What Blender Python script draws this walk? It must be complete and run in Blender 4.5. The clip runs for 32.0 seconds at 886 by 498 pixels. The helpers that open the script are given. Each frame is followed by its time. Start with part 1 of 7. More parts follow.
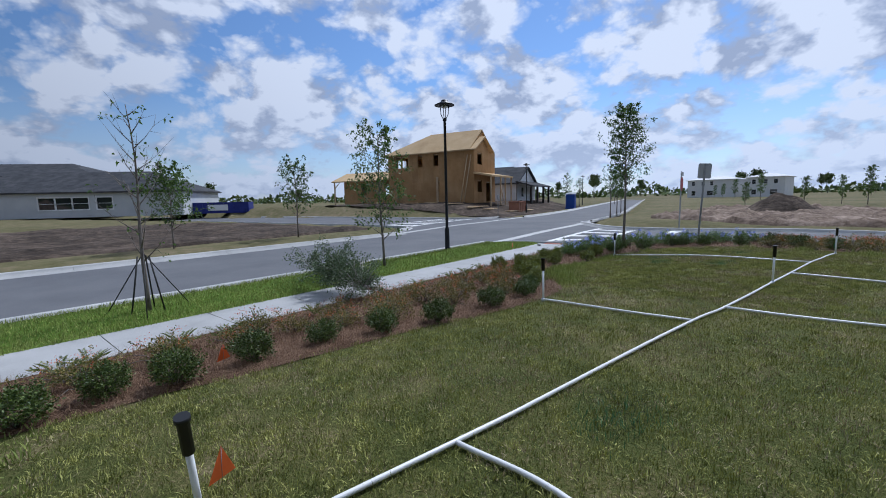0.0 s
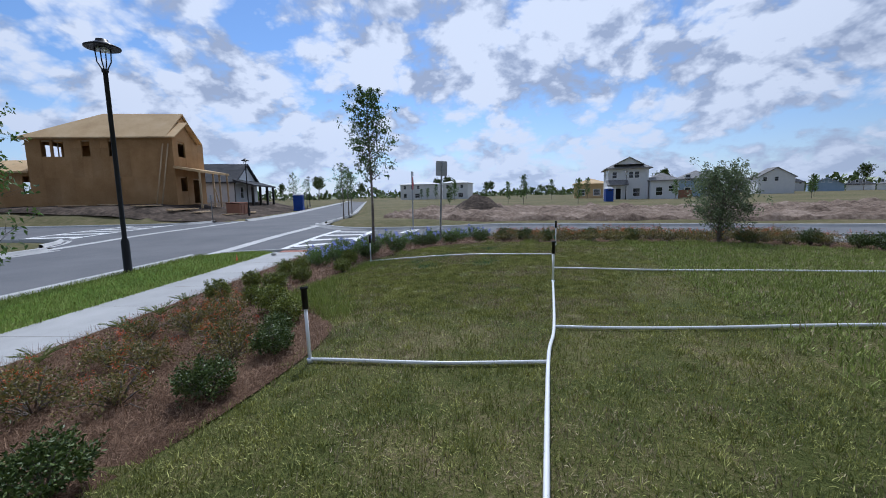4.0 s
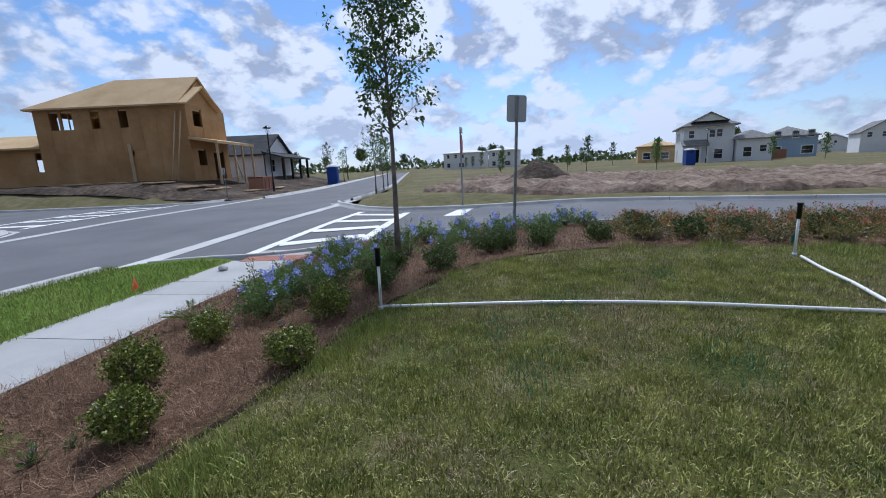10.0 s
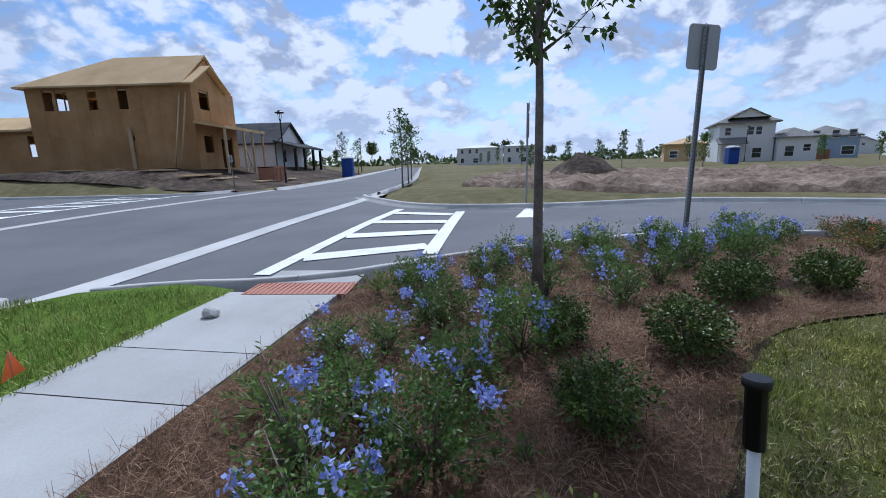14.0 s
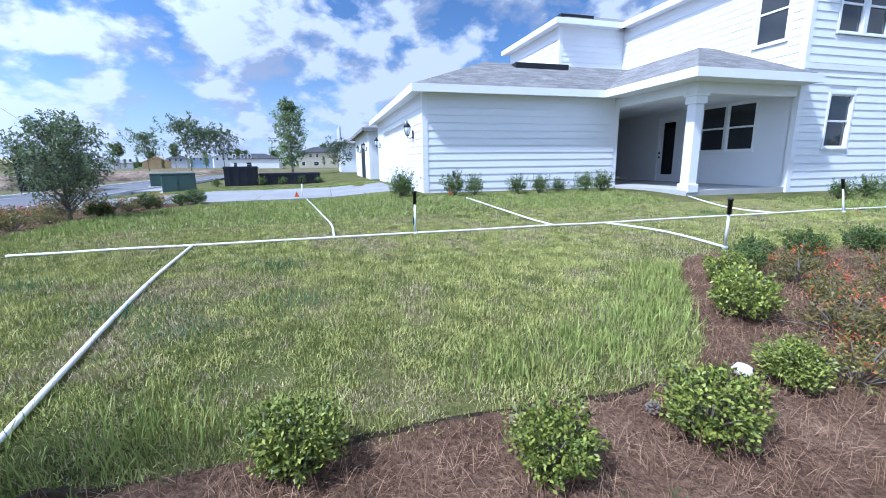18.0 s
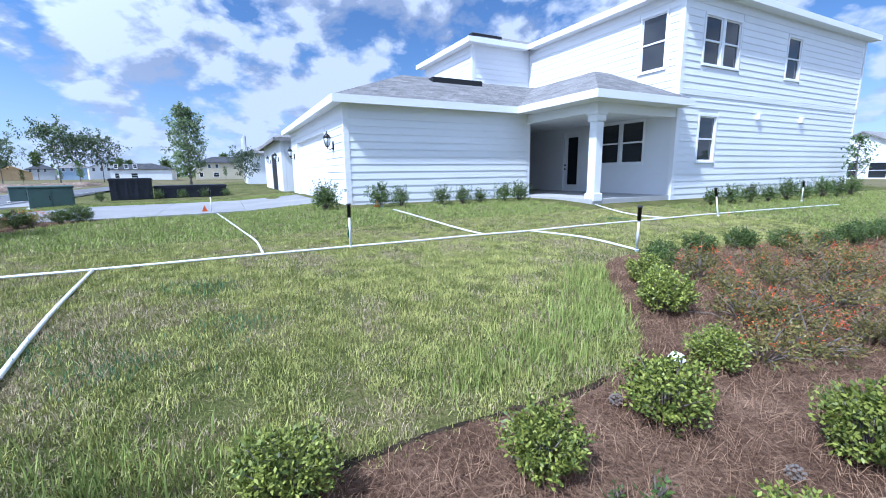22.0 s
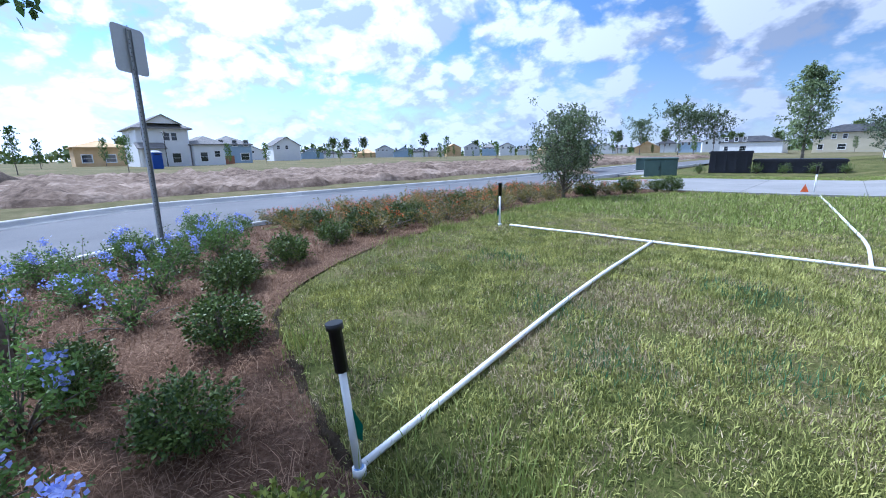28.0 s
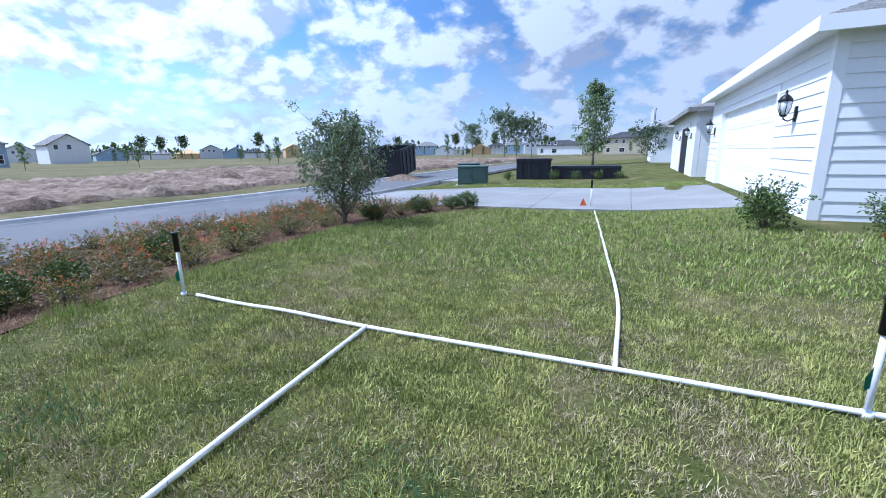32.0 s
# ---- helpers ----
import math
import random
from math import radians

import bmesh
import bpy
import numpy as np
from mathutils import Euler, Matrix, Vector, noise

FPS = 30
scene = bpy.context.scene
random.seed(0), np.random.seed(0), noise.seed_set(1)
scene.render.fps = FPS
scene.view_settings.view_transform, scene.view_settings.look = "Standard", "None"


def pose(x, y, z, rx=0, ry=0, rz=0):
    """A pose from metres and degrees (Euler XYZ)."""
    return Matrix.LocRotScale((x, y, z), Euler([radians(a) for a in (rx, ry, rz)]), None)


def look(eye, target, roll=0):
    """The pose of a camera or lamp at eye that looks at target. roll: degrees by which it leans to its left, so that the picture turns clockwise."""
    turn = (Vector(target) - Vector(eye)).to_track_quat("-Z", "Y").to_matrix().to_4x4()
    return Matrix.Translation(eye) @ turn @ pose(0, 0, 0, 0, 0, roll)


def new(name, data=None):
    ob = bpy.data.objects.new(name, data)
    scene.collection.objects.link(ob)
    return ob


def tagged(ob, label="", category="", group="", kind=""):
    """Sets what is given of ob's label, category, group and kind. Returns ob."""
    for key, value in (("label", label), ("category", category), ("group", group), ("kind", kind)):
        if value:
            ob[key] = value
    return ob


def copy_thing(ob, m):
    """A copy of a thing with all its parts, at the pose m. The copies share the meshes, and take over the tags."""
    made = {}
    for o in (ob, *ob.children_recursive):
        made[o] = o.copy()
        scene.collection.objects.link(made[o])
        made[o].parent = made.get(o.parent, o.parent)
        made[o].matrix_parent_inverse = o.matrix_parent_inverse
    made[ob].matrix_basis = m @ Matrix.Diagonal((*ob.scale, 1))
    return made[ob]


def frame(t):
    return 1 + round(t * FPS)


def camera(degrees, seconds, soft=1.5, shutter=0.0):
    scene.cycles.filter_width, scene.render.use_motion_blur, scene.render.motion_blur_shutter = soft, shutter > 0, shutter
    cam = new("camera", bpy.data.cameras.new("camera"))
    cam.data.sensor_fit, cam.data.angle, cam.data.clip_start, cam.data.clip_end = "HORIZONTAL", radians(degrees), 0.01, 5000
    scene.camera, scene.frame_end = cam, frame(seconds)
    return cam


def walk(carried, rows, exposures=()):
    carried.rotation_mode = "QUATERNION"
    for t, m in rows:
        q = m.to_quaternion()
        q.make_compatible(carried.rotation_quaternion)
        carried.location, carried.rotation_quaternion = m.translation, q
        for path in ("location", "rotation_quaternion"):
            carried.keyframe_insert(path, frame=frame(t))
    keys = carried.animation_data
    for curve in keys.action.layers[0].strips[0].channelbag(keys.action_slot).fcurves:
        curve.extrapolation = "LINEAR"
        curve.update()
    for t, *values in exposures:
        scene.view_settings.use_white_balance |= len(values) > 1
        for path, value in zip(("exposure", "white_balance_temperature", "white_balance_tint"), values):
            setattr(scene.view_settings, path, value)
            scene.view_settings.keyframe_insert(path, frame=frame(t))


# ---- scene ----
cam = camera(93.1, 32.0, soft=1.0)
PATH = [
    (0, (0.525, -0.446, 1.984), (1.779, 1.094, 1.744), -1.3),
    (0.5, (0.434, -0.102, 2.002), (2.15, 0.896, 1.761), -1.2),
    (1, (0.421, 0.204, 2.002), (2.3, 0.847, 1.765), -1.0),
    (1.5, (0.617, 0.483, 1.994), (2.537, 0.995, 1.763), -0.8),
    (2, (0.946, 0.723, 1.966), (2.866, 1.233, 1.734), -1.0),
    (2.5, (1.347, 0.934, 1.918), (3.266, 1.443, 1.679), -1.3),
    (3, (1.787, 1.149, 1.875), (3.709, 1.647, 1.632), -1.0),
    (3.5, (2.238, 1.349, 1.834), (4.158, 1.85, 1.586), -1.0),
    (5.5, (4.165, 2.129, 1.745), (6.084, 2.61, 1.451), -1.2),
    (6, (4.676, 2.28, 1.753), (6.599, 2.734, 1.449), -0.6),
    (6.5, (5.104, 2.393, 1.779), (7.026, 2.844, 1.458), -0.6),
    (7, (5.525, 2.499, 1.789), (7.445, 2.949, 1.453), -0.6),
    (7.5, (6.026, 2.618, 1.773), (7.944, 3.066, 1.426), -0.9),
    (8, (6.561, 2.757, 1.746), (8.475, 3.214, 1.387), -1.1),
    (8.5, (7.116, 2.942, 1.728), (9.019, 3.436, 1.359), -1.4),
    (9, (7.664, 3.184, 1.714), (9.548, 3.74, 1.341), -1.9),
    (9.5, (8.139, 3.475, 1.686), (9.994, 4.12, 1.304), -2.5),
    (10, (8.594, 3.786, 1.654), (10.427, 4.486, 1.267), -2.6),
    (10.5, (9.039, 4.113, 1.624), (10.858, 4.848, 1.235), -2.5),
    (11, (9.465, 4.441, 1.602), (11.276, 5.194, 1.21), -2.5),
    (11.5, (9.858, 4.788, 1.584), (11.663, 5.555, 1.188), -2.3),
    (12, (10.208, 5.162, 1.573), (11.987, 5.985, 1.174), -2.3),
    (12.5, (10.536, 5.536, 1.56), (12.287, 6.414, 1.158), -2.6),
    (13, (10.837, 5.878, 1.533), (12.583, 6.767, 1.13), -2.2),
    (13.5, (11.049, 6.184, 1.477), (12.792, 7.078, 1.075), -1.9),
    (14, (11.211, 6.454, 1.429), (13.028, 7.184, 1.025), -1.5),
    (14.5, (11.278, 6.683, 1.405), (13.223, 6.903, 0.995), -1.2),
    (15, (11.222, 6.878, 1.392), (13.127, 6.435, 0.971), -2.1),
    (15.5, (11.133, 7.027, 1.388), (12.63, 5.782, 0.929), -3.3),
    (17.5, (11.045, 7.782, 1.463), (10.588, 5.878, 1.055), -0.7),
    (18, (10.948, 7.884, 1.448), (10.425, 5.996, 1.046), -0.7),
    (18.5, (10.862, 7.959, 1.448), (10.078, 6.162, 1.053), 0.2),
    (19, (10.818, 8.01, 1.459), (9.687, 6.409, 1.065), 0.1),
    (19.5, (10.848, 8.036, 1.472), (9.508, 6.603, 1.084), 0.1),
    (20, (10.91, 8.03, 1.489), (9.514, 6.648, 1.111), 0.1),
    (20.5, (11.01, 7.981, 1.516), (9.608, 6.605, 1.139), -0.1),
    (21, (11.091, 7.911, 1.517), (9.694, 6.529, 1.147), -0.2),
    (21.5, (11.168, 7.844, 1.498), (9.93, 6.315, 1.135), -0.3),
    (22, (11.252, 7.786, 1.472), (10.355, 6.034, 1.114), -0.7),
    (22.5, (11.345, 7.734, 1.45), (10.826, 5.834, 1.1), -1.1),
    (23, (11.437, 7.701, 1.428), (11.281, 5.737, 1.08), -1.5),
    (23.5, (11.482, 7.711, 1.418), (11.672, 5.751, 1.068), -1.9),
    (24, (11.509, 7.746, 1.41), (12.011, 5.842, 1.063), -1.8),
    (24.5, (11.537, 7.802, 1.401), (12.323, 5.997, 1.05), -2.4),
    (25, (11.56, 7.837, 1.387), (12.629, 6.183, 1.039), -2.3),
    (25.5, (11.574, 7.809, 1.365), (12.903, 6.357, 1.009), -3.0),
    (27.5, (11.261, 7.129, 1.419), (12.769, 5.884, 0.998), -3.3),
    (28, (11.142, 6.865, 1.456), (12.49, 5.455, 1.017), -1.0),
    (28.5, (11.077, 6.587, 1.501), (12.406, 5.159, 1.061), -0.9),
    (29, (11.065, 6.275, 1.547), (12.385, 4.845, 1.086), -0.8),
    (29.5, (11.091, 5.942, 1.608), (12.408, 4.513, 1.135), -1.0),
    (30, (11.141, 5.561, 1.683), (12.456, 4.129, 1.212), -0.9),
    (30.5, (11.178, 5.181, 1.744), (12.5, 3.759, 1.266), -1.2),
    (31, (11.152, 4.81, 1.775), (12.485, 3.394, 1.306), -1.3),
    (31.5, (11.035, 4.473, 1.771), (12.306, 3.002, 1.301), -1.2),
    (32, (10.88, 4.209, 1.755), (11.661, 2.423, 1.307), -0.9),
]
walk(cam, [(t, look(eye, target, roll)) for t, eye, target, roll in PATH],
     [(0, -0.5, 5420, 12), (4, -0.5, 5420, 12), (7, -0.42, 5420, 12), (13, -0.4, 5420, 12), (14.6, -0.38, 5200, 12), (15.6, -0.2, 5120, 12), (17.3, 0.6, 4900, 13), (25.5, 0.62, 4900, 13), (28, 0.48, 4900, 13), (32, 0.42, 4900, 13)])

# ---- sky, sun ----
SUN = Vector((0.56, 0.19, 0.81)).normalized()
world = bpy.data.worlds.new("sky")
scene.world = world
world.use_nodes = True


def build_sky(w):
    nt = w.node_tree
    nt.nodes.clear()
    N, L = nt.nodes.new, nt.links.new
    out, bg = N("ShaderNodeOutputWorld"), N("ShaderNodeBackground")
    sky = N("ShaderNodeTexSky")
    sky.sky_type, sky.sun_disc = "NISHITA", False
    sky.sun_elevation = math.asin(SUN.z)
    sky.sun_rotation = math.atan2(SUN.x, SUN.y)
    sky.air_density, sky.dust_density, sky.ozone_density = 1.0, 0.2, 4.0
    co = N("ShaderNodeTexCoord")
    sep = N("ShaderNodeSeparateXYZ")
    L(co.outputs["Generated"], sep.inputs[0])
    # the cloud layer lies overhead: the direction divided by the height
    zc = N("ShaderNodeMath"); zc.operation = "MAXIMUM"; zc.inputs[1].default_value = 0.0
    L(sep.outputs["Z"], zc.inputs[0])
    zz = N("ShaderNodeMath"); zz.operation = "ADD"; zz.inputs[1].default_value = 0.75
    L(zc.outputs[0], zz.inputs[0])
    dv = N("ShaderNodeVectorMath"); dv.operation = "DIVIDE"
    cmb = N("ShaderNodeCombineXYZ")
    for k in range(3):
        L(zz.outputs[0], cmb.inputs[k])
    L(co.outputs["Generated"], dv.inputs[0]); L(cmb.outputs[0], dv.inputs[1])

    def field(loc, scale, detail, rough):
        mp = N("ShaderNodeMapping")
        mp.inputs["Location"].default_value = loc
        mp.inputs["Scale"].default_value = (1.0, 1.0, 1.35)
        L(dv.outputs[0], mp.inputs[0])
        t = N("ShaderNodeTexNoise")
        t.inputs["Scale"].default_value, t.inputs["Detail"].default_value, t.inputs["Roughness"].default_value, t.inputs["Distortion"].default_value = scale, detail, rough, 0.1
        L(mp.outputs[0], t.inputs["Vector"])
        # billows: rounded heads pressed into the soft field
        v = N("ShaderNodeTexVoronoi"); v.feature = "SMOOTH_F1"
        v.inputs["Scale"].default_value, v.inputs["Detail"].default_value, v.inputs["Roughness"].default_value, v.inputs["Smoothness"].default_value = scale * 2.6, 4.0, 0.55, 0.5
        warp = N("ShaderNodeVectorMath"); warp.operation = "MULTIPLY_ADD"
        warp.inputs[1].default_value = (0.1, 0.1, 0.1)
        L(t.outputs["Color"], warp.inputs[0]); L(mp.outputs[0], warp.inputs[2]); L(warp.outputs[0], v.inputs["Vector"])
        k = N("ShaderNodeMath"); k.operation = "MULTIPLY_ADD"; k.inputs[1].default_value = -0.3
        L(v.outputs["Distance"], k.inputs[0]); L(t.outputs["Fac"], k.inputs[2])
        return k.outputs[0]
    base = (3.1, 1.7, 0.4)
    dens = field(base, 4.2, 8, 0.5)
    lit = field((base[0] + 0.025, base[1] + 0.01, base[2] + 0.07), 4.2, 6, 0.5)
    cov = N("ShaderNodeValToRGB")
    cov.color_ramp.elements[0].position, cov.color_ramp.elements[1].position = 0.065, 0.2
    cov.color_ramp.elements[0].color, cov.color_ramp.elements[1].color = (0, 0, 0, 1), (1, 1, 1, 1)
    L(dens, cov.inputs[0])
    # relief: tops towards the light are white, the undersides grey
    rel = N("ShaderNodeMath"); rel.operation = "SUBTRACT"
    L(dens, rel.inputs[0]); L(lit, rel.inputs[1])
    rm = N("ShaderNodeMapRange"); rm.inputs["From Min"].default_value, rm.inputs["From Max"].default_value = -0.13, 0.09
    L(rel.outputs[0], rm.inputs["Value"])
    col = N("ShaderNodeValToRGB")
    e = col.color_ramp.elements
    e[0].position, e[1].position = 0.1, 0.75
    e[0].color, e[1].color = (3.5, 3.9, 4.75, 1), (6.9, 7.05, 7.4, 1)
    L(rm.outputs[0], col.inputs[0])
    # haze low down
    hz = N("ShaderNodeMapRange"); hz.inputs["From Min"].default_value = 0.0; hz.inputs["From Max"].default_value = 0.22; hz.inputs["To Min"].default_value = 0.5; hz.inputs["To Max"].default_value = 0.0
    L(sep.outputs["Z"], hz.inputs["Value"])
    mix = N("ShaderNodeMix"); mix.data_type = "RGBA"
    L(cov.outputs[0], mix.inputs["Factor"]); L(sky.outputs[0], mix.inputs["A"]); L(col.outputs[0], mix.inputs["B"])
    mix2 = N("ShaderNodeMix"); mix2.data_type = "RGBA"; mix2.inputs["B"].default_value = (6.4, 7.0, 8.0, 1)
    L(hz.outputs[0], mix2.inputs["Factor"]); L(mix.outputs["Result"], mix2.inputs["A"])
    # thin cloud glows towards the sun and dulls away from it
    dt = N("ShaderNodeVectorMath"); dt.operation = "DOT_PRODUCT"; dt.inputs[1].default_value = SUN
    L(co.outputs["Generated"], dt.inputs[0])
    gl = N("ShaderNodeMapRange"); gl.interpolation_type = "SMOOTHSTEP"
    gl.inputs["From Min"].default_value, gl.inputs["From Max"].default_value, gl.inputs["To Min"].default_value, gl.inputs["To Max"].default_value = -0.1, 0.85, 0.64, 1.34
    L(dt.outputs["Value"], gl.inputs["Value"])
    sc = N("ShaderNodeVectorMath"); sc.operation = "SCALE"
    L(mix2.outputs["Result"], sc.inputs[0]); L(gl.outputs[0], sc.inputs["Scale"])
    L(sc.outputs[0], bg.inputs["Color"])
    bg.inputs["Strength"].default_value = 0.115
    L(bg.outputs[0], out.inputs[0])


build_sky(world)
sun_lamp = bpy.data.lights.new("sun", "SUN")
sun_lamp.energy, sun_lamp.angle, sun_lamp.color = 4.5, radians(2.5), (1.0, 0.95, 0.87)
sun = new("sun", sun_lamp)
sun.matrix_world = look((0, 0, 60), Vector((0, 0, 60)) - SUN)


# ---- materials ----
def material(name, stops, scale=3.0, fine=40.0, rough=0.8, bump=0.3, metal=0.0, spec=0.35, coord="Object", vary=0.0, dist=0.02, mixfine=0.35, island=False):
    """stops: colours from dark to light, blended by noise at two scales; vary: change of value from object to object."""
    m = bpy.data.materials.new(name)
    m.use_nodes = True
    nt = m.node_tree
    N, L = nt.nodes.new, nt.links.new
    b = nt.nodes["Principled BSDF"]
    b.inputs["Roughness"].default_value, b.inputs["Metallic"].default_value = rough, metal
    b.inputs["Specular IOR Level"].default_value = spec
    co = N("ShaderNodeTexCoord")
    n1, n2 = N("ShaderNodeTexNoise"), N("ShaderNodeTexNoise")
    for n, s, d in ((n1, scale, 5), (n2, fine, 6)):
        n.inputs["Scale"].default_value, n.inputs["Detail"].default_value, n.inputs["Roughness"].default_value = s, d, 0.62
        L(co.outputs[coord], n.inputs["Vector"])
    mx = N("ShaderNodeMix"); mx.data_type = "FLOAT"; mx.inputs[0].default_value = mixfine
    L(n1.outputs["Fac"], mx.inputs[2]); L(n2.outputs["Fac"], mx.inputs[3])
    ramp = N("ShaderNodeValToRGB")
    el = ramp.color_ramp.elements
    k = len(stops)
    while len(el) < k:
        el.new(0.5)
    for i, c in enumerate(stops):
        el[i].position = 0.5 if k == 1 else 0.34 + 0.32 * i / (k - 1)
        el[i].color = (*c, 1)
    L(mx.outputs[0], ramp.inputs[0])
    last = ramp.outputs[0]
    if vary:
        hs = N("ShaderNodeHueSaturation")
        mr = N("ShaderNodeMapRange"); mr.inputs["To Min"].default_value, mr.inputs["To Max"].default_value = 1 - vary, 1 + vary
        if island:
            g = N("ShaderNodeNewGeometry"); L(g.outputs["Random Per Island"], mr.inputs["Value"])
        else:
            oi = N("ShaderNodeObjectInfo"); L(oi.outputs["Random"], mr.inputs["Value"])
        L(mr.outputs[0], hs.inputs["Value"]); L(last, hs.inputs["Color"])
        last = hs.outputs[0]
    L(last, b.inputs["Base Color"])
    if bump:
        bp = N("ShaderNodeBump"); bp.inputs["Strength"].default_value, bp.inputs["Distance"].default_value = bump, dist
        L(n2.outputs["Fac"], bp.inputs["Height"]); L(bp.outputs[0], b.inputs["Normal"])
    return m


def leafy(name, dark, light, vary=0.3, trans=0.35, clump=0.0, spec=0.35, rough=0.5):
    """Thin leaves: a diffuse face with light coming through, each leaf its own value."""
    m = bpy.data.materials.new(name)
    m.use_nodes = True
    nt = m.node_tree
    N, L = nt.nodes.new, nt.links.new
    b, out = nt.nodes["Principled BSDF"], nt.nodes["Material Output"]
    g = N("ShaderNodeNewGeometry")
    ramp = N("ShaderNodeValToRGB")
    ramp.color_ramp.elements[0].color, ramp.color_ramp.elements[1].color = (*dark, 1), (*light, 1)
    if clump:
        # whole tufts differ as well as single blades
        co, n1 = N("ShaderNodeTexCoord"), N("ShaderNodeTexNoise")
        n1.inputs["Scale"].default_value, n1.inputs["Detail"].default_value = clump, 3.0
        L(co.outputs["Object"], n1.inputs["Vector"])
        st, mf = N("ShaderNodeMapRange"), N("ShaderNodeMix")
        st.inputs["From Min"].default_value, st.inputs["From Max"].default_value = 0.33, 0.67
        mf.data_type = "FLOAT"; mf.inputs[0].default_value = 0.55
        L(n1.outputs["Fac"], st.inputs["Value"]); L(g.outputs["Random Per Island"], mf.inputs[2]); L(st.outputs[0], mf.inputs[3]); L(mf.outputs[0], ramp.inputs[0])
    else:
        L(g.outputs["Random Per Island"], ramp.inputs[0])
    oi, hs, mr = N("ShaderNodeObjectInfo"), N("ShaderNodeHueSaturation"), N("ShaderNodeMapRange")
    mr.inputs["To Min"].default_value, mr.inputs["To Max"].default_value = 1 - vary, 1 + vary
    L(oi.outputs["Random"], mr.inputs["Value"]); L(mr.outputs[0], hs.inputs["Value"]); L(ramp.outputs[0], hs.inputs["Color"])
    L(hs.outputs[0], b.inputs["Base Color"])
    b.inputs["Roughness"].default_value, b.inputs["Specular IOR Level"].default_value = rough, spec
    tr, ms = N("ShaderNodeBsdfTranslucent"), N("ShaderNodeMixShader")
    L(hs.outputs[0], tr.inputs["Color"])
    ms.inputs[0].default_value = trans
    L(b.outputs[0], ms.inputs[1]); L(tr.outputs[0], ms.inputs[2]); L(ms.outputs[0], out.inputs[0])
    return m


def plain(name, colour, rough=0.5, metal=0.0, spec=0.4):
    m = bpy.data.materials.new(name)
    m.use_nodes = True
    b = m.node_tree.nodes["Principled BSDF"]
    b.inputs["Base Color"].default_value = (*colour, 1)
    b.inputs["Roughness"].default_value, b.inputs["Metallic"].default_value, b.inputs["Specular IOR Level"].default_value = rough, metal, spec
    return m


M_SOIL = material("lawn_soil", [(0.03, 0.034, 0.01), (0.075, 0.088, 0.022), (0.12, 0.115, 0.04), (0.24, 0.19, 0.105)], 1.3, 38, 0.95, 0.9, spec=0.1, dist=0.04, mixfine=0.45)
M_MULCH = material("pine_straw", [(0.06, 0.033, 0.02), (0.135, 0.08, 0.05), (0.25, 0.16, 0.105)], 1.6, 38, 0.95, 1.0, spec=0.1, dist=0.05, mixfine=0.55)
M_VERGE = material("verge_turf", [(0.055, 0.10, 0.012), (0.10, 0.165, 0.02), (0.16, 0.2, 0.045)], 1.2, 30, 0.95, 0.9, spec=0.1, dist=0.04)
M_FIELD = material("field", [(0.08, 0.078, 0.034), (0.135, 0.122, 0.06), (0.22, 0.175, 0.11)], 0.07, 1.8, 0.95, 0.6, spec=0.08, dist=0.12, mixfine=0.5)
M_DIRT = material("bare_dirt", [(0.06, 0.042, 0.031), (0.19, 0.142, 0.108), (0.36, 0.285, 0.225)], 0.4, 3.4, 0.95, 0.9, spec=0.08, dist=0.12, mixfine=0.5)
M_DARKDIRT = material("dark_dirt", [(0.022, 0.018, 0.015), (0.07, 0.054, 0.042), (0.17, 0.13, 0.1)], 0.35, 3.0, 0.95, 0.9, spec=0.08, dist=0.12, mixfine=0.5)
M_DRIVE = material("driveway_concrete", [(0.19, 0.19, 0.187), (0.235, 0.233, 0.228), (0.28, 0.277, 0.27)], 0.8, 45, 0.85, 0.3, spec=0.25, dist=0.006, vary=0.05)
M_SODEDGE = material("sod_soil", [(0.018, 0.013, 0.009), (0.04, 0.03, 0.02), (0.09, 0.07, 0.045)], 6, 60, 0.95, 0.9, spec=0.05)
M_ASPHALT = material("asphalt", [(0.098, 0.10, 0.107), (0.125, 0.127, 0.134), (0.155, 0.156, 0.16)], 0.35, 70, 0.85, 0.35, spec=0.3, dist=0.006)
M_CONC = material("concrete", [(0.32, 0.318, 0.31), (0.385, 0.382, 0.372), (0.44, 0.436, 0.426)], 0.9, 60, 0.85, 0.25, spec=0.25, dist=0.005, vary=0.05)
M_KERB = material("kerb_concrete", [(0.36, 0.36, 0.35), (0.47, 0.465, 0.45), (0.56, 0.555, 0.54)], 0.8, 45, 0.85, 0.3, spec=0.25, dist=0.006, vary=0.07)
M_PAINT = material("road_paint", [(0.55, 0.55, 0.54), (0.74, 0.74, 0.72), (0.8, 0.8, 0.78)], 1.6, 50, 0.7, 0.2, dist=0.004)
M_TACTILE = material("tactile_red", [(0.36, 0.16, 0.115), (0.47, 0.22, 0.16)], 2, 40, 0.8, 0.2)
M_SIDING = material("white_siding", [(0.74, 0.75, 0.76), (0.79, 0.80, 0.81)], 0.7, 30, 0.55, 0.08, dist=0.003, vary=0.015)
M_TRIM = material("white_trim", [(0.78, 0.785, 0.79), (0.82, 0.825, 0.83)], 1.2, 30, 0.5, 0.05, dist=0.002)
M_STUCCO = material("white_stucco", [(0.68, 0.69, 0.70), (0.77, 0.77, 0.77)], 0.8, 50, 0.9, 0.4, dist=0.006)
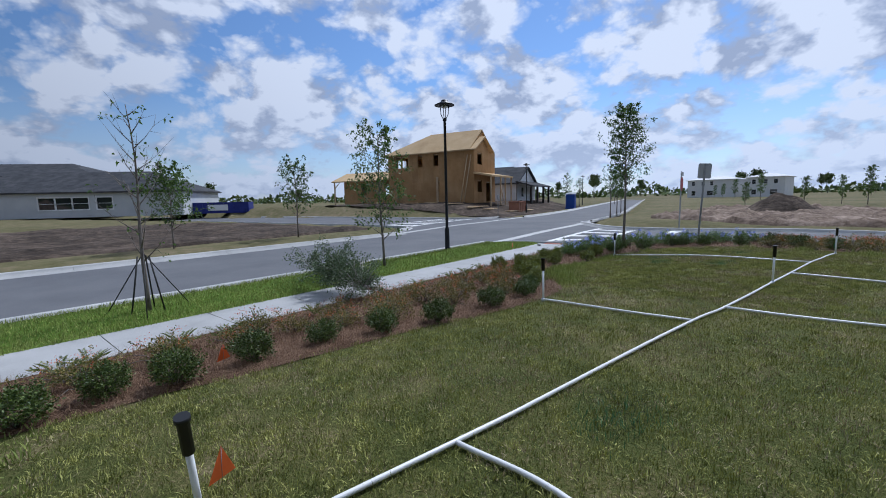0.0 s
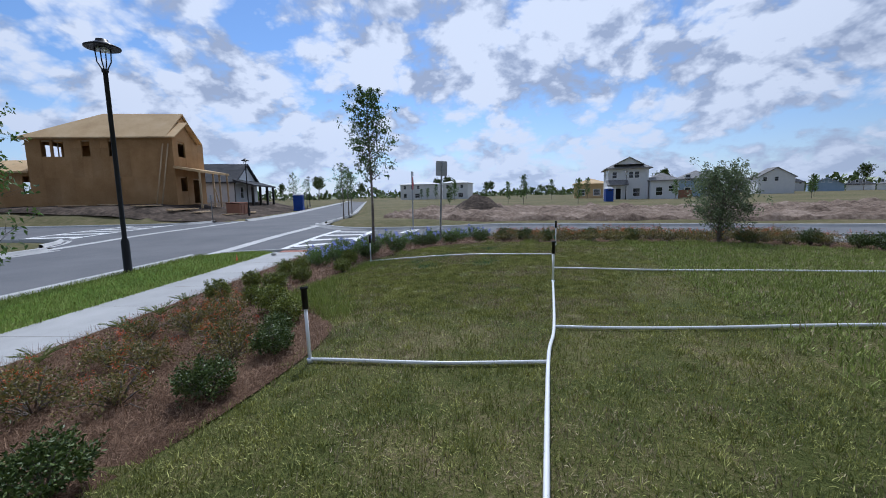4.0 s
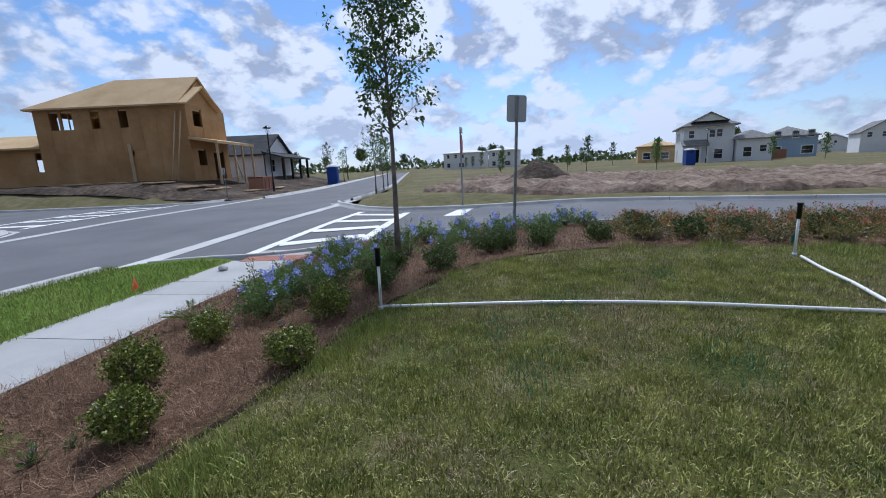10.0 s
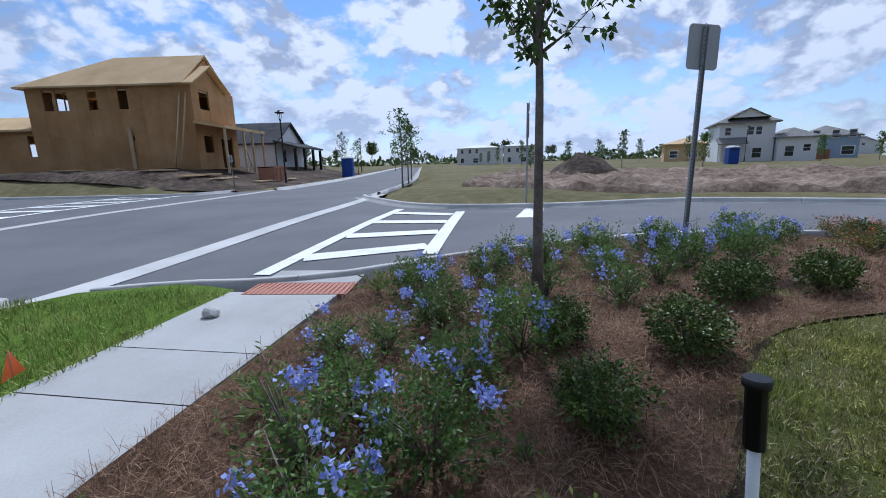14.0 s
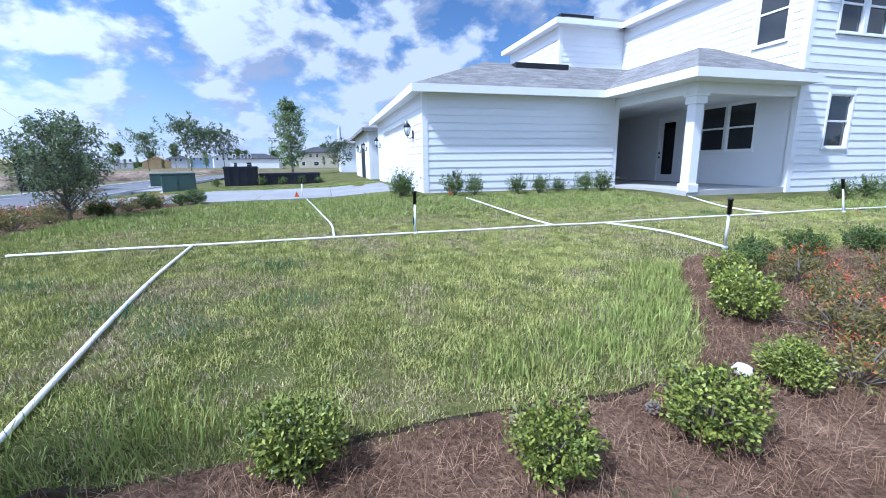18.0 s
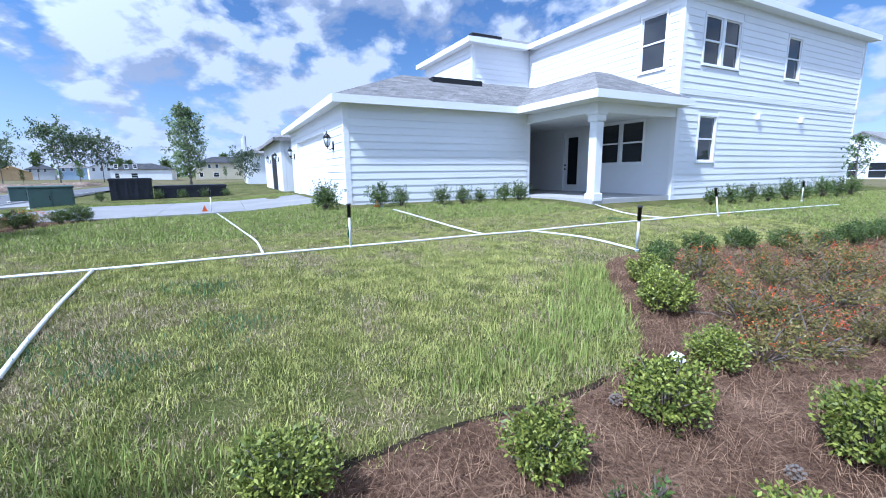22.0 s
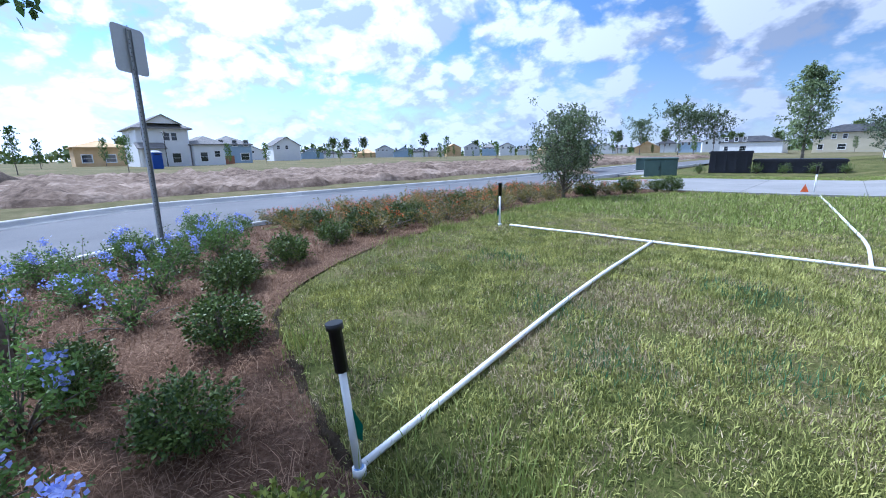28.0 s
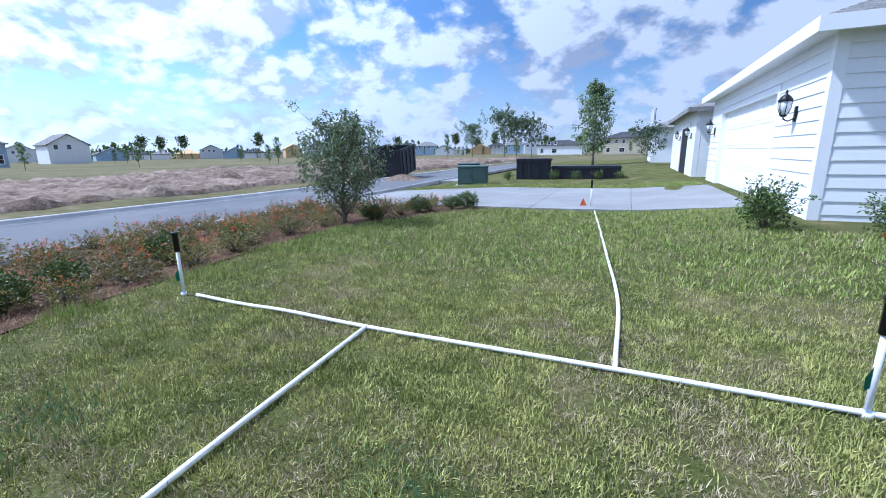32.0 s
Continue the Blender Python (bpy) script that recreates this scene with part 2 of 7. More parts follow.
M_SHINGLE = material("grey_shingle", [(0.13, 0.128, 0.13), (0.21, 0.205, 0.2), (0.30, 0.29, 0.28)], 1.5, 26, 0.95, 0.7, spec=0.15, dist=0.02, mixfine=0.6, vary=0.18, island=True)
M_DARKROOF = material("dark_shingle", [(0.035, 0.037, 0.042), (0.06, 0.062, 0.067), (0.095, 0.095, 0.1)], 1.0, 14, 0.95, 0.5, spec=0.15, dist=0.02)
M_OSB = material("osb_sheathing", [(0.30, 0.165, 0.065), (0.40, 0.235, 0.10), (0.49, 0.31, 0.15)], 0.5, 12, 0.85, 0.2, dist=0.004, vary=0.1)
M_ROOFDECK = material("roof_sheathing", [(0.46, 0.31, 0.15), (0.55, 0.385, 0.2), (0.62, 0.46, 0.26)], 0.5, 10, 0.85, 0.2, dist=0.004, vary=0.08)
M_LUMBER = material("lumber", [(0.47, 0.335, 0.19), (0.6, 0.455, 0.285)], 2, 25, 0.8, 0.2, vary=0.12)
M_GLASS = plain("window_glass", (0.02, 0.024, 0.028), 0.04, 0.0, 0.8)
# near-black, also used for sheets that stand in for unlit rooms
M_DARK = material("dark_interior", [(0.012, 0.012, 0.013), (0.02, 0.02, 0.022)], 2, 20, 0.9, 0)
M_BLACK = plain("black_plastic", (0.012, 0.012, 0.013), 0.45)
M_BLACKMETAL = material("black_metal", [(0.010, 0.010, 0.011), (0.02, 0.02, 0.021)], 3, 40, 0.4, 0.05, metal=0.3)
M_PVC = material("white_pvc", [(0.72, 0.73, 0.73), (0.80, 0.80, 0.80)], 3, 25, 0.35, 0.05, dist=0.002, spec=0.5)
M_BLUEGLUE = plain("blue_primer", (0.22, 0.36, 0.62), 0.5)
M_FLAGGREEN = plain("green_flag", (0.02, 0.17, 0.11), 0.6)
M_ORANGE = plain("orange_plastic", (0.85, 0.16, 0.035), 0.5)
M_GALV = material("galvanised_steel", [(0.30, 0.31, 0.32), (0.42, 0.43, 0.44)], 6, 60, 0.5, 0.08, metal=0.6, dist=0.002)
M_SIGNBACK = material("sign_back", [(0.36, 0.37, 0.38), (0.46, 0.47, 0.48)], 2, 30, 0.5, 0.05, metal=0.4)
M_BLUE = material("blue_plastic", [(0.012, 0.05, 0.28), (0.02, 0.075, 0.36)], 1.5, 20, 0.5, 0.05)
M_BLUESTEEL = material("blue_steel", [(0.012, 0.02, 0.16), (0.025, 0.035, 0.24)], 1.0, 14, 0.5, 0.1)
M_NAVY = material("navy_steel", [(0.01, 0.011, 0.018), (0.025, 0.027, 0.038)], 1.2, 16, 0.5, 0.1)
M_GREENBOX = material("green_steel", [(0.05, 0.085, 0.075), (0.075, 0.12, 0.105)], 1.2, 16, 0.5, 0.05)
M_BARK = material("young_bark", [(0.09, 0.075, 0.062), (0.17, 0.145, 0.125), (0.25, 0.22, 0.19)], 6, 60, 0.9, 0.6, dist=0.01)
M_STRAP = plain("dark_strap", (0.03, 0.03, 0.028), 0.7)
M_RED = material("red_brick_panel", [(0.27, 0.13, 0.08), (0.36, 0.18, 0.12)], 1.5, 20, 0.85, 0.2)
M_L_BOX = leafy("boxwood_leaf", (0.05, 0.078, 0.012), (0.31, 0.34, 0.06), 0.12, 0.04)
M_L_DARK = leafy("dark_shrub_leaf", (0.03, 0.06, 0.013), (0.14, 0.19, 0.04), 0.15, 0.05)
M_L_RED = leafy("bronze_shrub_leaf", (0.06, 0.085, 0.02), (0.29, 0.22, 0.065), 0.25, 0.25)
M_L_TREE = leafy("tree_leaf", (0.028, 0.06, 0.016), (0.10, 0.165, 0.035), 0.2)
M_L_PALE = leafy("pale_tree_leaf", (0.055, 0.105, 0.024), (0.16, 0.25, 0.06), 0.2)
M_L_FERN = leafy("cycad_leaf", (0.07, 0.105, 0.022), (0.2, 0.23, 0.06), 0.2)
M_L_GREY = leafy("wilted_leaf", (0.035, 0.06, 0.026), (0.17, 0.22, 0.11), 0.2, 0.2)
M_DEADWOOD = material("grey_limb", [(0.2, 0.185, 0.165), (0.36, 0.34, 0.31), (0.5, 0.47, 0.43)], 5, 50, 0.9, 0.6, dist=0.01)
M_L_OLIVE = leafy("olive_leaf", (0.075, 0.11, 0.05), (0.26, 0.32, 0.16), 0.2)
M_FL_BLUE = leafy("blue_petal", (0.25, 0.3, 0.7), (0.48, 0.54, 0.9), 0.1, 0.3)
M_FL_RED = leafy("orange_petal", (0.55, 0.06, 0.02), (0.8, 0.18, 0.05), 0.15, 0.3)
M_GRASS = leafy("grass_blade", (0.092, 0.118, 0.022), (0.56, 0.545, 0.18), 0.0, 0.0, 5.0, 0.12, 0.6)
M_GRASSV = leafy("bright_grass_blade", (0.1, 0.14, 0.025), (0.43, 0.48, 0.14), 0.0, 0.1, 9.0, 0.15, 0.6)
M_STRAW = leafy("dry_straw", (0.12, 0.085, 0.045), (0.62, 0.52, 0.33), 0.0, 0.0, 12.0, 0.12, 0.6)
M_NEEDLE = leafy("pine_needle", (0.09, 0.048, 0.028), (0.42, 0.27, 0.165), 0.0, 0.0, 5.0, 0.15, 0.6)


# ---- mesh helpers ----
def part(name, bm, mat, parent=None, label=""):
    me = bpy.data.meshes.new(name)
    bm.to_mesh(me)
    bm.free()
    me.materials.append(mat)
    ob = new(name, me)
    if parent:
        ob.parent = parent
    if label:
        tagged(ob, label)
    return ob


def np_mesh(name, verts, faces, mats, index=None, smooth=False):
    """A mesh from arrays: verts (n,3), faces (m,3) or (m,4)."""
    me = bpy.data.meshes.new(name)
    v, f = np.asarray(verts, dtype=np.float32), np.asarray(faces, dtype=np.int32)
    k = f.shape[1]
    me.vertices.add(len(v)); me.vertices.foreach_set("co", v.ravel())
    me.loops.add(f.size); me.loops.foreach_set("vertex_index", f.ravel())
    me.polygons.add(len(f)); me.polygons.foreach_set("loop_start", np.arange(0, f.size, k, dtype=np.int32))
    for m in mats:
        me.materials.append(m)
    if index is not None:
        me.polygons.foreach_set("material_index", np.asarray(index, dtype=np.int32))
    me.update(calc_edges=True)
    if smooth:
        me.shade_smooth()
    return me


def np_part(name, verts, faces, mats, parent=None, label="", index=None, smooth=False):
    ob = new(name, np_mesh(name, verts, faces, mats if isinstance(mats, list) else [mats], index, smooth))
    if parent:
        ob.parent = parent
    if label:
        tagged(ob, label)
    return ob


def thing(name, m, label, category, group="", kind=""):
    e = new(name)
    e.empty_display_size = 0.2
    e.matrix_world = m
    return tagged(e, label, category, group, kind)


def box(bm, x0, x1, y0, y1, z0, z1, bevel=0.0, mat=None):
    r = bmesh.ops.create_cube(bm, size=1)
    m = Matrix.Translation(((x0 + x1) / 2, (y0 + y1) / 2, (z0 + z1) / 2)) @ Matrix.Diagonal((abs(x1 - x0), abs(y1 - y0), abs(z1 - z0), 1))
    if mat is not None:
        m = mat @ m
    bmesh.ops.transform(bm, matrix=m, verts=r["verts"])
    if bevel:
        edges = {e for v in r["verts"] for e in v.link_edges}
        bmesh.ops.bevel(bm, geom=list(edges), offset=bevel, segments=1, affect="EDGES")
    return bm


def boxes(*args, bevel=0.0):
    bm = bmesh.new()
    for a in args:
        box(bm, *a, bevel=bevel)
    return bm


def tube_bm(points, radii, sides=8, bm=None, caps=True):
    bm = bm or bmesh.new()
    rings = []
    n = len(points)
    pts = [Vector(p) for p in points]
    side = None
    for i, p in enumerate(pts):
        d = (pts[min(i + 1, n - 1)] - pts[max(i - 1, 0)]).normalized()
        if side is None or abs(side.dot(d)) > 0.95:
            side = d.orthogonal().normalized()
        side = (side - d * side.dot(d)).normalized()
        up = d.cross(side)
        r = float(radii[i] if isinstance(radii, (list, tuple)) else radii)
        rings.append([bm.verts.new(p + r * (math.cos(a) * side + math.sin(a) * up)) for a in (2 * math.pi * k / sides for k in range(sides))])
    for a, b in zip(rings, rings[1:]):
        for k in range(sides):
            f = bm.faces.new((a[k], a[(k + 1) % sides], b[(k + 1) % sides], b[k]))
            f.smooth = True
    if caps:
        bm.faces.new(rings[0][::-1]); bm.faces.new(rings[-1])
    return bm


def lathe_bm(profile, sides=16, bm=None):
    """profile: (radius, z) from below to above."""
    bm = bm or bmesh.new()
    rings = [[bm.verts.new((r * math.cos(2 * math.pi * k / sides), r * math.sin(2 * math.pi * k / sides), z)) for k in range(sides)] for r, z in profile]
    for a, b in zip(rings, rings[1:]):
        for k in range(sides):
            bm.faces.new((a[k], a[(k + 1) % sides], b[(k + 1) % sides], b[k])).smooth = True
    bm.faces.new(rings[0][::-1]); bm.faces.new(rings[-1])
    return bm


def slab_bm(polys, thick, bm=None):
    """Each polygon, a list of points, made a plate of that thickness below it."""
    bm = bm or bmesh.new()
    for poly in polys:
        top = [bm.verts.new(p) for p in poly]
        low = [bm.verts.new((p[0], p[1], p[2] - thick)) for p in poly]
        bm.faces.new(top); bm.faces.new(low[::-1])
        k = len(poly)
        for i in range(k):
            bm.faces.new((top[i], low[i], low[(i + 1) % k], top[(i + 1) % k]))
    bmesh.ops.recalc_face_normals(bm, faces=bm.faces)
    return bm


def curve_pts(ctrl, per=8):
    """Points on a smooth line through the control points."""
    P = [Vector((*c, 0)) if len(c) == 2 else Vector(c) for c in ctrl]
    P = [2 * P[0] - P[1]] + P + [2 * P[-1] - P[-2]]
    out = []
    for i in range(1, len(P) - 2):
        a, b, c, d = P[i - 1:i + 3]
        for k in range(per):
            t = k / per
            out.append(0.5 * (2 * b + (c - a) * t + (2 * a - 5 * b + 4 * c - d) * t * t + (3 * b - a - 3 * c + d) * t ** 3))
    out.append(P[-2])
    return out


def smooth(v, a, b):
    t = min(1.0, max(0.0, (v - a) / (b - a)))
    return t * t * (3 - 2 * t)


# ---- the lie of the land ----
def bend(x):
    """The street's sweep: its lines run along x and bend to the left ahead."""
    if x < -10:
        return bend(-10) + 0.12 * (x + 10)
    if x > 50:
        return bend(50) + 0.45 * (x - 50)
    if x > 14:
        return bend(14) + 0.2086 * (x - 14) + 0.00335 * (x - 14) ** 2
    return 0.175 * x + 0.0012 * x * x


WALK_IN, WALK_OUT, GUTTER, FAR_KERB = 6.33, 7.6, 9.62, 18.25
KERB_LINE = [(14.2, 12.2), (14.75, 11.4), (15.1, 10.5), (15.75, 9.6), (16.65, 8.85), (17.55, 7.95), (18.4, 6.9), (19.1, 5.8), (19.65, 4.4), (19.95, 2.5), (20.15, 0), (20.35, -3.5), (20.5, -6.5), (20.8, -12.5), (21.2, -20), (21.8, -40)]


def kerb_x(y):
    """Where the cross street's near kerb stands."""
    pts = KERB_LINE
    if y >= pts[0][1]:
        return pts[0][0]
    for (xa, ya), (xb, yb) in zip(pts, pts[1:]):
        if y >= yb:
            return xa + (xb - xa) * (ya - y) / (ya - yb)
    return pts[-1][0]


def height(x, y):
    """The height of the lot by the corner."""
    u, v = bend(x) + WALK_IN - y, kerb_x(y) - x
    h = 0.02 + 0.08 * smooth(x, 14, 19)
    k = smooth(x, 9, 11.5)
    h += 0.33 * smooth(u, 0.3 * k, 5.0 + 1.1 * k) * smooth(v, 0.2, 5.5) * (1 - 0.1 * smooth(x, 13, 17))
    h += 0.2 * smooth(1.6 - y, 0, 5.0) * smooth(v, 9, 12.3)
    h += 0.012 * noise.noise(Vector((x * 0.5, y * 0.5, 0)))
    return h


def grid_sheet(name, xs, ys, zfun, mat):
    X, Y = np.meshgrid(xs, ys, indexing="ij")
    V = np.array([(x, y, zfun(x, y)) for x, y in zip(X.ravel(), Y.ravel())])
    nx, ny = len(xs), len(ys)
    i = np.arange(nx * ny).reshape(nx, ny)
    F = np.stack([i[:-1, :-1].ravel(), i[1:, :-1].ravel(), i[1:, 1:].ravel(), i[:-1, 1:].ravel()], 1)
    return np_part(name, V, F, mat, smooth=True)


def strip(name, A, B, across, zfun, mat, parent=None, skirt=0.0, lift=0.0, smoothed=True):
    """A sheet between two lines of as many points each."""
    V, n, k = [], len(A), across + 1
    for a, b in zip(A, B):
        for j in range(k):
            t = j / across
            x, y = a[0] + (b[0] - a[0]) * t, a[1] + (b[1] - a[1]) * t
            V.append((x, y, zfun(x, y) + lift - (skirt if j in (0, across) and skirt else 0)))
    i = np.arange(n * k).reshape(n, k)
    F = np.stack([i[:-1, :-1].ravel(), i[1:, :-1].ravel(), i[1:, 1:].ravel(), i[:-1, 1:].ravel()], 1)
    a, b = Vector(V[0]), Vector(V[k])
    c = Vector(V[1])
    if (b - a).cross(c - a).z < 0:
        F = F[:, ::-1]
    return np_part(name, V, F, mat, parent, smooth=smoothed)


def flat(z):
    return lambda x, y: z


def along(off, x0, x1, n, z=None):
    return [(x0 + (x1 - x0) * i / n, bend(x0 + (x1 - x0) * i / n) + off) for i in range(n + 1)]


def road_z(x, y=0):
    """The street climbs a little to the junction."""
    return -0.07 + 0.13 * smooth(x, 13, 21)


# the street across the junction: its two sides by y
OPP_Y, OPP_L, OPP_R = (21, 24.6, 32, 52, 83), (14.6, 17.0, 15.6, 10, 1.2), (31, 29.5, 24.9, 18.9, 10)


def far_height(x, y):
    """The wide ground: flat, a little broken, below the streets where they lie on it."""
    d = y - bend(x)
    z = -0.15
    if GUTTER - 0.5 < d < FAR_KERB + 0.3:
        return -0.2
    if 19.3 < x < 26.4 and d < GUTTER:
        return -0.2
    if 21 < y < 83 and np.interp(y, OPP_Y, OPP_L) - 0.2 < x < np.interp(y, OPP_Y, OPP_R) + 0.2:
        return -0.11
    if d >= FAR_KERB + 0.3:
        z = 0.06 + 1.3 * smooth(d, FAR_KERB + 1.5, FAR_KERB + 10) * smooth(x + 0.4 * (y - 30), 27, 31) * (1 - smooth(x, 62, 75))
        z += 0.5 * smooth(d, FAR_KERB + 6, FAR_KERB + 40) * (1 - smooth(x + 0.4 * (y - 25), 13, 16))
        z += 0.06 * noise.noise(Vector((x * 0.2, y * 0.2, 3)))
    elif x > 25.5:
        z = 0.12 + 0.15 * smooth(x, 26, 29) + 0.1 * smooth(x, 30, 60)
        z += 0.07 * noise.noise(Vector((x * 0.3, y * 0.3, 5)))
    if x > 60 or y > 60 or y < -40 or x < -60:
        z = max(z, 0.05)
    return z


axis_x = np.concatenate([[-3000, -1200, -500, -250, -140], np.arange(-90, -10, 8), np.arange(-10, 60, 1.6), np.arange(60, 130, 7), [150, 200, 300, 500, 1200, 3000]])
axis_y = np.concatenate([[-3000, -1200, -500, -250, -150], np.arange(-100, -24, 7), np.arange(-24, 60, 1.6), np.arange(60, 130, 7), [150, 200, 300, 500, 1200, 3000]])
ground = tagged(grid_sheet("ground", axis_x, axis_y, far_height, M_FIELD), "flat building land of sparse dry grass and sand", "ground", kind="structure")

# the lawn of the corner lot, on its gentle rise
lawn_x, lawn_y = np.arange(-60, 20.2, 0.5), np.arange(-60, 9.2, 0.5)


def lawn_height(x, y):
    u, v = bend(x) + WALK_IN - y, kerb_x(y) - x
    if u < -0.45 or v < -0.3 or x < -19.8:
        return -0.2
    return height(x, y)


lawn = tagged(grid_sheet("lawn", lawn_x, lawn_y, lawn_height, M_SOIL), "thin mown lawn with dry patches on sandy soil", "lawn", kind="structure")

# streets
road = tagged(strip("road", along(GUTTER + 0.5, -120, 180, 150), along(FAR_KERB - 0.5, -120, 180, 150), 6, road_z, M_ASPHALT), "smooth grey asphalt street that bends gently", "road", kind="structure")
CROSS_FAR = [(27.9, 16.4), (26.0, 15.35), (24.6, 14.2), (23.4, 12.6), (23.0, 11.2), (23.2, 9.6), (23.9, 7.6), (25.3, 5.4), (25.95, 3.5), (25.9, 0), (25.7, -4), (25.3, -10), (25.6, -20), (26.5, -40), (28, -70)]
near_c = curve_pts([(14.4, 13.0)] + KERB_LINE[1:] + [(23, -70)], 6)
far_c = curve_pts([(27.9, 16.9), (26.2, 16.0)] + CROSS_FAR[2:], 8)


def resample(pts, n):
    P = [Vector((p[0], p[1], 0)) for p in pts]
    s = [0.0]
    for a, b in zip(P, P[1:]):
        s.append(s[-1] + (b - a).length)
    out, j = [], 0
    for i in range(n + 1):
        d = s[-1] * i / n
        while j < len(P) - 2 and s[j + 1] < d:
            j += 1
        t = (d - s[j]) / max(1e-9, s[j + 1] - s[j])
        out.append(P[j].lerp(P[j + 1], min(1, t)))
    return out


def offset(pts, d):
    out = []
    for i, p in enumerate(pts):
        a, b = pts[max(0, i - 1)], pts[min(len(pts) - 1, i + 1)]
        t = Vector((b[0] - a[0], b[1] - a[1], 0)).normalized()
        out.append(Vector((p[0] - t.y * d, p[1] + t.x * d, 0)))
    return out


side = tagged(strip("side_street", resample(near_c, 90), resample(far_c, 90), 5, lambda x, y: road_z(x) - 0.006, M_ASPHALT), "narrow asphalt side street of a junction", "road", kind="structure")
opp_a = curve_pts([(15.2, 21.9), (16.6, 23.0), (17.0, 24.6), (15.6, 32), (10, 52), (2, 80)], 6)
opp_b = curve_pts([(30.5, 26.7), (27.6, 26.6), (26.0, 28.2), (23.6, 36), (18, 55), (10, 83)], 6)
opposite = tagged(strip("opposite_street", opp_a, opp_b, 4, lambda x, y: road_z(x) + 0.004, M_ASPHALT), "asphalt side street across the junction", "road", kind="structure")


def kerb(name, pts, label, width=0.16, gutter=0.0, top=0.13, side_sign=1, step=2.4):
    """A kerb in cast lengths: a rounded step, with a flat gutter pan on the street's side."""
    e = thing(name, Matrix(), label, "kerb", kind="structure")
    total = resample(pts, max(2, int(sum((Vector(b) - Vector(a)).length for a, b in zip(pts, pts[1:])) / 0.6)))
    per = max(1, int(step / 0.6))
    prof = [(-gutter, -0.08), (-gutter, 0.006), (0.0, 0.002), (0.03, top - 0.03), (0.06, top), (width, top), (width, -0.08)] if gutter else [(0, -0.08), (0.0, 0.0), (0.03, top - 0.03), (0.06, top), (width, top), (width, -0.08)]
    lines = [offset(total, side_sign * o) for o, _ in prof]
    for i in range(0, len(total) - 1, per):
        seg = total[i:i + per + 1]
        if len(seg) < 2:
            continue
        V = []
        inner = [line[i:i + per + 1] for line in lines]
        for k in range(len(seg)):
            sh = 0.004 if k == 0 else (-0.004 if k == len(seg) - 1 else 0)
            d = (seg[min(k + 1, len(seg) - 1)] - seg[max(0, k - 1)]).normalized() * sh
            for (o, z), line in zip(prof, inner):
                q = line[k] + d
                V.append((q.x, q.y, z + road_z(q.x)))
        n, m = len(seg), len(prof)
        F = [(a * m + b, (a + 1) * m + b, (a + 1) * m + b + 1, a * m + b + 1) for a in range(n - 1) for b in range(m - 1)]
        np_part("kerb_length", V, F, M_KERB, e)
    return e


kerb("kerb_1", along(GUTTER + 0.42, -40, 13.6, 60), "pale concrete kerb and gutter beside the verge", gutter=0.42)
kerb("kerb_2", [Vector((p[0], p[1], 0)) for p in curve_pts(KERB_LINE, 5)], "pale concrete kerb curving round the planted corner", gutter=0.0, side_sign=-1)
kerb("kerb_3", far_c[6:], "pale concrete kerb along the far side of the side street", gutter=0.3, side_sign=1)
kerb("kerb_4", along(FAR_KERB - 0.5, -60, 14.5, 80), "pale concrete kerb and gutter across the street", gutter=0.5)
kerb("kerb_5", along(FAR_KERB - 0.5, 31, 150, 90), "pale concrete kerb and gutter before the building site", gutter=0.5)
kerb("kerb_6", along(GUTTER + 0.5, 28, 150, 90), "pale concrete kerb along the street ahead", gutter=0.4, side_sign=-1)
kerb("kerb_7", opp_a[:26], "kerb of the street across the junction", gutter=0.3, side_sign=1)
kerb("kerb_8", opp_b[2:26], "kerb of the street across the junction", gutter=0.3, side_sign=-1)
tagged(strip("gutter_strip", along(GUTTER + 0.12, 13.6, 28.2, 24), along(GUTTER + 0.62, 13.6, 28.2, 24), 1, lambda x, y: road_z(x) + 0.006, M_KERB), "pale concrete valley gutter across the side street", "gutter", kind="structure")
tagged(strip("gutter_strip", along(FAR_KERB - 0.55, 14.5, 31, 24), along(FAR_KERB - 0.05, 14.5, 31, 24), 1, lambda x, y: road_z(x) + 0.008, M_KERB), "pale concrete valley gutter across the street mouth", "gutter", kind="structure")

# road markings
def quad_mark(name, p, label, z=0.005):
    bm = bmesh.new()
    top = [bm.verts.new((x, y, z + road_z(x))) for x, y in p]
    f = bm.faces.new(top)
    if f.normal.z < 0:
        f.normal_flip()
    return tagged(part(name, bm, M_PAINT), label, "road marking", kind="structure")


def crosswalk(a0, a1, b0, b1, bars, label, z):
    """Two long lines a0-a1 and b0-b1, with bars between them."""
    e = thing("crosswalk", Matrix(), label, "crosswalk", kind="structure")
    a0, a1, b0, b1 = [Vector((*p, 0)) for p in (a0, a1, b0, b1)]

    def bar(p, q, w):
        d = (q - p).normalized()
        s = Vector((-d.y, d.x, 0)) * w / 2
        bm = bmesh.new()
        n = max(1, int((q - p).length / 0.4))
        row = [[bm.verts.new((*(c.xy), z + 0.005 + road_z(c.x))) for c in (p.lerp(q, i / n) - s, p.lerp(q, i / n) + s)] for i in range(n + 1)]
        for (a, b), (c, g) in zip(row, row[1:]):
            bm.faces.new((a, c, g, b))
        part("stripe", bm, M_PAINT, e)
    bar(a0, a1, 0.26); bar(b0, b1, 0.26)
    for i in range(bars):
        t = (i + 0.5) / bars
        p, q = a0.lerp(a1, t), b0.lerp(b1, t)
        d = (q - p).normalized() * 0.14
        bar(p + d, q - d, 0.46)
    return e


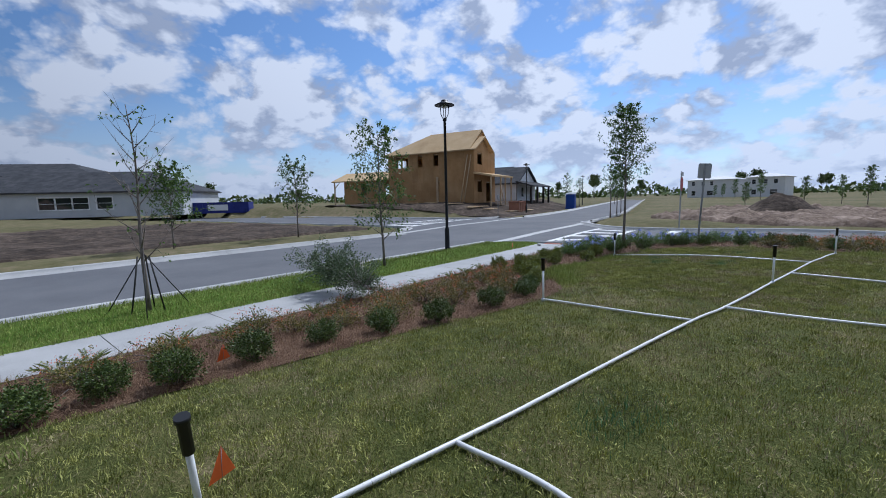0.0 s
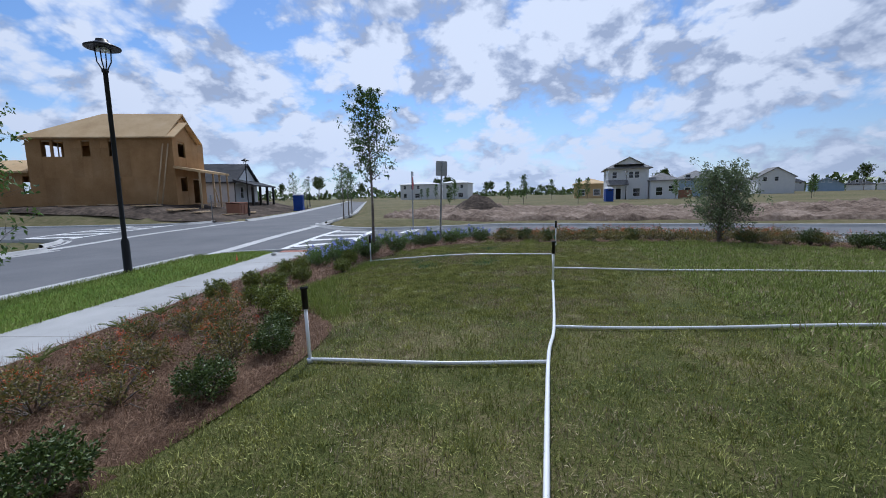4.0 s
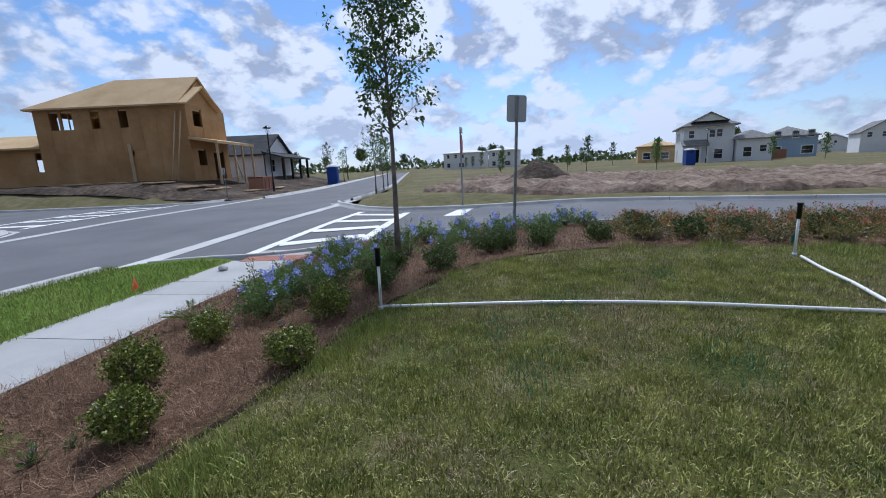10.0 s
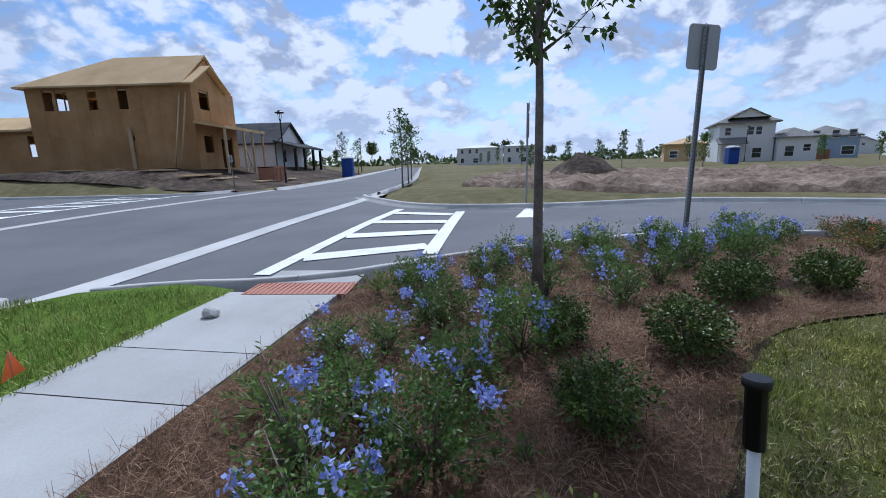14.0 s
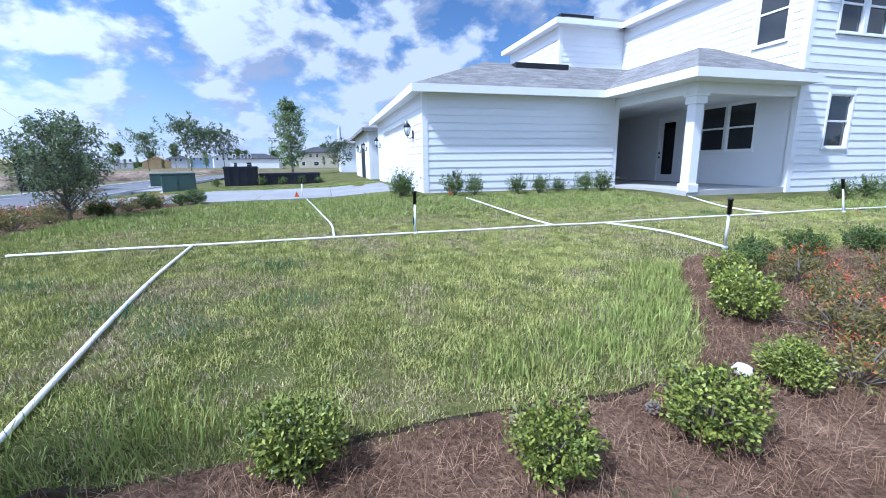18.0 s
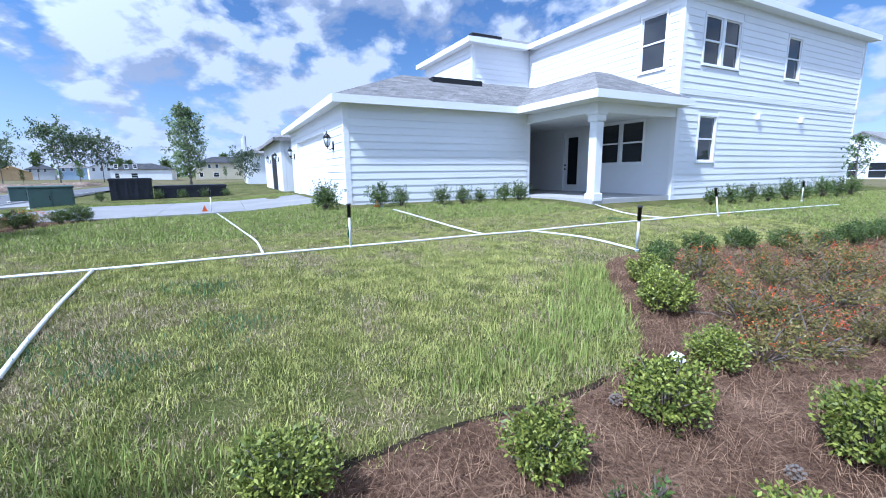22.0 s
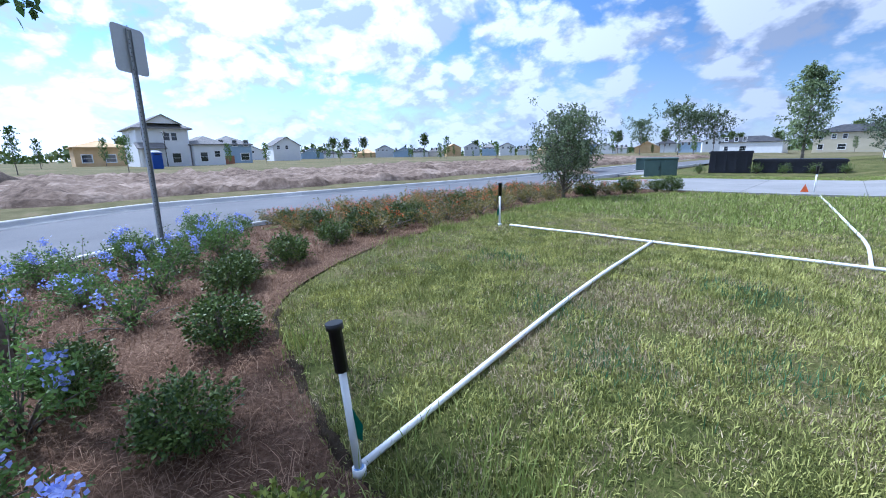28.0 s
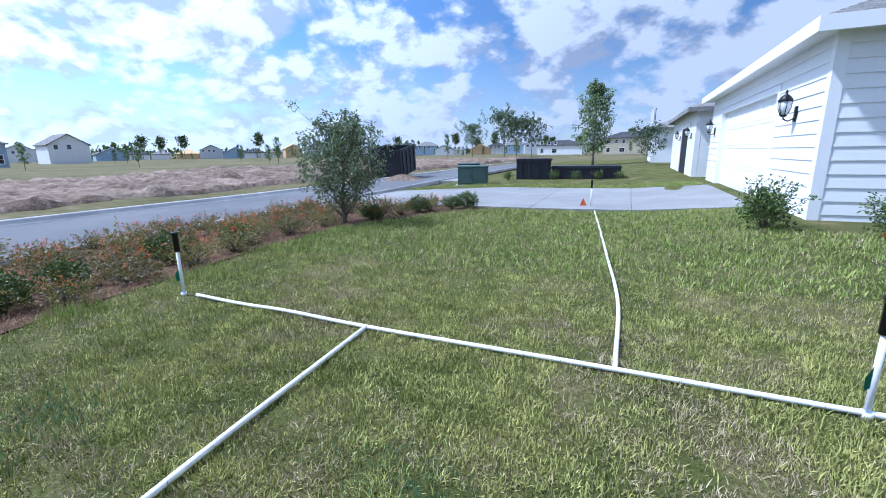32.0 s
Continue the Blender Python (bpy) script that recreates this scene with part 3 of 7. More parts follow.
mouth_a, mouth_b = along(FAR_KERB - 0.06, 15.2, 30.5, 24), [(15.0 + 15.9 * i / 24, 22.2 + 4.9 * i / 24) for i in range(25)]
tagged(strip("street_mouth", mouth_a, mouth_b, 2, lambda x, y: road_z(x) + 0.001, M_ASPHALT), "asphalt of the street mouth behind the gutter", "road", kind="structure")
tagged(strip("cross_street", [(-21.0, y) for y in range(-60, 8)], [(-28.0, y) for y in range(-60, 8)], 4, lambda x, y: -0.06, M_ASPHALT), "grey asphalt cross street at the end of the walk", "road", kind="structure")
tagged(strip("sidewalk_far", [(-29.0, y) for y in range(-60, 8)], [(-30.4, y) for y in range(-60, 8)], 2, lambda x, y: 0.0, M_CONC, skirt=0.15), "pale concrete sidewalk across the far cross street", "sidewalk", kind="structure")
crosswalk((15.5, 10.9), (22.6, 12.4), (17.2, 9.1), (22.3, 10.35), 4, "white ladder crosswalk over the side street", 0.004)
crosswalk((17.7, 24.2), (27.6, 27.6), (16.9, 26.8), (26.2, 30.0), 6, "white ladder crosswalk across the far street mouth", 0.012)
quad_mark("stop_line", [(21.35, 8.6), (21.5, 8.0), (23.75, 8.25), (23.7, 8.75)], "white painted stop line", 0.004)

# sidewalk, in cast slabs with open joints
sidewalk = thing("sidewalk", Matrix(), "clean pale concrete sidewalk with sawn joints", "sidewalk", kind="structure")
edges = [-19.16 + 1.52 * i for i in range(24)]
edges = [x for x in edges if x < 13.4] + [13.45, 14.9]
for xa, xb in zip(edges, edges[1:]):
    ya = [bend(xa + (xb - xa) * k / 3) for k in range(4)]
    xs = [xa + 0.006 + (xb - xa - 0.012) * k / 3 for k in range(4)]
    bm = bmesh.new()
    rows = []
    for x, y in zip(xs, ya):
        sl = 0.175 + 0.0024 * x
        z = 0.03
        rows.append([bm.verts.new((x - sl * o, y + o0, zz)) for o, o0, zz in ((0, WALK_IN, z - 0.1), (0, WALK_IN, z), (1.35, WALK_OUT, z), (1.35, WALK_OUT, z - 0.1))])
    for a, b in zip(rows, rows[1:]):
        for k in range(3):
            bm.faces.new((a[k], b[k], b[k + 1], a[k + 1]))
    bmesh.ops.recalc_face_normals(bm, faces=bm.faces)
    part("slab", bm, M_CONC, sidewalk)
ramp = thing("tactile_plate", Matrix(), "dusty red tactile paving plate at the kerb ramp", "tactile paving", kind="structure")
bm = bmesh.new()
RA, RB = Vector((14.99, 10.4, 0.036)), Vector((15.36, 9.25, 0.036))
d = (RB - RA).normalized(); n = Vector((d.y, -d.x, 0)) * 0.75
slab_bm([[RA, RB, RB + n * 0.6, RA + n * 0.6]], 0.05, bm)
part("plate", bm, M_TACTILE, ramp)
part("apron", slab_bm([[RA - n * 0.01, RA - n * 0.8, RB - n * 0.8, RB - n * 0.01]], 0.12), M_CONC, ramp, "pale concrete ramp down to the street")
bm = bmesh.new()
for i in range(20):
    for j in range(10):
        p = RA + d * (0.04 + i * 0.06) + n * (0.04 + j * 0.058)
        r = bmesh.ops.create_cone(bm, cap_ends=True, segments=6, radius1=0.013, radius2=0.009, depth=0.007)
        bmesh.ops.translate(bm, verts=r["verts"], vec=p + Vector((0, 0, 0.0035)))
part("domes", bm, M_TACTILE, ramp)

# verge between sidewalk and kerb
vA = [(x, bend(x) + WALK_OUT + 0.01) for x in np.linspace(-19.4, 13.6, 80)] + [(14.0, 10.3), (14.7, 10.5)]
vB = [(x, bend(x) + GUTTER + 0.27) for x in np.linspace(-19.4, 13.3, 80)] + [(14.0, 12.2), (14.6, 11.3)]
verge = tagged(strip("verge", vA, vB, 8, lambda x, y: 0.025 + 0.03 * smooth(y - bend(x) - WALK_OUT, 0, 0.5) * (1 - smooth(y - bend(x) - GUTTER, -0.4, 0.3)), M_VERGE), "bright green grass verge between walk and street", "verge", kind="structure")

# planting bed of pine straw round the corner
BED_IN = [(-19.4, 2.4), (-15, 3.1), (-10, 3.8), (-1, 4.3), (1.9, 4.15), (3.6, 4.05), (5.2, 3.8), (6.8, 3.95), (7.6, 4.7), (8.5, 5.75), (9.3, 6.05), (10.5, 6.0), (12.3, 6.05), (13.4, 5.8), (14.6, 5.3), (15.35, 3.8), (15.7, 2.4), (15.9, 1.2), (16.2, -1.5), (15.6, -3.7), (14.3, -5.7), (14.0, -6.4)]
BED_OUT = [(x, bend(x) + WALK_IN - 0.02) for x in (-19.4, -15, -10, -1, 1.9, 3.6, 5.2, 6.8, 7.6, 8.5, 9.3, 10.8, 13.0)] + [(15.2, 9.1), (16.5, 8.8), (18.2, 6.9), (19.2, 5.2), (19.8, 2.5), (20.05, -1.5), (20.2, -3.7), (20.3, -5.7), (20.35, -6.2)]


def bed_height(x, y):
    return height(x, y) + 0.012 + 0.02 * noise.noise(Vector((x * 1.7, y * 1.7, 7)))


bed_a, bed_b = curve_pts(BED_IN, 8), curve_pts(BED_OUT, 8)
bed = tagged(strip("planting_bed", bed_a, bed_b, 24, bed_height, M_MULCH), "planting bed mulched with brown pine straw", "planting bed", kind="structure")

# driveway
drive = thing("driveway", Matrix(), "pale concrete driveway up to the garage", "driveway", kind="structure")
for i in range(5):
    xa, xb = 8.4 + i * 2.35, 8.4 + (i + 1) * 2.35 - 0.012
    za, zb = [height(x, -5.9) + 0.035 for x in (xa, xb)]
    for ya, yb in ((-12.2, -9.21), (-9.2, -6.2)):
        part("slab", slab_bm([[(xa, ya, za), (xb, ya, zb), (xb, yb, zb), (xa, yb, za)]], 0.15), M_DRIVE, drive)
drive2 = tagged(part("driveway", slab_bm([[(8, -24, 0.45), (21, -24, 0.12), (21, -18.5, 0.12), (8, -18.5, 0.45)]], 0.2), M_DRIVE), "concrete driveway of the neighbouring house", "driveway", kind="structure")


# ---- houses ----
class Face:
    """A wall's own frame: u along it, z up, d outwards."""
    def __init__(self, p0, p1):
        self.o, b = Vector((*p0, 0)), Vector((*p1, 0))
        self.w = (b - self.o).length
        self.u = (b - self.o).normalized()
        self.n = Vector((self.u.y, -self.u.x, 0))
        self.m = Matrix(((self.u.x, self.n.x, 0, self.o.x), (self.u.y, self.n.y, 0, self.o.y), (0, 0, 1, 0), (0, 0, 0, 1)))

    def box(self, bm, u0, u1, z0, z1, d0, d1, bevel=0.0):
        box(bm, u0, u1, d0, d1, z0, z1, bevel, self.m)
        return bm


def spans(u0, u1, cuts):
    out, a = [], u0
    for c0, c1 in sorted(cuts):
        if c0 > a:
            out.append((a, min(c0, u1)))
        a = max(a, c1)
    if a < u1:
        out.append((a, u1))
    return [s for s in out if s[1] - s[0] > 0.02]


def wall(house, F, z0, z1, openings, mat, thick=0.16, name="wall", board=0.0, board_mat=None, pad=0.09, u0=0.0, u1=None):
    """A wall with openings through it; with board, lap boards of that exposure on its face."""
    u1 = F.w if u1 is None else u1
    bm = bmesh.new()
    levels = sorted({z0, z1, *[o[2] for o in openings if z0 < o[2] < z1], *[o[3] for o in openings if z0 < o[3] < z1]})
    for a, b in zip(levels, levels[1:]):
        for s0, s1 in spans(u0, u1, [(o[0], o[1]) for o in openings if o[2] < b - 1e-6 and o[3] > a + 1e-6]):
            F.box(bm, s0, s1, a, b, -thick, 0)
    w = part(name, bm, mat, house)
    if board:
        z = z0 + 0.02
        while z < z1 - 0.05:
            t = min(z + board, z1)
            cuts = [(o[0] - pad, o[1] + pad) for o in openings if o[2] - pad < t - 0.02 and o[3] + pad > z + 0.02]
            for s0, s1 in spans(u0, u1, cuts):
                bm = bmesh.new()
                vs = [bm.verts.new(F.m @ Vector(p)) for p in ((s0, 0.002, z), (s0, 0.024, z), (s0, 0.008, t + 0.004), (s0, 0.002, t + 0.004), (s1, 0.002, z), (s1, 0.024, z), (s1, 0.008, t + 0.004), (s1, 0.002, t + 0.004))]
                for q in ((0, 1, 2, 3), (7, 6, 5, 4), (0, 4, 5, 1), (1, 5, 6, 2), (2, 6, 7, 3), (3, 7, 4, 0)):
                    bm.faces.new([vs[k] for k in q])
                bmesh.ops.recalc_face_normals(bm, faces=bm.faces)
                part("siding_board", bm, board_mat or mat, w)
            z += board
    return w


def window(house, F, u0, u1, z0, z1, trim=0.09, mat=None, frame_mat=None, rail=True, name="window"):
    mat, frame_mat = mat or M_TRIM, frame_mat or M_TRIM
    bm = bmesh.new()
    k = 0.008
    for a in ((u0 - trim, u0 + k, z0 - trim, z1 + trim), (u1 - k, u1 + trim, z0 - trim, z1 + trim), (u0 + k, u1 - k, z1 - k, z1 + trim), (u0 + k, u1 - k, z0 - trim, z0 + k)):
        F.box(bm, *a, -0.012, 0.03)
    F.box(bm, u0 - trim - 0.01, u1 + trim + 0.01, z0 - trim, z0 - trim + 0.035, 0.0, 0.05)
    w = part(name, bm, mat, house)
    bm = bmesh.new()
    s = 0.045
    for a in ((u0, u0 + s, z0, z1), (u1 - s, u1, z0, z1), (u0 + s, u1 - s, z1 - s, z1), (u0 + s, u1 - s, z0, z0 + s)):
        F.box(bm, *a, -0.07, -0.015)
    if rail:
        zm = (z0 + z1) / 2
        F.box(bm, u0 + s, u1 - s, zm - 0.025, zm + 0.025, -0.065, -0.012)
    part("window_frame", bm, frame_mat, w)
    for za, zb, dd in (((z0 + s, (z0 + z1) / 2 - 0.025, -0.05), ((z0 + z1) / 2 + 0.025, z1 - s, -0.035)) if rail else ((z0 + s, z1 - s, -0.045),)):
        bm = bmesh.new()
        F.box(bm, u0 + s, u1 - s, za, zb, dd - 0.008, dd)
        part("pane", bm, M_GLASS, w)
    # dark sheet behind the panes: the room's shade put into its colour
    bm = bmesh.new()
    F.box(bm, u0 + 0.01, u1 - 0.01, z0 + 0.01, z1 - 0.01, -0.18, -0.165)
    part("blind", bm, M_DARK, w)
    return w


def roof(house, polys, mat, thick=0.09, name="roof", label=""):
    return part(name, slab_bm(polys, thick), mat, house, label)


def fascia(house, pts, z, hgt=0.2, mat=None):
    """Boards along the eaves, each from point to point."""
    for a, b in zip(pts, pts[1:]):
        F = Face(a, b)
        bm = bmesh.new()
        F.box(bm, -0.01, F.w + 0.01, z - hgt, z, -0.03, 0.012)
        part("fascia", bm, mat or M_TRIM, house)


def corner_board(house, x, y, z0, z1, sx, sy, w=0.12):
    part("corner_board", boxes((x - sx * w, x + sx * 0.03, y + 0.0 * sy, y + sy * 0.03, z0, z1), (x, x + sx * 0.03, y - sy * w, y, z0, z1)), M_TRIM, house)


def coach_lamp(house, F, u, z):
    bm = bmesh.new()
    F.box(bm, u - 0.05, u + 0.05, z - 0.16, z + 0.1, 0.02, 0.05, 0.008)
    tube_bm([F.m @ Vector(p) for p in ((u, 0.05, z - 0.1), (u, 0.13, z - 0.14), (u, 0.2, z - 0.1), (u, 0.2, z - 0.05))], 0.012, 6, bm)
    l = part("wall_lamp", bm, M_BLACKMETAL, house, "black lantern-shaped coach lamp")
    base = F.m @ Matrix.Translation((u, 0.2, z))
    bm = lathe_bm([(0.03, -0.07), (0.06, -0.04), (0.05, -0.03)])
    lathe_bm([(0.11, 0.19), (0.115, 0.2), (0.07, 0.27), (0.02, 0.31), (0.022, 0.34), (0.008, 0.38)], 12, bm)
    for k in range(6):
        a = k * math.pi / 3
        tube_bm([(0.055 * math.cos(a), 0.055 * math.sin(a), -0.03), (0.095 * math.cos(a), 0.095 * math.sin(a), 0.08), (0.1 * math.cos(a), 0.1 * math.sin(a), 0.19)], 0.006, 4, bm)
    bmesh.ops.transform(bm, matrix=base, verts=bm.verts)
    part("cage", bm, M_BLACKMETAL, l)
    bm = lathe_bm([(0.05, -0.03), (0.088, 0.08), (0.092, 0.185)], 12)
    bmesh.ops.transform(bm, matrix=base, verts=bm.verts)
    part("lamp_glass", bm, M_LAMPGLASS, l)
    return l


M_LAMPGLASS = plain("lamp_glass", (0.62, 0.64, 0.66), 0.15)
WHITE = thing("house", Matrix(), "new white two-storey house with lap siding and grey shingle roof", "house")
GX, GY, PX, HX, HY, BZ = 8.3, -3.55, 2.3, -0.9, -0.55, 0.5
EZ, UZ = 3.43, 6.65


def white_house(H):
    f_gs = Face((PX, GY), (GX, GY))
    f_gs.n = Vector((0, 1, 0)); f_gs.m = Matrix(((1, 0, 0, PX), (0, 1, 0, GY), (0, 0, 1, 0), (0, 0, 0, 1)))
    wall(H, f_gs, BZ, EZ - 0.1, [], M_SIDING, board=0.2)
    f_gf = Face((GX, -13.2), (GX, GY))
    gd = (1.75, 7.25, BZ, 2.78)
    wall(H, f_gf, BZ, EZ - 0.1, [gd], M_SIDING, board=0.2, pad=0.12)
    # garage door of four panels
    door = part("garage_door", f_gf.box(bmesh.new(), gd[0], gd[1], BZ, gd[3], -0.16, -0.12), M_TRIM, H, "white panelled garage door")
    for k in range(4):
        z0 = 0.62 + k * (gd[3] - 0.62) / 4
        bm = bmesh.new()
        f_gf.box(bm, gd[0] + 0.01, gd[1] - 0.01, z0 + 0.008, z0 + (gd[3] - 0.62) / 4 - 0.008, -0.13, -0.1, 0.006)
        for j in range(8):
            w = (gd[1] - gd[0]) / 8
            f_gf.box(bm, gd[0] + j * w + 0.1, gd[0] + (j + 1) * w - 0.1, z0 + 0.1, z0 + (gd[3] - 0.62) / 4 - 0.1, -0.12, -0.092, 0.006)
        part("door_panel", bm, M_TRIM, door)
    bm = bmesh.new()
    for a in ((gd[0] - 0.12, gd[0] + 0.012, BZ, gd[3] + 0.12), (gd[1] - 0.012, gd[1] + 0.12, BZ, gd[3] + 0.12), (gd[0] + 0.012, gd[1] - 0.012, gd[3] - 0.012, gd[3] + 0.12)):
        f_gf.box(bm, *a, -0.12, 0.03)
    part("door_trim", bm, M_TRIM, H)
    coach_lamp(H, f_gf, 8.45, 2.3); coach_lamp(H, f_gf, 0.8, 2.3)
    corner_board(H, GX, GY, BZ, EZ - 0.1, 1, 1)
    # the porch: its back wall, side wall, floor, beams and column
    f_b = Face((HX, -7.5), (HX, HY))
    ops = [(2.25, 3.15, 0.72, 2.95), (4.05, 4.92, 1.7, 3.05), (5.0, 5.87, 1.7, 3.05)]
    wall(H, f_b, BZ, EZ, ops, M_SIDING)
    for o in ops[1:]:
        window(H, f_b, *o, trim=0.05)
    d = part("porch_door", f_b.box(bmesh.new(), 2.25, 3.15, 0.72, 2.95, -0.12, -0.07), M_TRIM, H, "white door with a tall dark glass light")
    bm = f_b.box(bmesh.new(), 2.45, 2.95, 0.95, 2.75, -0.075, -0.06)
    part("door_glass", bm, M_GLASS, d)
    for z in (1.55, 1.7):
        bm = bmesh.new()
        r = bmesh.ops.create_uvsphere(bm, u_segments=10, v_segments=6, radius=0.035)
        bmesh.ops.translate(bm, verts=r["verts"], vec=f_b.m @ Vector((2.33, -0.03, z)))
        part("door_knob", bm, M_BLACKMETAL, d)
    wall(H, Face((PX, -7.5), (PX, GY)), BZ, EZ, [], M_SIDING)
    part("porch_floor", boxes((HX, PX + 0.05, -7.5, HY - 0.02, 0.4, 0.7)), M_CONC, H)
    part("porch_ceiling", boxes((HX + 0.01, PX - 0.05, -7.5, HY - 0.15, 3.1, 3.14)), M_TRIM, H)
    part("porch_beam", boxes((HX + 0.02, PX + 0.02, HY - 0.32, HY - 0.02, 3.0, EZ - 0.16)), M_TRIM, H)
    part("porch_beam", boxes((PX - 0.28, PX + 0.02, GY + 0.005, HY - 0.33, 3.0, EZ - 0.16)), M_TRIM, H)
    cx, cy = PX - 0.13, HY - 0.17
    col = part("porch_column", boxes((cx - 0.13, cx + 0.13, cy - 0.13, cy + 0.13, 0.69, 3.0), bevel=0.01), M_TRIM, H)
    part("column_base", boxes((cx - 0.17, cx + 0.17, cy - 0.17, cy + 0.17, 0.64, 0.86), bevel=0.015), M_TRIM, col)
    part("column_cap", boxes((cx - 0.17, cx + 0.17, cy - 0.17, cy + 0.17, 2.76, 2.999), (cx - 0.2, cx + 0.2, cy - 0.2, cy + 0.2, 2.93, 2.998), bevel=0.012), M_TRIM, col)
    # two-storey body
    XE = -12.5
    f_r = Face((XE, HY), (HX, HY))
    f_r.n = Vector((0, 1, 0)); f_r.m = Matrix(((1, 0, 0, XE), (0, 1, 0, HY), (0, 0, 1, 0), (0, 0, 0, 1)))
    wins1 = [(-2.85 - XE, -1.99 - XE, 1.73, 3.1)]
    wins2 = [(-3.7 - XE, -2.86 - XE, 4.6, 5.98), (-2.74 - XE, -1.88 - XE, 4.6, 5.98), (-7.5 - XE, -6.6 - XE, 4.57, 5.95)]
    wall(H, f_r, BZ, 3.68, wins1, M_SIDING, board=0.2)
    wall(H, f_r, 3.82, UZ - 0.1, wins2, M_SIDING, board=0.2)
    for o in wins1 + wins2:
        window(H, f_r, *o, trim=0.055)
    part("belt_trim", f_r.box(bmesh.new(), 0, f_r.w, 3.68, 3.82, -0.1, 0.035), M_TRIM, H)
    for u in (-5.15 - XE, -8.0 - XE):
        part("vent_cover", f_r.box(bmesh.new(), u - 0.09, u + 0.09, 3.1, 3.32, 0.02, 0.13, 0.02), M_TRIM, H)
    f_u = Face((HX, -12.2), (HX, HY))
    wu = [(9.9 + 0.35, 10.75 + 0.35, 4.5, 6.1)]
    wall(H, f_u, EZ, 3.68, [], M_SIDING)
    wall(H, f_u, 3.68, UZ - 0.1, wu, M_SIDING, board=0.2)
    for o in wu:
        window(H, f_u, *o, trim=0.06)
    corner_board(H, HX, HY, BZ, UZ - 0.1, 1, 1)
    wall(H, Face((XE, -12.2), (HX, -12.2)), BZ, UZ - 0.1, [], M_SIDING)
    wall(H, Face((XE, HY - 0.16), (XE, -12.04)), BZ, UZ - 0.1, [], M_SIDING)
    part("corner_board", f_r.box(bmesh.new(), -0.02, 0.1, BZ, UZ - 0.1, 0.01, 0.035), M_TRIM, H)
    # upper box over the garage
    f_x = Face((HX, -7.55), (1.95, -7.55))
    f_x.n = Vector((0, 1, 0)); f_x.m = Matrix(((1, 0, 0, HX), (0, 1, 0, -7.55), (0, 0, 1, 0), (0, 0, 0, 1)))
    wall(H, f_x, 4.2, UZ - 0.1, [], M_SIDING, board=0.2)
    wall(H, Face((1.95, -12.0), (1.95, -7.55)), 4.2, UZ - 0.1, [], M_SIDING, board=0.2)
    corner_board(H, 1.95, -7.55, 4.2, UZ - 0.1, 1, 1)
    wall(H, Face((GX - 0.16, -13.2), (HX, -13.2)), BZ, EZ - 0.1, [], M_SIDING)
    # roofs
    e = 0.35
    r5 = 0.42
    yr = -6.45
    zr = EZ + r5 * (GY + e - yr)
    ax = GX + e - (GY + e - yr)
    pxr, pyr = 2.92, -0.03
    apx, apy = HX + 0.6, None
    dz = zr - EZ
    run = dz / r5
    va, vb = pxr - run, pyr - run
    G = [[(GX + e, GY + e, EZ), (ax, yr, zr), (va, yr, zr), (pxr, GY + e, EZ)],
         [(GX + e, GY + e, EZ), (GX + e, -13.55, EZ), (ax, 2 * yr - GY - e, EZ + 0.1), (ax, yr, zr)],
         [(ax, yr, zr), (ax, 2 * yr - GY - e, EZ + 0.1), (HX, 2 * yr - GY - e, EZ + 0.1), (HX, yr, zr)],
         [(GX + e - 0.02, -13.55, EZ), (HX, -13.55, EZ), (HX, -9.7, EZ + 0.12), (ax, -9.7, EZ + 0.12)],
         [(pxr, pyr, EZ), (va, vb, zr), (va, yr, zr), (pxr, GY + e, EZ)],
         [(pxr, pyr, EZ), (HX - 0.001, pyr, EZ), (HX - 0.001, vb, zr), (va, vb, zr)],
         [(va, vb, zr), (HX, vb, zr), (HX, yr, zr), (va, yr, zr)]]
    rf = roof(H, G, M_SHINGLE)
    # shingle courses as thin laps on the two slopes seen
    for quad, rows in ((G[0], 24), (G[4], 24), (G[5], 22)):
        a, b, c, d_ = [Vector(p) for p in quad]
        if quad is G[4]:
            a, b, c, d_ = Vector(quad[0]), Vector(quad[1]), Vector(quad[2]), Vector(quad[3])
        V, Fc = [], []
        random.seed(4)
        for k in range(rows):
            t0, t1 = k / rows, min(1, (k + 1.08) / rows)
            if quad is G[5]:
                l0, l1, r0, r1 = a.lerp(d_, t0), a.lerp(d_, t1), b.lerp(c, t0), b.lerp(c, t1)
            else:
                l0, l1, r0, r1 = a.lerp(b, t0), a.lerp(b, t1), d_.lerp(c, t0), d_.lerp(c, t1)
            n = max(1, int((r0 - l0).length / 0.33))
            off = random.random()
            cuts = [0.0] + [(i + off) / n for i in range(n) if 0 < (i + off) / n < 1] + [1.0]
            for s0, s1 in zip(cuts, cuts[1:]):
                i0 = len(V)
                up = Vector((0, 0, 0.012 + 0.004 * random.random()))
                V += [l0.lerp(r0, s0) + up, l0.lerp(r0, s1) + up, l1.lerp(r1, s1) + Vector((0, 0, 0.004)), l1.lerp(r1, s0) + Vector((0, 0, 0.004)), l0.lerp(r0, s0), l0.lerp(r0, s1)]
                Fc += [(i0, i0 + 1, i0 + 2, i0 + 3), (i0 + 4, i0 + 5, i0 + 1, i0)]
        s = np_part("shingles", [tuple(v) for v in V], Fc, M_SHINGLE, rf)
        tagged(s, kind="stuff")
    fascia(H, [(GX + e, -13.55), (GX + e, GY + e), (pxr, GY + e), (pxr, pyr), (HX - 0.0, pyr)], EZ + 0.02, 0.2)
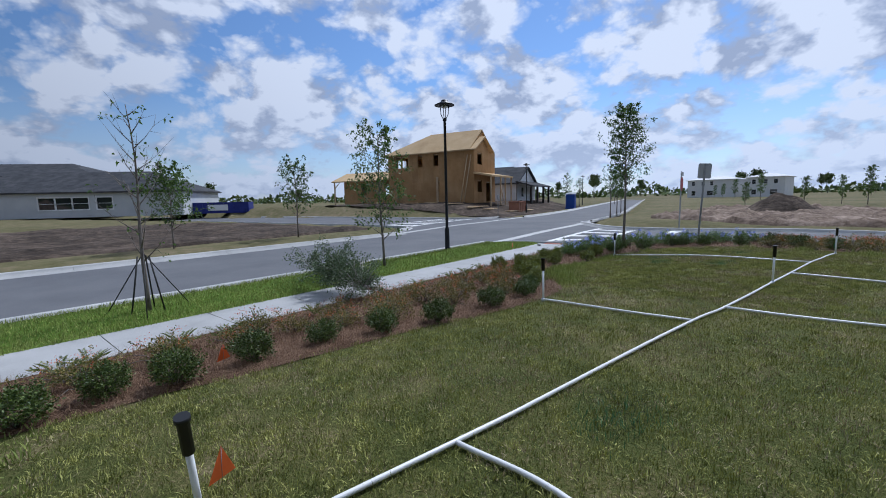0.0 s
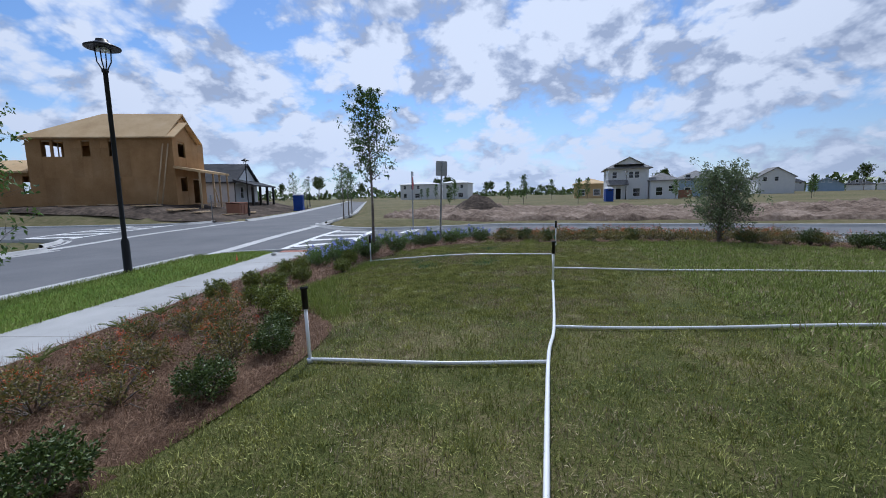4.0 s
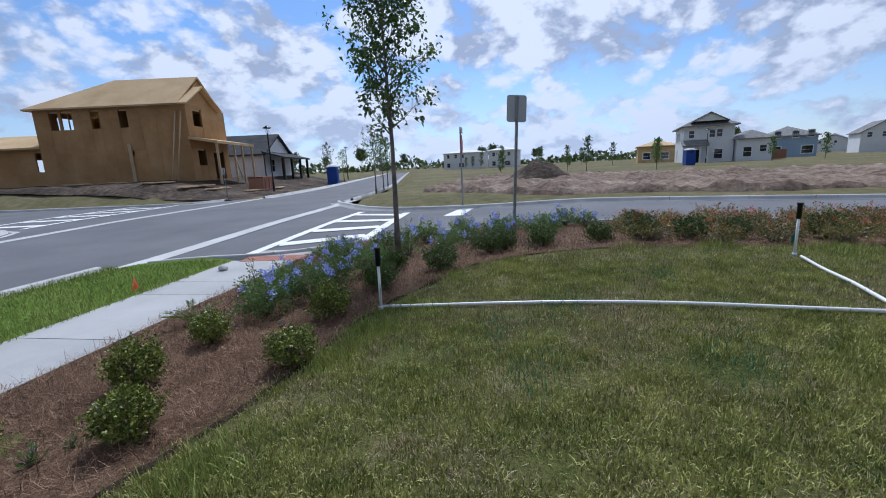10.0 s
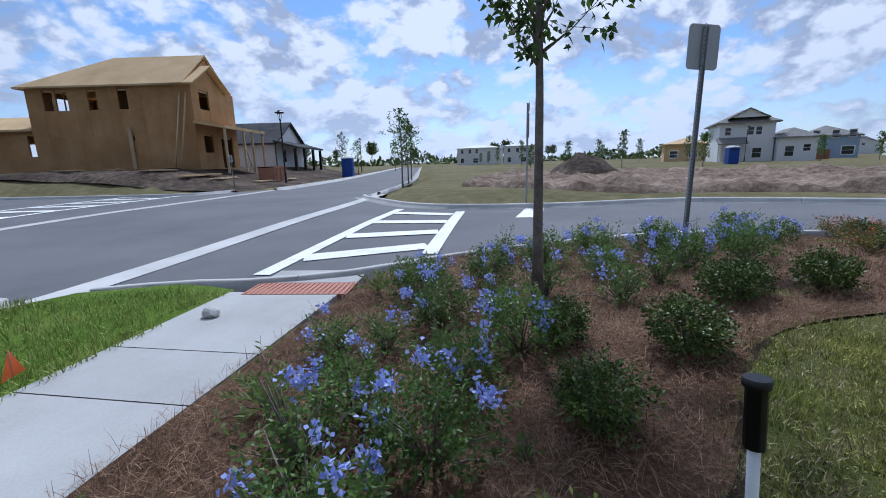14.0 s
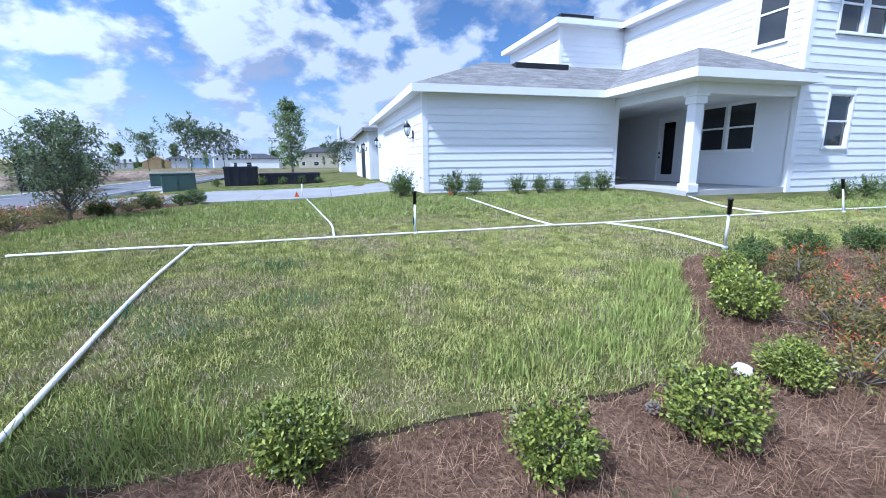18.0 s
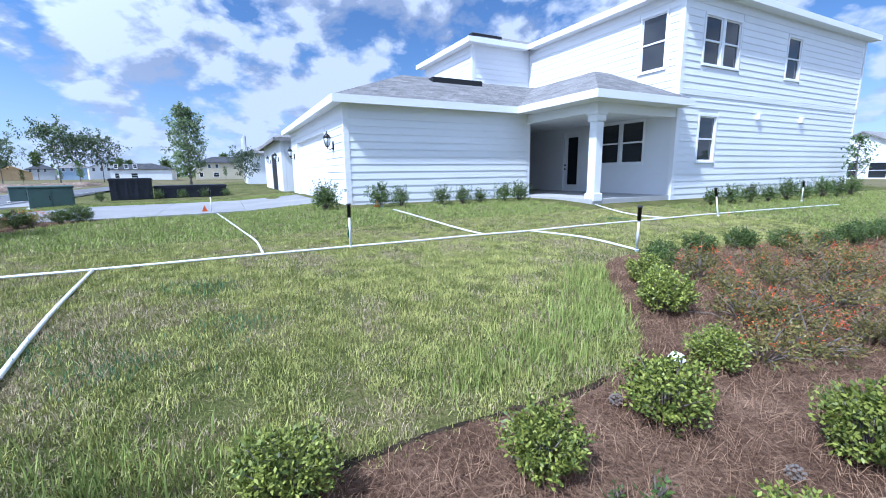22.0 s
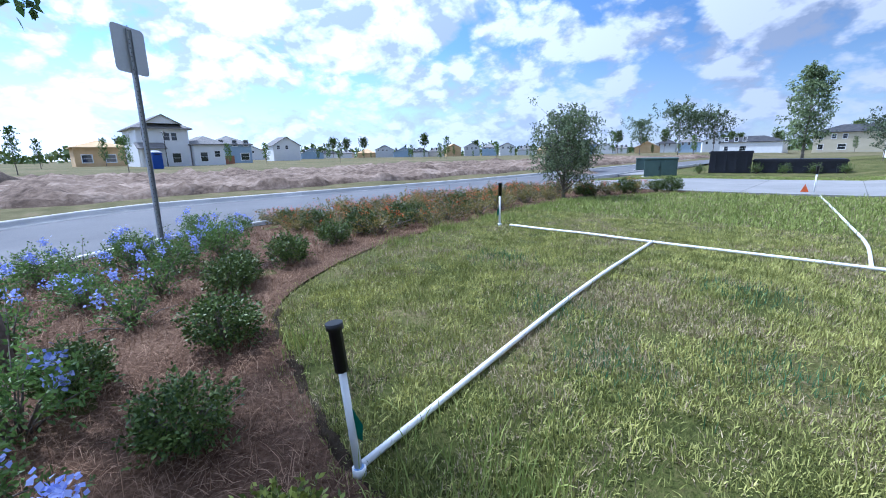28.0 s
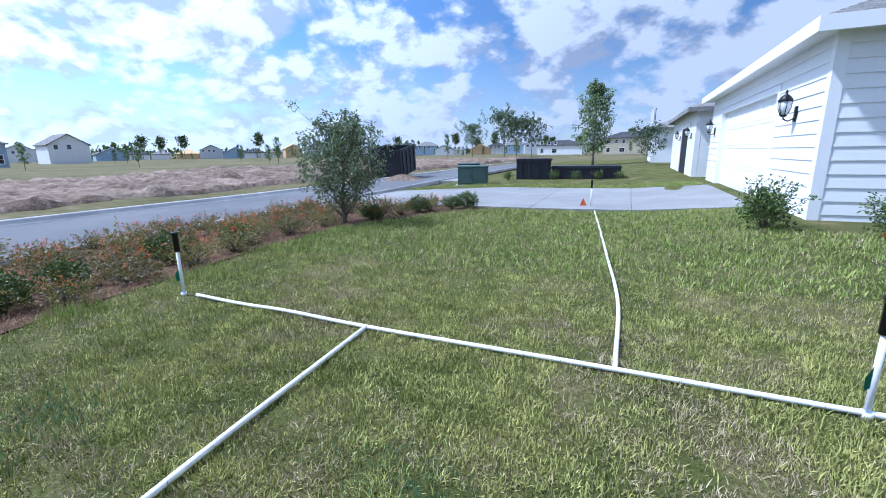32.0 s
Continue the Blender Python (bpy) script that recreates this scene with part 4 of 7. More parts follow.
    part("soffit", boxes((GX, GX + e - 0.03, -13.5, GY + e - 0.03, EZ - 0.14, EZ - 0.12), (PX, GX, GY, GY + e - 0.03, EZ - 0.14, EZ - 0.12), (HX, pxr - 0.03, HY - 0.02, pyr - 0.03, EZ - 0.17, EZ - 0.15), (PX, pxr - 0.03, GY + e, HY - 0.02, EZ - 0.17, EZ - 0.15)), M_TRIM, H)
    part("ridge_vent", boxes((2.6, 4.6, yr + 0.35, yr + 0.7, zr - 0.3, zr - 0.1), bevel=0.02), M_BLACK, H, "long black roof vent")
    o = 0.35
    x0, x1, y0, y1 = XE - o, HX + o, -12.5, HY + o
    hw = (y1 - y0) / 2
    zt = UZ + 0.4 * hw
    roof(H, [[(x1, y1, UZ), (x0, y1, UZ), (x0 + hw, y1 - hw, zt), (x1 - hw, y1 - hw, zt)], [(x1, y0, UZ), (x1, y1, UZ), (x1 - hw, y1 - hw, zt)],
             [(x0, y0, UZ), (x1, y0, UZ), (x1 - hw, y1 - hw, zt), (x0 + hw, y1 - hw, zt)], [(x0, y1, UZ), (x0, y0, UZ), (x0 + hw, y1 - hw, zt)]], M_SHINGLE, name="upper_roof")
    bx1, by1, by0 = 2.3, -7.2, -12.3
    roof(H, [[(bx1, by1, UZ), (bx1 - 2.5, by1 - 2.5, UZ + 1.0), (bx1 - 6, by1 - 2.5, UZ + 1.0), (bx1 - 6, by1, UZ)], [(bx1, by0, UZ), (bx1, by1, UZ), (bx1 - 2.5, by1 - 2.5, UZ + 1.0)], [(bx1, by0, UZ), (bx1 - 2.5, by1 - 2.5, UZ + 1.0), (bx1 - 6, by1 - 2.5, UZ + 1.0), (bx1 - 6, by0, UZ)]], M_SHINGLE, name="upper_roof")
    part("ridge_vent", boxes((0.1, 1.6, by1 - 1.25, by1 - 0.95, UZ + 0.36, UZ + 0.5), bevel=0.02), M_BLACK, H)
    fascia(H, [(bx1, by0), (bx1, by1), (x1, by1)], UZ + 0.02, 0.2)
    fascia(H, [(x1, by1), (x1, y1), (x0, y1)], UZ + 0.03, 0.2)
    part("soffit", boxes((x1 - o, x1 - 0.03, by1, y1 - 0.03, UZ - 0.16, UZ - 0.14), (x0 + 0.03, x1 - o, y1 - o, y1 - 0.03, UZ - 0.16, UZ - 0.14), (x1 - 0.03, bx1 - 0.03, by1 - 0.35, by1 - 0.03, UZ - 0.17, UZ - 0.15), (bx1 - 0.35, bx1 - 0.03, by0, by1 - 0.35, UZ - 0.17, UZ - 0.15)), M_TRIM, H)


white_house(WHITE)
# the house stands a little further back and larger than drawn
WHITE.matrix_world = Matrix.Translation((10.98, 7.9, 0.75)) @ Matrix.Diagonal((1.1, 1.1, 1.1, 1)) @ Matrix.Translation((-10.98, -7.9, -0.75 - 0.06))


def prism_bm(tri, push):
    """A three-cornered plate with the thickness and direction of push."""
    bm = bmesh.new()
    a = [bm.verts.new(q) for q in tri]
    b = [bm.verts.new(Vector(q) + Vector(push)) for q in tri]
    bm.faces.new(a); bm.faces.new(b[::-1])
    for i in range(3):
        bm.faces.new((a[i], b[i], b[(i + 1) % 3], a[(i + 1) % 3]))
    bmesh.ops.recalc_face_normals(bm, faces=bm.faces)
    return bm


def plain_house(name, m, w, d, h, wallmat, roofmat, label, pitch=0.45, kind="hip", wins=(), over=0.4, door=None):
    """A house some way off: walls, roof, and openings on its front (v = 0) and left side (u = 0)."""
    H = thing(name, m, label, "house")
    fr, lf = Face((0, 0), (w, 0)), Face((0, d), (0, 0))
    front = [o[1:] for o in wins if o[0] == "f"]
    left = [o[1:] for o in wins if o[0] == "l"]
    wall(H, fr, 0, h, front, wallmat, 0.2)
    wall(H, lf, 0, h, left, wallmat, 0.2, u1=d - 0.21)
    wall(H, Face((w, 0.21), (w, d)), 0, h, [], wallmat, 0.2)
    wall(H, Face((w - 0.21, d), (0, d)), 0, h, [], wallmat, 0.2)
    for o in front:
        window(H, fr, *o, trim=0.1)
    for o in left:
        window(H, lf, *o, trim=0.1)
    a, b, c, e = -over, w + over, -over, d + over
    hw = min(b - a, e - c) / 2
    z1 = h + pitch * hw
    if kind == "hip":
        if b - a >= e - c:
            P, Q = (a + hw, (c + e) / 2, z1), (b - hw, (c + e) / 2, z1)
        else:
            P, Q = ((a + b) / 2, c + hw, z1), ((a + b) / 2, e - hw, z1)
        if b - a >= e - c:
            polys = [[(a, c, h), (b, c, h), Q, P], [(b, c, h), (b, e, h), Q], [(b, e, h), (a, e, h), P, Q], [(a, e, h), (a, c, h), P]]
        else:
            polys = [[(a, c, h), (b, c, h), P], [(b, c, h), (b, e, h), Q, P], [(b, e, h), (a, e, h), Q], [(a, e, h), (a, c, h), P, Q]]
    elif kind == "gable_front":
        P, Q = ((a + b) / 2, c, z1), ((a + b) / 2, e, z1)
        polys = [[(a, c, h), P, Q, (a, e, h)], [(b, c, h), (b, e, h), Q, P]]
        part("gable", prism_bm([(0, 0, h), (w, 0, h), (w / 2, 0, h + pitch * w / 2 + 0.1)], (0, 0.15, 0)), wallmat, H)
    else:
        P, Q = (a, (c + e) / 2, z1), (b, (c + e) / 2, z1)
        polys = [[(a, c, h), (b, c, h), Q, P], [(b, e, h), (a, e, h), P, Q]]
        part("gable", prism_bm([(0, 0, h), (0, d, h), (0, d / 2, h + pitch * d / 2)], (0.15, 0, 0)), wallmat, H)
    roof(H, polys, roofmat, 0.18)
    return H


def osb_house():
    """The house under construction, sheathed in bare boards."""
    m = Matrix.Translation((34.4, 35.2, 1.35)) @ Matrix.Rotation(radians(21), 4, "Z") @ Matrix.Diagonal((1, 1, 1.07, 1))
    H = thing("house_under_construction", m, "two-storey house under construction in bare orange sheathing board", "house")
    W, D, h = 6.2, 12.2, 5.75
    f_l, f_f = Face((0, D), (0, 0)), Face((0, 0), (W, 0))
    lw = [(1.25, 2.0, 4.2, 5.55), (2.2, 3.1, 4.2, 5.55), (4.55, 5.25, 4.2, 5.55), (6.8, 7.5, 4.2, 5.55), (7.1, 7.6, 2.1, 2.5)]
    fw = [(0.95, 2.3, 4.2, 5.5), (0.95, 2.2, 1.2, 2.5), (3.4, 5.2, 0.1, 2.4)]
    for F, ops, u1 in ((f_l, lw, D), (f_f, fw, W)):
        wl = wall(H, F, 0, h, ops, M_OSB, 0.12, u1=u1 if F is f_f else D - 0.0)
        nx = int(u1 / 1.22) + 1
        for i in range(nx):
            for z0, z1 in ((0.02, 2.44), (2.46, 4.88), (4.9, h - 0.02)):
                s0, s1 = i * 1.22 + 0.006, min(u1, (i + 1) * 1.22) - 0.006
                if s1 - s0 < 0.1:
                    continue
                for q0, q1 in spans(s0, s1, [(o[0], o[1]) for o in ops if o[2] < z1 and o[3] > z0]):
                    part("sheet", F.box(bmesh.new(), q0, q1, z0, z1, 0.001, 0.014), M_OSB, wl)
        for o in ops:
            F2 = F
            part("header", F2.box(bmesh.new(), o[0], o[1], o[3] - 0.12, o[3], -0.2, -0.14), M_LUMBER, wl)
            part("stud", F2.box(bmesh.new(), (o[0] + o[1]) / 2 + 0.12, (o[0] + o[1]) / 2 + 0.17, o[2], o[3], -1.3, -1.2), M_LUMBER, wl)
    wall(H, Face((W, 0.13), (W, D)), 0, h, [(8, 10.5, 3.9, 5.5)], M_OSB, 0.12)
    wall(H, Face((W - 0.13, D), (0.13, D)), 0, h, [(2, 4, 3.8, 5.4)], M_OSB, 0.12)
    part("floor_deck", boxes((0.13, W - 0.13, 0.13, D - 0.13, 2.8, 3.05)), M_LUMBER, H)
    part("partition", boxes((3.0, 3.1, 0.2, D - 0.2, 0.05, 2.8), (0.2, W - 0.2, 6.0, 6.1, 3.05, h)), M_OSB, H)
    o = 0.45
    hw = W / 2 + o
    z1 = h + 2.45
    P, Q = (W / 2, 0.3, z1), (W / 2, D + o - 5.2, z1)
    roof(H, [[(-o, 0.3, h), P, Q, (-o, D + o, h)], [(W + o, 0.3, h), (W + o, D + o, h), Q, P], [(-o, D + o, h), Q, (W + o, D + o, h)]], M_ROOFDECK, 0.12)
    part("gable", prism_bm([(0, 0.4, h), (W, 0.4, h), (W / 2, 0.4, h + 2.15)], (0, 0.1, 0)), M_OSB, H)
    # lower gable set out in front
    g, k = 4.6, 1.55
    roof(H, [[(-o, -o, h), (g / 2, -o, h + k), (g / 2, 2.5, h + k), (-o, 2.5, h)], [(g + o, -o, h), (g + o, 2.5, h), (g / 2, 2.5, h + k), (g / 2, -o, h + k)]], M_ROOFDECK, 0.1, name="front_roof")
    bm = bmesh.new()
    vs = [bm.verts.new(q) for q in ((0, 0, h), (g, 0, h), (g / 2, 0, h + k * 0.84), (0, 0.1, h), (g, 0.1, h), (g / 2, 0.1, h + k * 0.84))]
    for q in ((0, 1, 2), (5, 4, 3), (0, 3, 4, 1), (1, 4, 5, 2), (2, 5, 3, 0)):
        bm.faces.new([vs[i] for i in q])
    part("front_gable", bm, M_OSB, H)
    # porch roof over the entrance
    roof(H, [[(-0.2, 0, 3.35), (-0.2, -2.3, 2.95), (6.6, -2.3, 2.95), (6.6, 0, 3.35)]], M_ROOFDECK, 0.2, name="porch_roof")
    for x in (0.0, 2.9, 4.4, 6.4):
        part("porch_post", boxes((x - 0.07, x + 0.07, -2.2, -2.05, -0.3, 2.9)), M_LUMBER, H)
    part("porch_brace", tube_bm([(2.9, -2.1, 2.0), (3.9, -2.1, 0.1)], 0.05, 4), M_LUMBER, H)
    part("stair_string", tube_bm([(3.6, 0.5, 0.2), (3.6, 2.6, 2.5)], 0.08, 4), M_LUMBER, H)
    for k2 in range(7):
        part("stair_tread", boxes((3.6, 4.6, 0.5 + k2 * 0.28, 0.78 + k2 * 0.28, 0.3 + k2 * 0.28, 0.36 + k2 * 0.28)), M_LUMBER, H)
    for y in (0.3, 0.75):
        part("leaning_board", tube_bm([(-1.0, y + 0.6, -0.15), (-0.1, y, 5.2)], 0.06, 4), M_LUMBER, H)
    part("leaning_board", boxes((-0.14, -0.02, 4.75, 5.0, -0.1, 3.0)), M_LUMBER, H)
    # the low wing behind
    wx = [(3.2, 4.0, 1.2, 2.65), (7.2, 7.95, 1.2, 2.65)]
    f_w = Face((0.5, D + 8.2), (0.5, D))
    wall(H, f_w, 0, 3.0, wx, M_OSB, 0.12)
    wall(H, Face((W, D + 8.2), (0.63, D + 8.2)), 0, 3.0, [], M_OSB, 0.12)
    wall(H, Face((W, D + 0.1), (W, D + 8.0)), 0, 3.0, [(1, 3, 1, 2.4), (4.5, 6.5, 1, 2.4)], M_OSB, 0.12)
    roof(H, [[(-0.1, D - 0.0, 3.05), (-0.1, D + 10.0, 3.05), (W / 2, D + 10.0, 4.2), (W / 2, D, 4.2)], [(W + 0.4, D, 3.05), (W / 2, D, 4.2), (W / 2, D + 10, 4.2), (W + 0.4, D + 10, 3.05)]], M_ROOFDECK, 0.14, name="wing_roof")
    part("porch_post", boxes((0.1, 0.25, D + 9.6, D + 9.75, -0.1, 3)), M_LUMBER, H)
    part("brace", tube_bm([(0.2, D + 9.6, 2.2), (0.2, D + 8.7, 2.9)], 0.06, 4), M_LUMBER, H)
    return H


osb_house()
M_GREYWALL = material("pale_grey_stucco", [(0.5, 0.52, 0.54), (0.6, 0.61, 0.62)], 0.6, 30, 0.9, 0.2)
M_TAN = material("tan_stucco", [(0.5, 0.45, 0.32), (0.58, 0.53, 0.4)], 0.6, 30, 0.9, 0.2)
M_BLUEWALL = material("blue_siding", [(0.28, 0.38, 0.5), (0.36, 0.46, 0.58)], 0.6, 30, 0.8, 0.2)


def at(x, y, z, deg):
    return Matrix.Translation((x, y, z)) @ Matrix.Rotation(radians(deg), 4, "Z")




# ---- irrigation pipes and risers ----
def ground_z(x, y):
    return height(x, y)


def pipe(points, label, r=0.0175):
    pts = curve_pts(points, 6)
    bm = tube_bm([(p.x, p.y, ground_z(p.x, p.y) + r + 0.012) for p in pts], r, 8)
    e = thing("irrigation_pipe", Matrix(), label, "pipe", "irrigation pipes")
    part("pipe", bm, M_PVC, e)
    return e


MAIN = [(-6, 1.66), (-2, 1.6), (2.22, 1.55), (3.3, 1.55), (6.22, 1.57), (7.21, 1.52), (9.63, 1.53), (10.86, 1.53), (12.74, 1.54), (13.6, 1.5), (14.2, 1.5), (14.85, 1.46)]
pipe(MAIN, "long white plastic irrigation pipe lying on the lawn")
for pts in ([(12.74, 1.54), (12.62, 3.5), (12.47, 6.0)], [(10.86, 1.53), (10.88, 0.1), (11.06, -1.7), (11.3, -4.0), (11.52, -6.0)], [(7.21, 1.52), (7.3, 0.0), (7.38, -1.0), (7.46, -2.4)], [(6.22, 1.57), (5.98, 2.6), (5.96, 3.68)], [(2.22, 1.54), (2.31, 0.82), (2.12, 0.0), (1.6, -1.2)]):
    pipe(pts, "white plastic side branch of the irrigation pipe")


def riser(x, y, label, tall=0.68, lean=(0, 0), flag=None):
    z = ground_z(x, y)
    e = thing("sprinkler_riser", Matrix.Translation((x, y, z)), label, "sprinkler riser", "sprinkler risers")
    top = Vector((lean[0], lean[1], tall))
    part("pipe", tube_bm([(0, 0, 0.0), tuple(top * 0.72)], 0.017, 8), M_PVC, e)
    part("head", tube_bm([tuple(top * 0.70), tuple(top * 0.96), tuple(top * 0.962), tuple(top)], [0.028, 0.028, 0.036, 0.036], 10), M_BLACK, e, "black pop-up sprinkler head")
    part("joint", tube_bm([(0, 0, 0.0), tuple(top * 0.06)], 0.026, 8), M_BLUEGLUE, e)
    part("elbow", tube_bm([(0, 0, 0.0), (0, 0, 0.04)], 0.03, 8), M_PVC, e)
    if flag:
        a = Vector((flag[0], flag[1], 0)).normalized()
        p = top * 0.36
        bm = bmesh.new()
        slab_bm([[tuple(p + Vector((0, 0, 0.09))), tuple(p + a * 0.05 + Vector((0, 0, -0.01))), tuple(p + a * 0.045 + Vector((0, 0, -0.08))), tuple(p + Vector((0, 0, -0.06)))]], 0.004, bm)
        part("flag", bm, M_FLAGGREEN, e, "small green marker flag")
    return e


LEANS = {12.46: (0.06, 0.03), 5.96: (0.12, 0.1), 0.79: (-0.06, -0.15), 7.5: (0.08, 0.0)}
for x, y, fl in ((12.46, 6.02, (-0.6, -0.5)), (9.63, 1.53, (0.9, 0.4)), (15.05, 1.46, (0.3, 0.5)), (5.96, 3.69, None), (0.79, 1.86, None), (11.68, -6.95, None), (-2.34, 4.6, None), (-6.0, 0.67, None), (-10.9, 4.2, None), (7.5, -3.12, None)):
    riser(x, y, "white plastic sprinkler riser with a black head", lean=LEANS.get(x, (0, 0)), flag=fl)


def street_lamp(x, y, z=0.14, tall=5.55):
    e = thing("street_lamp", Matrix.Translation((x, y, z)), "black metal street lamp with a wide hooded lantern", "street lamp", "street lamps")
    part("pole", lathe_bm([(0.12, 0), (0.12, 0.05), (0.095, 0.08), (0.09, 0.8), (0.055, 0.9), (0.05, tall - 0.75), (0.075, tall - 0.72), (0.075, tall - 0.66)], 14), M_BLACKMETAL, e)
    for k in range(4):
        a = k * math.pi / 2 + 0.6
        part("strut", tube_bm([(0.06 * math.cos(a), 0.06 * math.sin(a), tall - 0.66), (0.14 * math.cos(a), 0.14 * math.sin(a), tall - 0.5), (0.16 * math.cos(a), 0.16 * math.sin(a), tall - 0.2)], 0.014, 5), M_BLACKMETAL, e)
    part("hood", lathe_bm([(0.36, tall - 0.2), (0.37, tall - 0.17), (0.22, tall - 0.1), (0.13, tall - 0.05), (0.12, tall), (0.03, tall + 0.02)], 20), M_BLACKMETAL, e)
    part("lens", lathe_bm([(0.12, tall - 0.27), (0.14, tall - 0.2)], 12), M_LAMPGLASS, e)
    part("footing", lathe_bm([(0.2, -0.1), (0.2, 0.03)], 16), M_CONC, e)
    return e


street_lamp(10.74, 11.83, 0.0, 5.56)


def sign(x, y, z, tall=2.85, w=0.46, h=0.61, turn=0.0, label="back of a metal road sign on a punched steel post"):
    e = thing("road_sign", Matrix.Translation((x, y, z)) @ Matrix.Rotation(turn, 4, "Z"), label, "road sign")
    bm = bmesh.new()
    box(bm, -0.028, 0.028, -0.004, 0.0, -0.2, tall - 0.03)
    for s in (-1, 1):
        box(bm, s * 0.028 - 0.002, s * 0.028 + 0.002, -0.03, 0.0, -0.2, tall - 0.03)
    part("post", bm, M_GALV, e)
    bm = bmesh.new()
    for k in range(int(tall / 0.05)):
        box(bm, -0.006, 0.006, -0.006, -0.0045, 0.1 + k * 0.05, 0.112 + k * 0.05)
    part("holes", bm, M_DARK, e)
    bm = bmesh.new()
    ring = [(sx * (w / 2 - 0.05) + 0.05 * math.cos(q), tall - h / 2 + sz * (h / 2 - 0.05) + 0.05 * math.sin(q)) for sx, sz, q0 in ((1, 1, 0), (-1, 1, 90), (-1, -1, 180), (1, -1, 270)) for q in (radians(q0 + 22.5 * i) for i in range(5))]
    A, B = [bm.verts.new((x, 0.002, z)) for x, z in ring], [bm.verts.new((x, 0.006, z)) for x, z in ring]
    bm.faces.new(A); bm.faces.new(B[::-1])
    for i in range(len(ring)):
        bm.faces.new((A[i], B[i], B[(i + 1) % len(ring)], A[(i + 1) % len(ring)]))
    bmesh.ops.recalc_face_normals(bm, faces=bm.faces)
    part("plate", bm, M_SIGNBACK, e)
    for zz in (tall - 0.1, tall - h + 0.1):
        part("bolt", tube_bm([(0, -0.012, zz), (0, 0.0, zz)], 0.012, 6), M_GALV, e)
    return e


WF = [("f", 1.2, 2.2, 4.0, 5.3), ("f", 4.0, 5.0, 4.0, 5.3), ("f", 6.4, 7.4, 4.0, 5.3), ("f", 1.2, 2.4, 0.9, 2.4), ("f", 5.6, 7.4, 0.9, 2.4)]
bung = plain_house("bungalow", at(48.5, 41, 1.0, 22), 9.5, 17, 3.0, M_STUCCO, M_DARKROOF, "white bungalow with a dark gable roof beyond the building site", 0.5, "gable_front", [("f", 2.2, 3.4, 0.9, 2.4), ("l", 9.0, 10.2, 0.9, 2.4)])
part("porch_roof", slab_bm([[(-0.5, -2.6, 2.55), (9.9, -2.6, 2.55), (9.9, -0.01, 3.3), (-0.5, -0.01, 3.3)]], 0.18), M_DARKROOF, bung)
for u in (-0.2, 3.0, 6.3, 9.5):
    part("porch_post", boxes((u - 0.14, u + 0.14, -2.4, -2.12, -0.2, 2.4)), M_BLACKMETAL, bung)
part("corner_trim", boxes((-0.06, 0.14, -0.06, -0.002, 0, 3.0)), M_BLACKMETAL, bung)
part("dormer", prism_bm([(-0.6, 11.0, 3.1), (-0.6, 16.0, 3.1), (-0.6, 13.5, 5.4)], (4.0, 0, 0)), M_STUCCO, bung)
part("dormer_roof", slab_bm([[(-0.8, 10.6, 3.0), (-0.8, 13.5, 5.62), (4.2, 13.5, 5.62), (4.2, 10.6, 3.0)], [(-0.8, 16.4, 3.0), (4.2, 16.4, 3.0), (4.2, 13.5, 5.62), (-0.8, 13.5, 5.62)]], 0.16), M_DARKROOF, bung)
plain_house("bungalow", at(62, 56, 0.8, 22), 10, 12, 3.2, M_STUCCO, M_DARKROOF, "white house with a dark steep gable further up the street", 0.75, "gable_front", [("f", 3.5, 4.8, 0.9, 2.4)])
plain_house("dark_roofed_house", at(-16, 78, 0.6, -30), 29, 13, 3.2, M_GREYWALL, M_DARKROOF, "long pale grey house with a low dark shingle roof", 0.42, "hip", [("f", 12.5, 14.3, 1.0, 2.5), ("f", 14.4, 16.2, 1.0, 2.5), ("f", 16.3, 18.1, 1.0, 2.5), ("f", 19.0, 20.8, 1.0, 2.5)])
plain_house("dark_roofed_house", at(-24, 96, 0.6, -30), 28, 12, 6.0, M_GREYWALL, M_DARKROOF, "taller grey house with a dark roof behind a long low one", 0.35, "hip", [("f", 8, 9.2, 4.0, 5.2), ("f", 12, 13.2, 4.0, 5.2)])
VF = [("f", 0.7, 1.5, 4.2, 5.4), ("f", 3.6, 4.4, 4.2, 5.4), ("f", 4.6, 5.4, 4.2, 5.4), ("f", 4.4, 5.6, 0.8, 2.3), ("l", 2.0, 2.7, 4.0, 5.4), ("l", 3.4, 4.1, 4.0, 5.4), ("l", 5.0, 5.7, 4.0, 5.4), ("l", 3.0, 3.8, 0.8, 2.4)]
villa = plain_house("villa", at(89, -8.6, 0.1, -92), 7.0, 11, 6.1, M_SIDING, M_SHINGLE, "white two-storey villa with a grey hip roof across the field", 0.5, "hip", VF, 0.6)
part("gable", prism_bm([(1.2, -0.62, 6.75), (5.8, -0.62, 6.75), (3.5, -0.62, 8.0)], (0, 0.12, 0)), M_SIDING, villa, "white front gable")
part("gable_roof", slab_bm([[(0.9, -0.9, 6.7), (3.5, -0.9, 8.12), (3.5, 3.0, 8.12), (0.9, 1.0, 6.7)], [(6.1, -0.9, 6.7), (6.1, 1.0, 6.7), (3.5, 3.0, 8.12), (3.5, -0.9, 8.12)]], 0.14), M_SHINGLE, villa)
part("porch_roof", slab_bm([[(-0.4, -2.2, 3.0), (3.4, -2.2, 3.0), (3.4, -0.01, 3.9), (-0.4, -0.01, 3.9)]], 0.16), M_SHINGLE, villa)
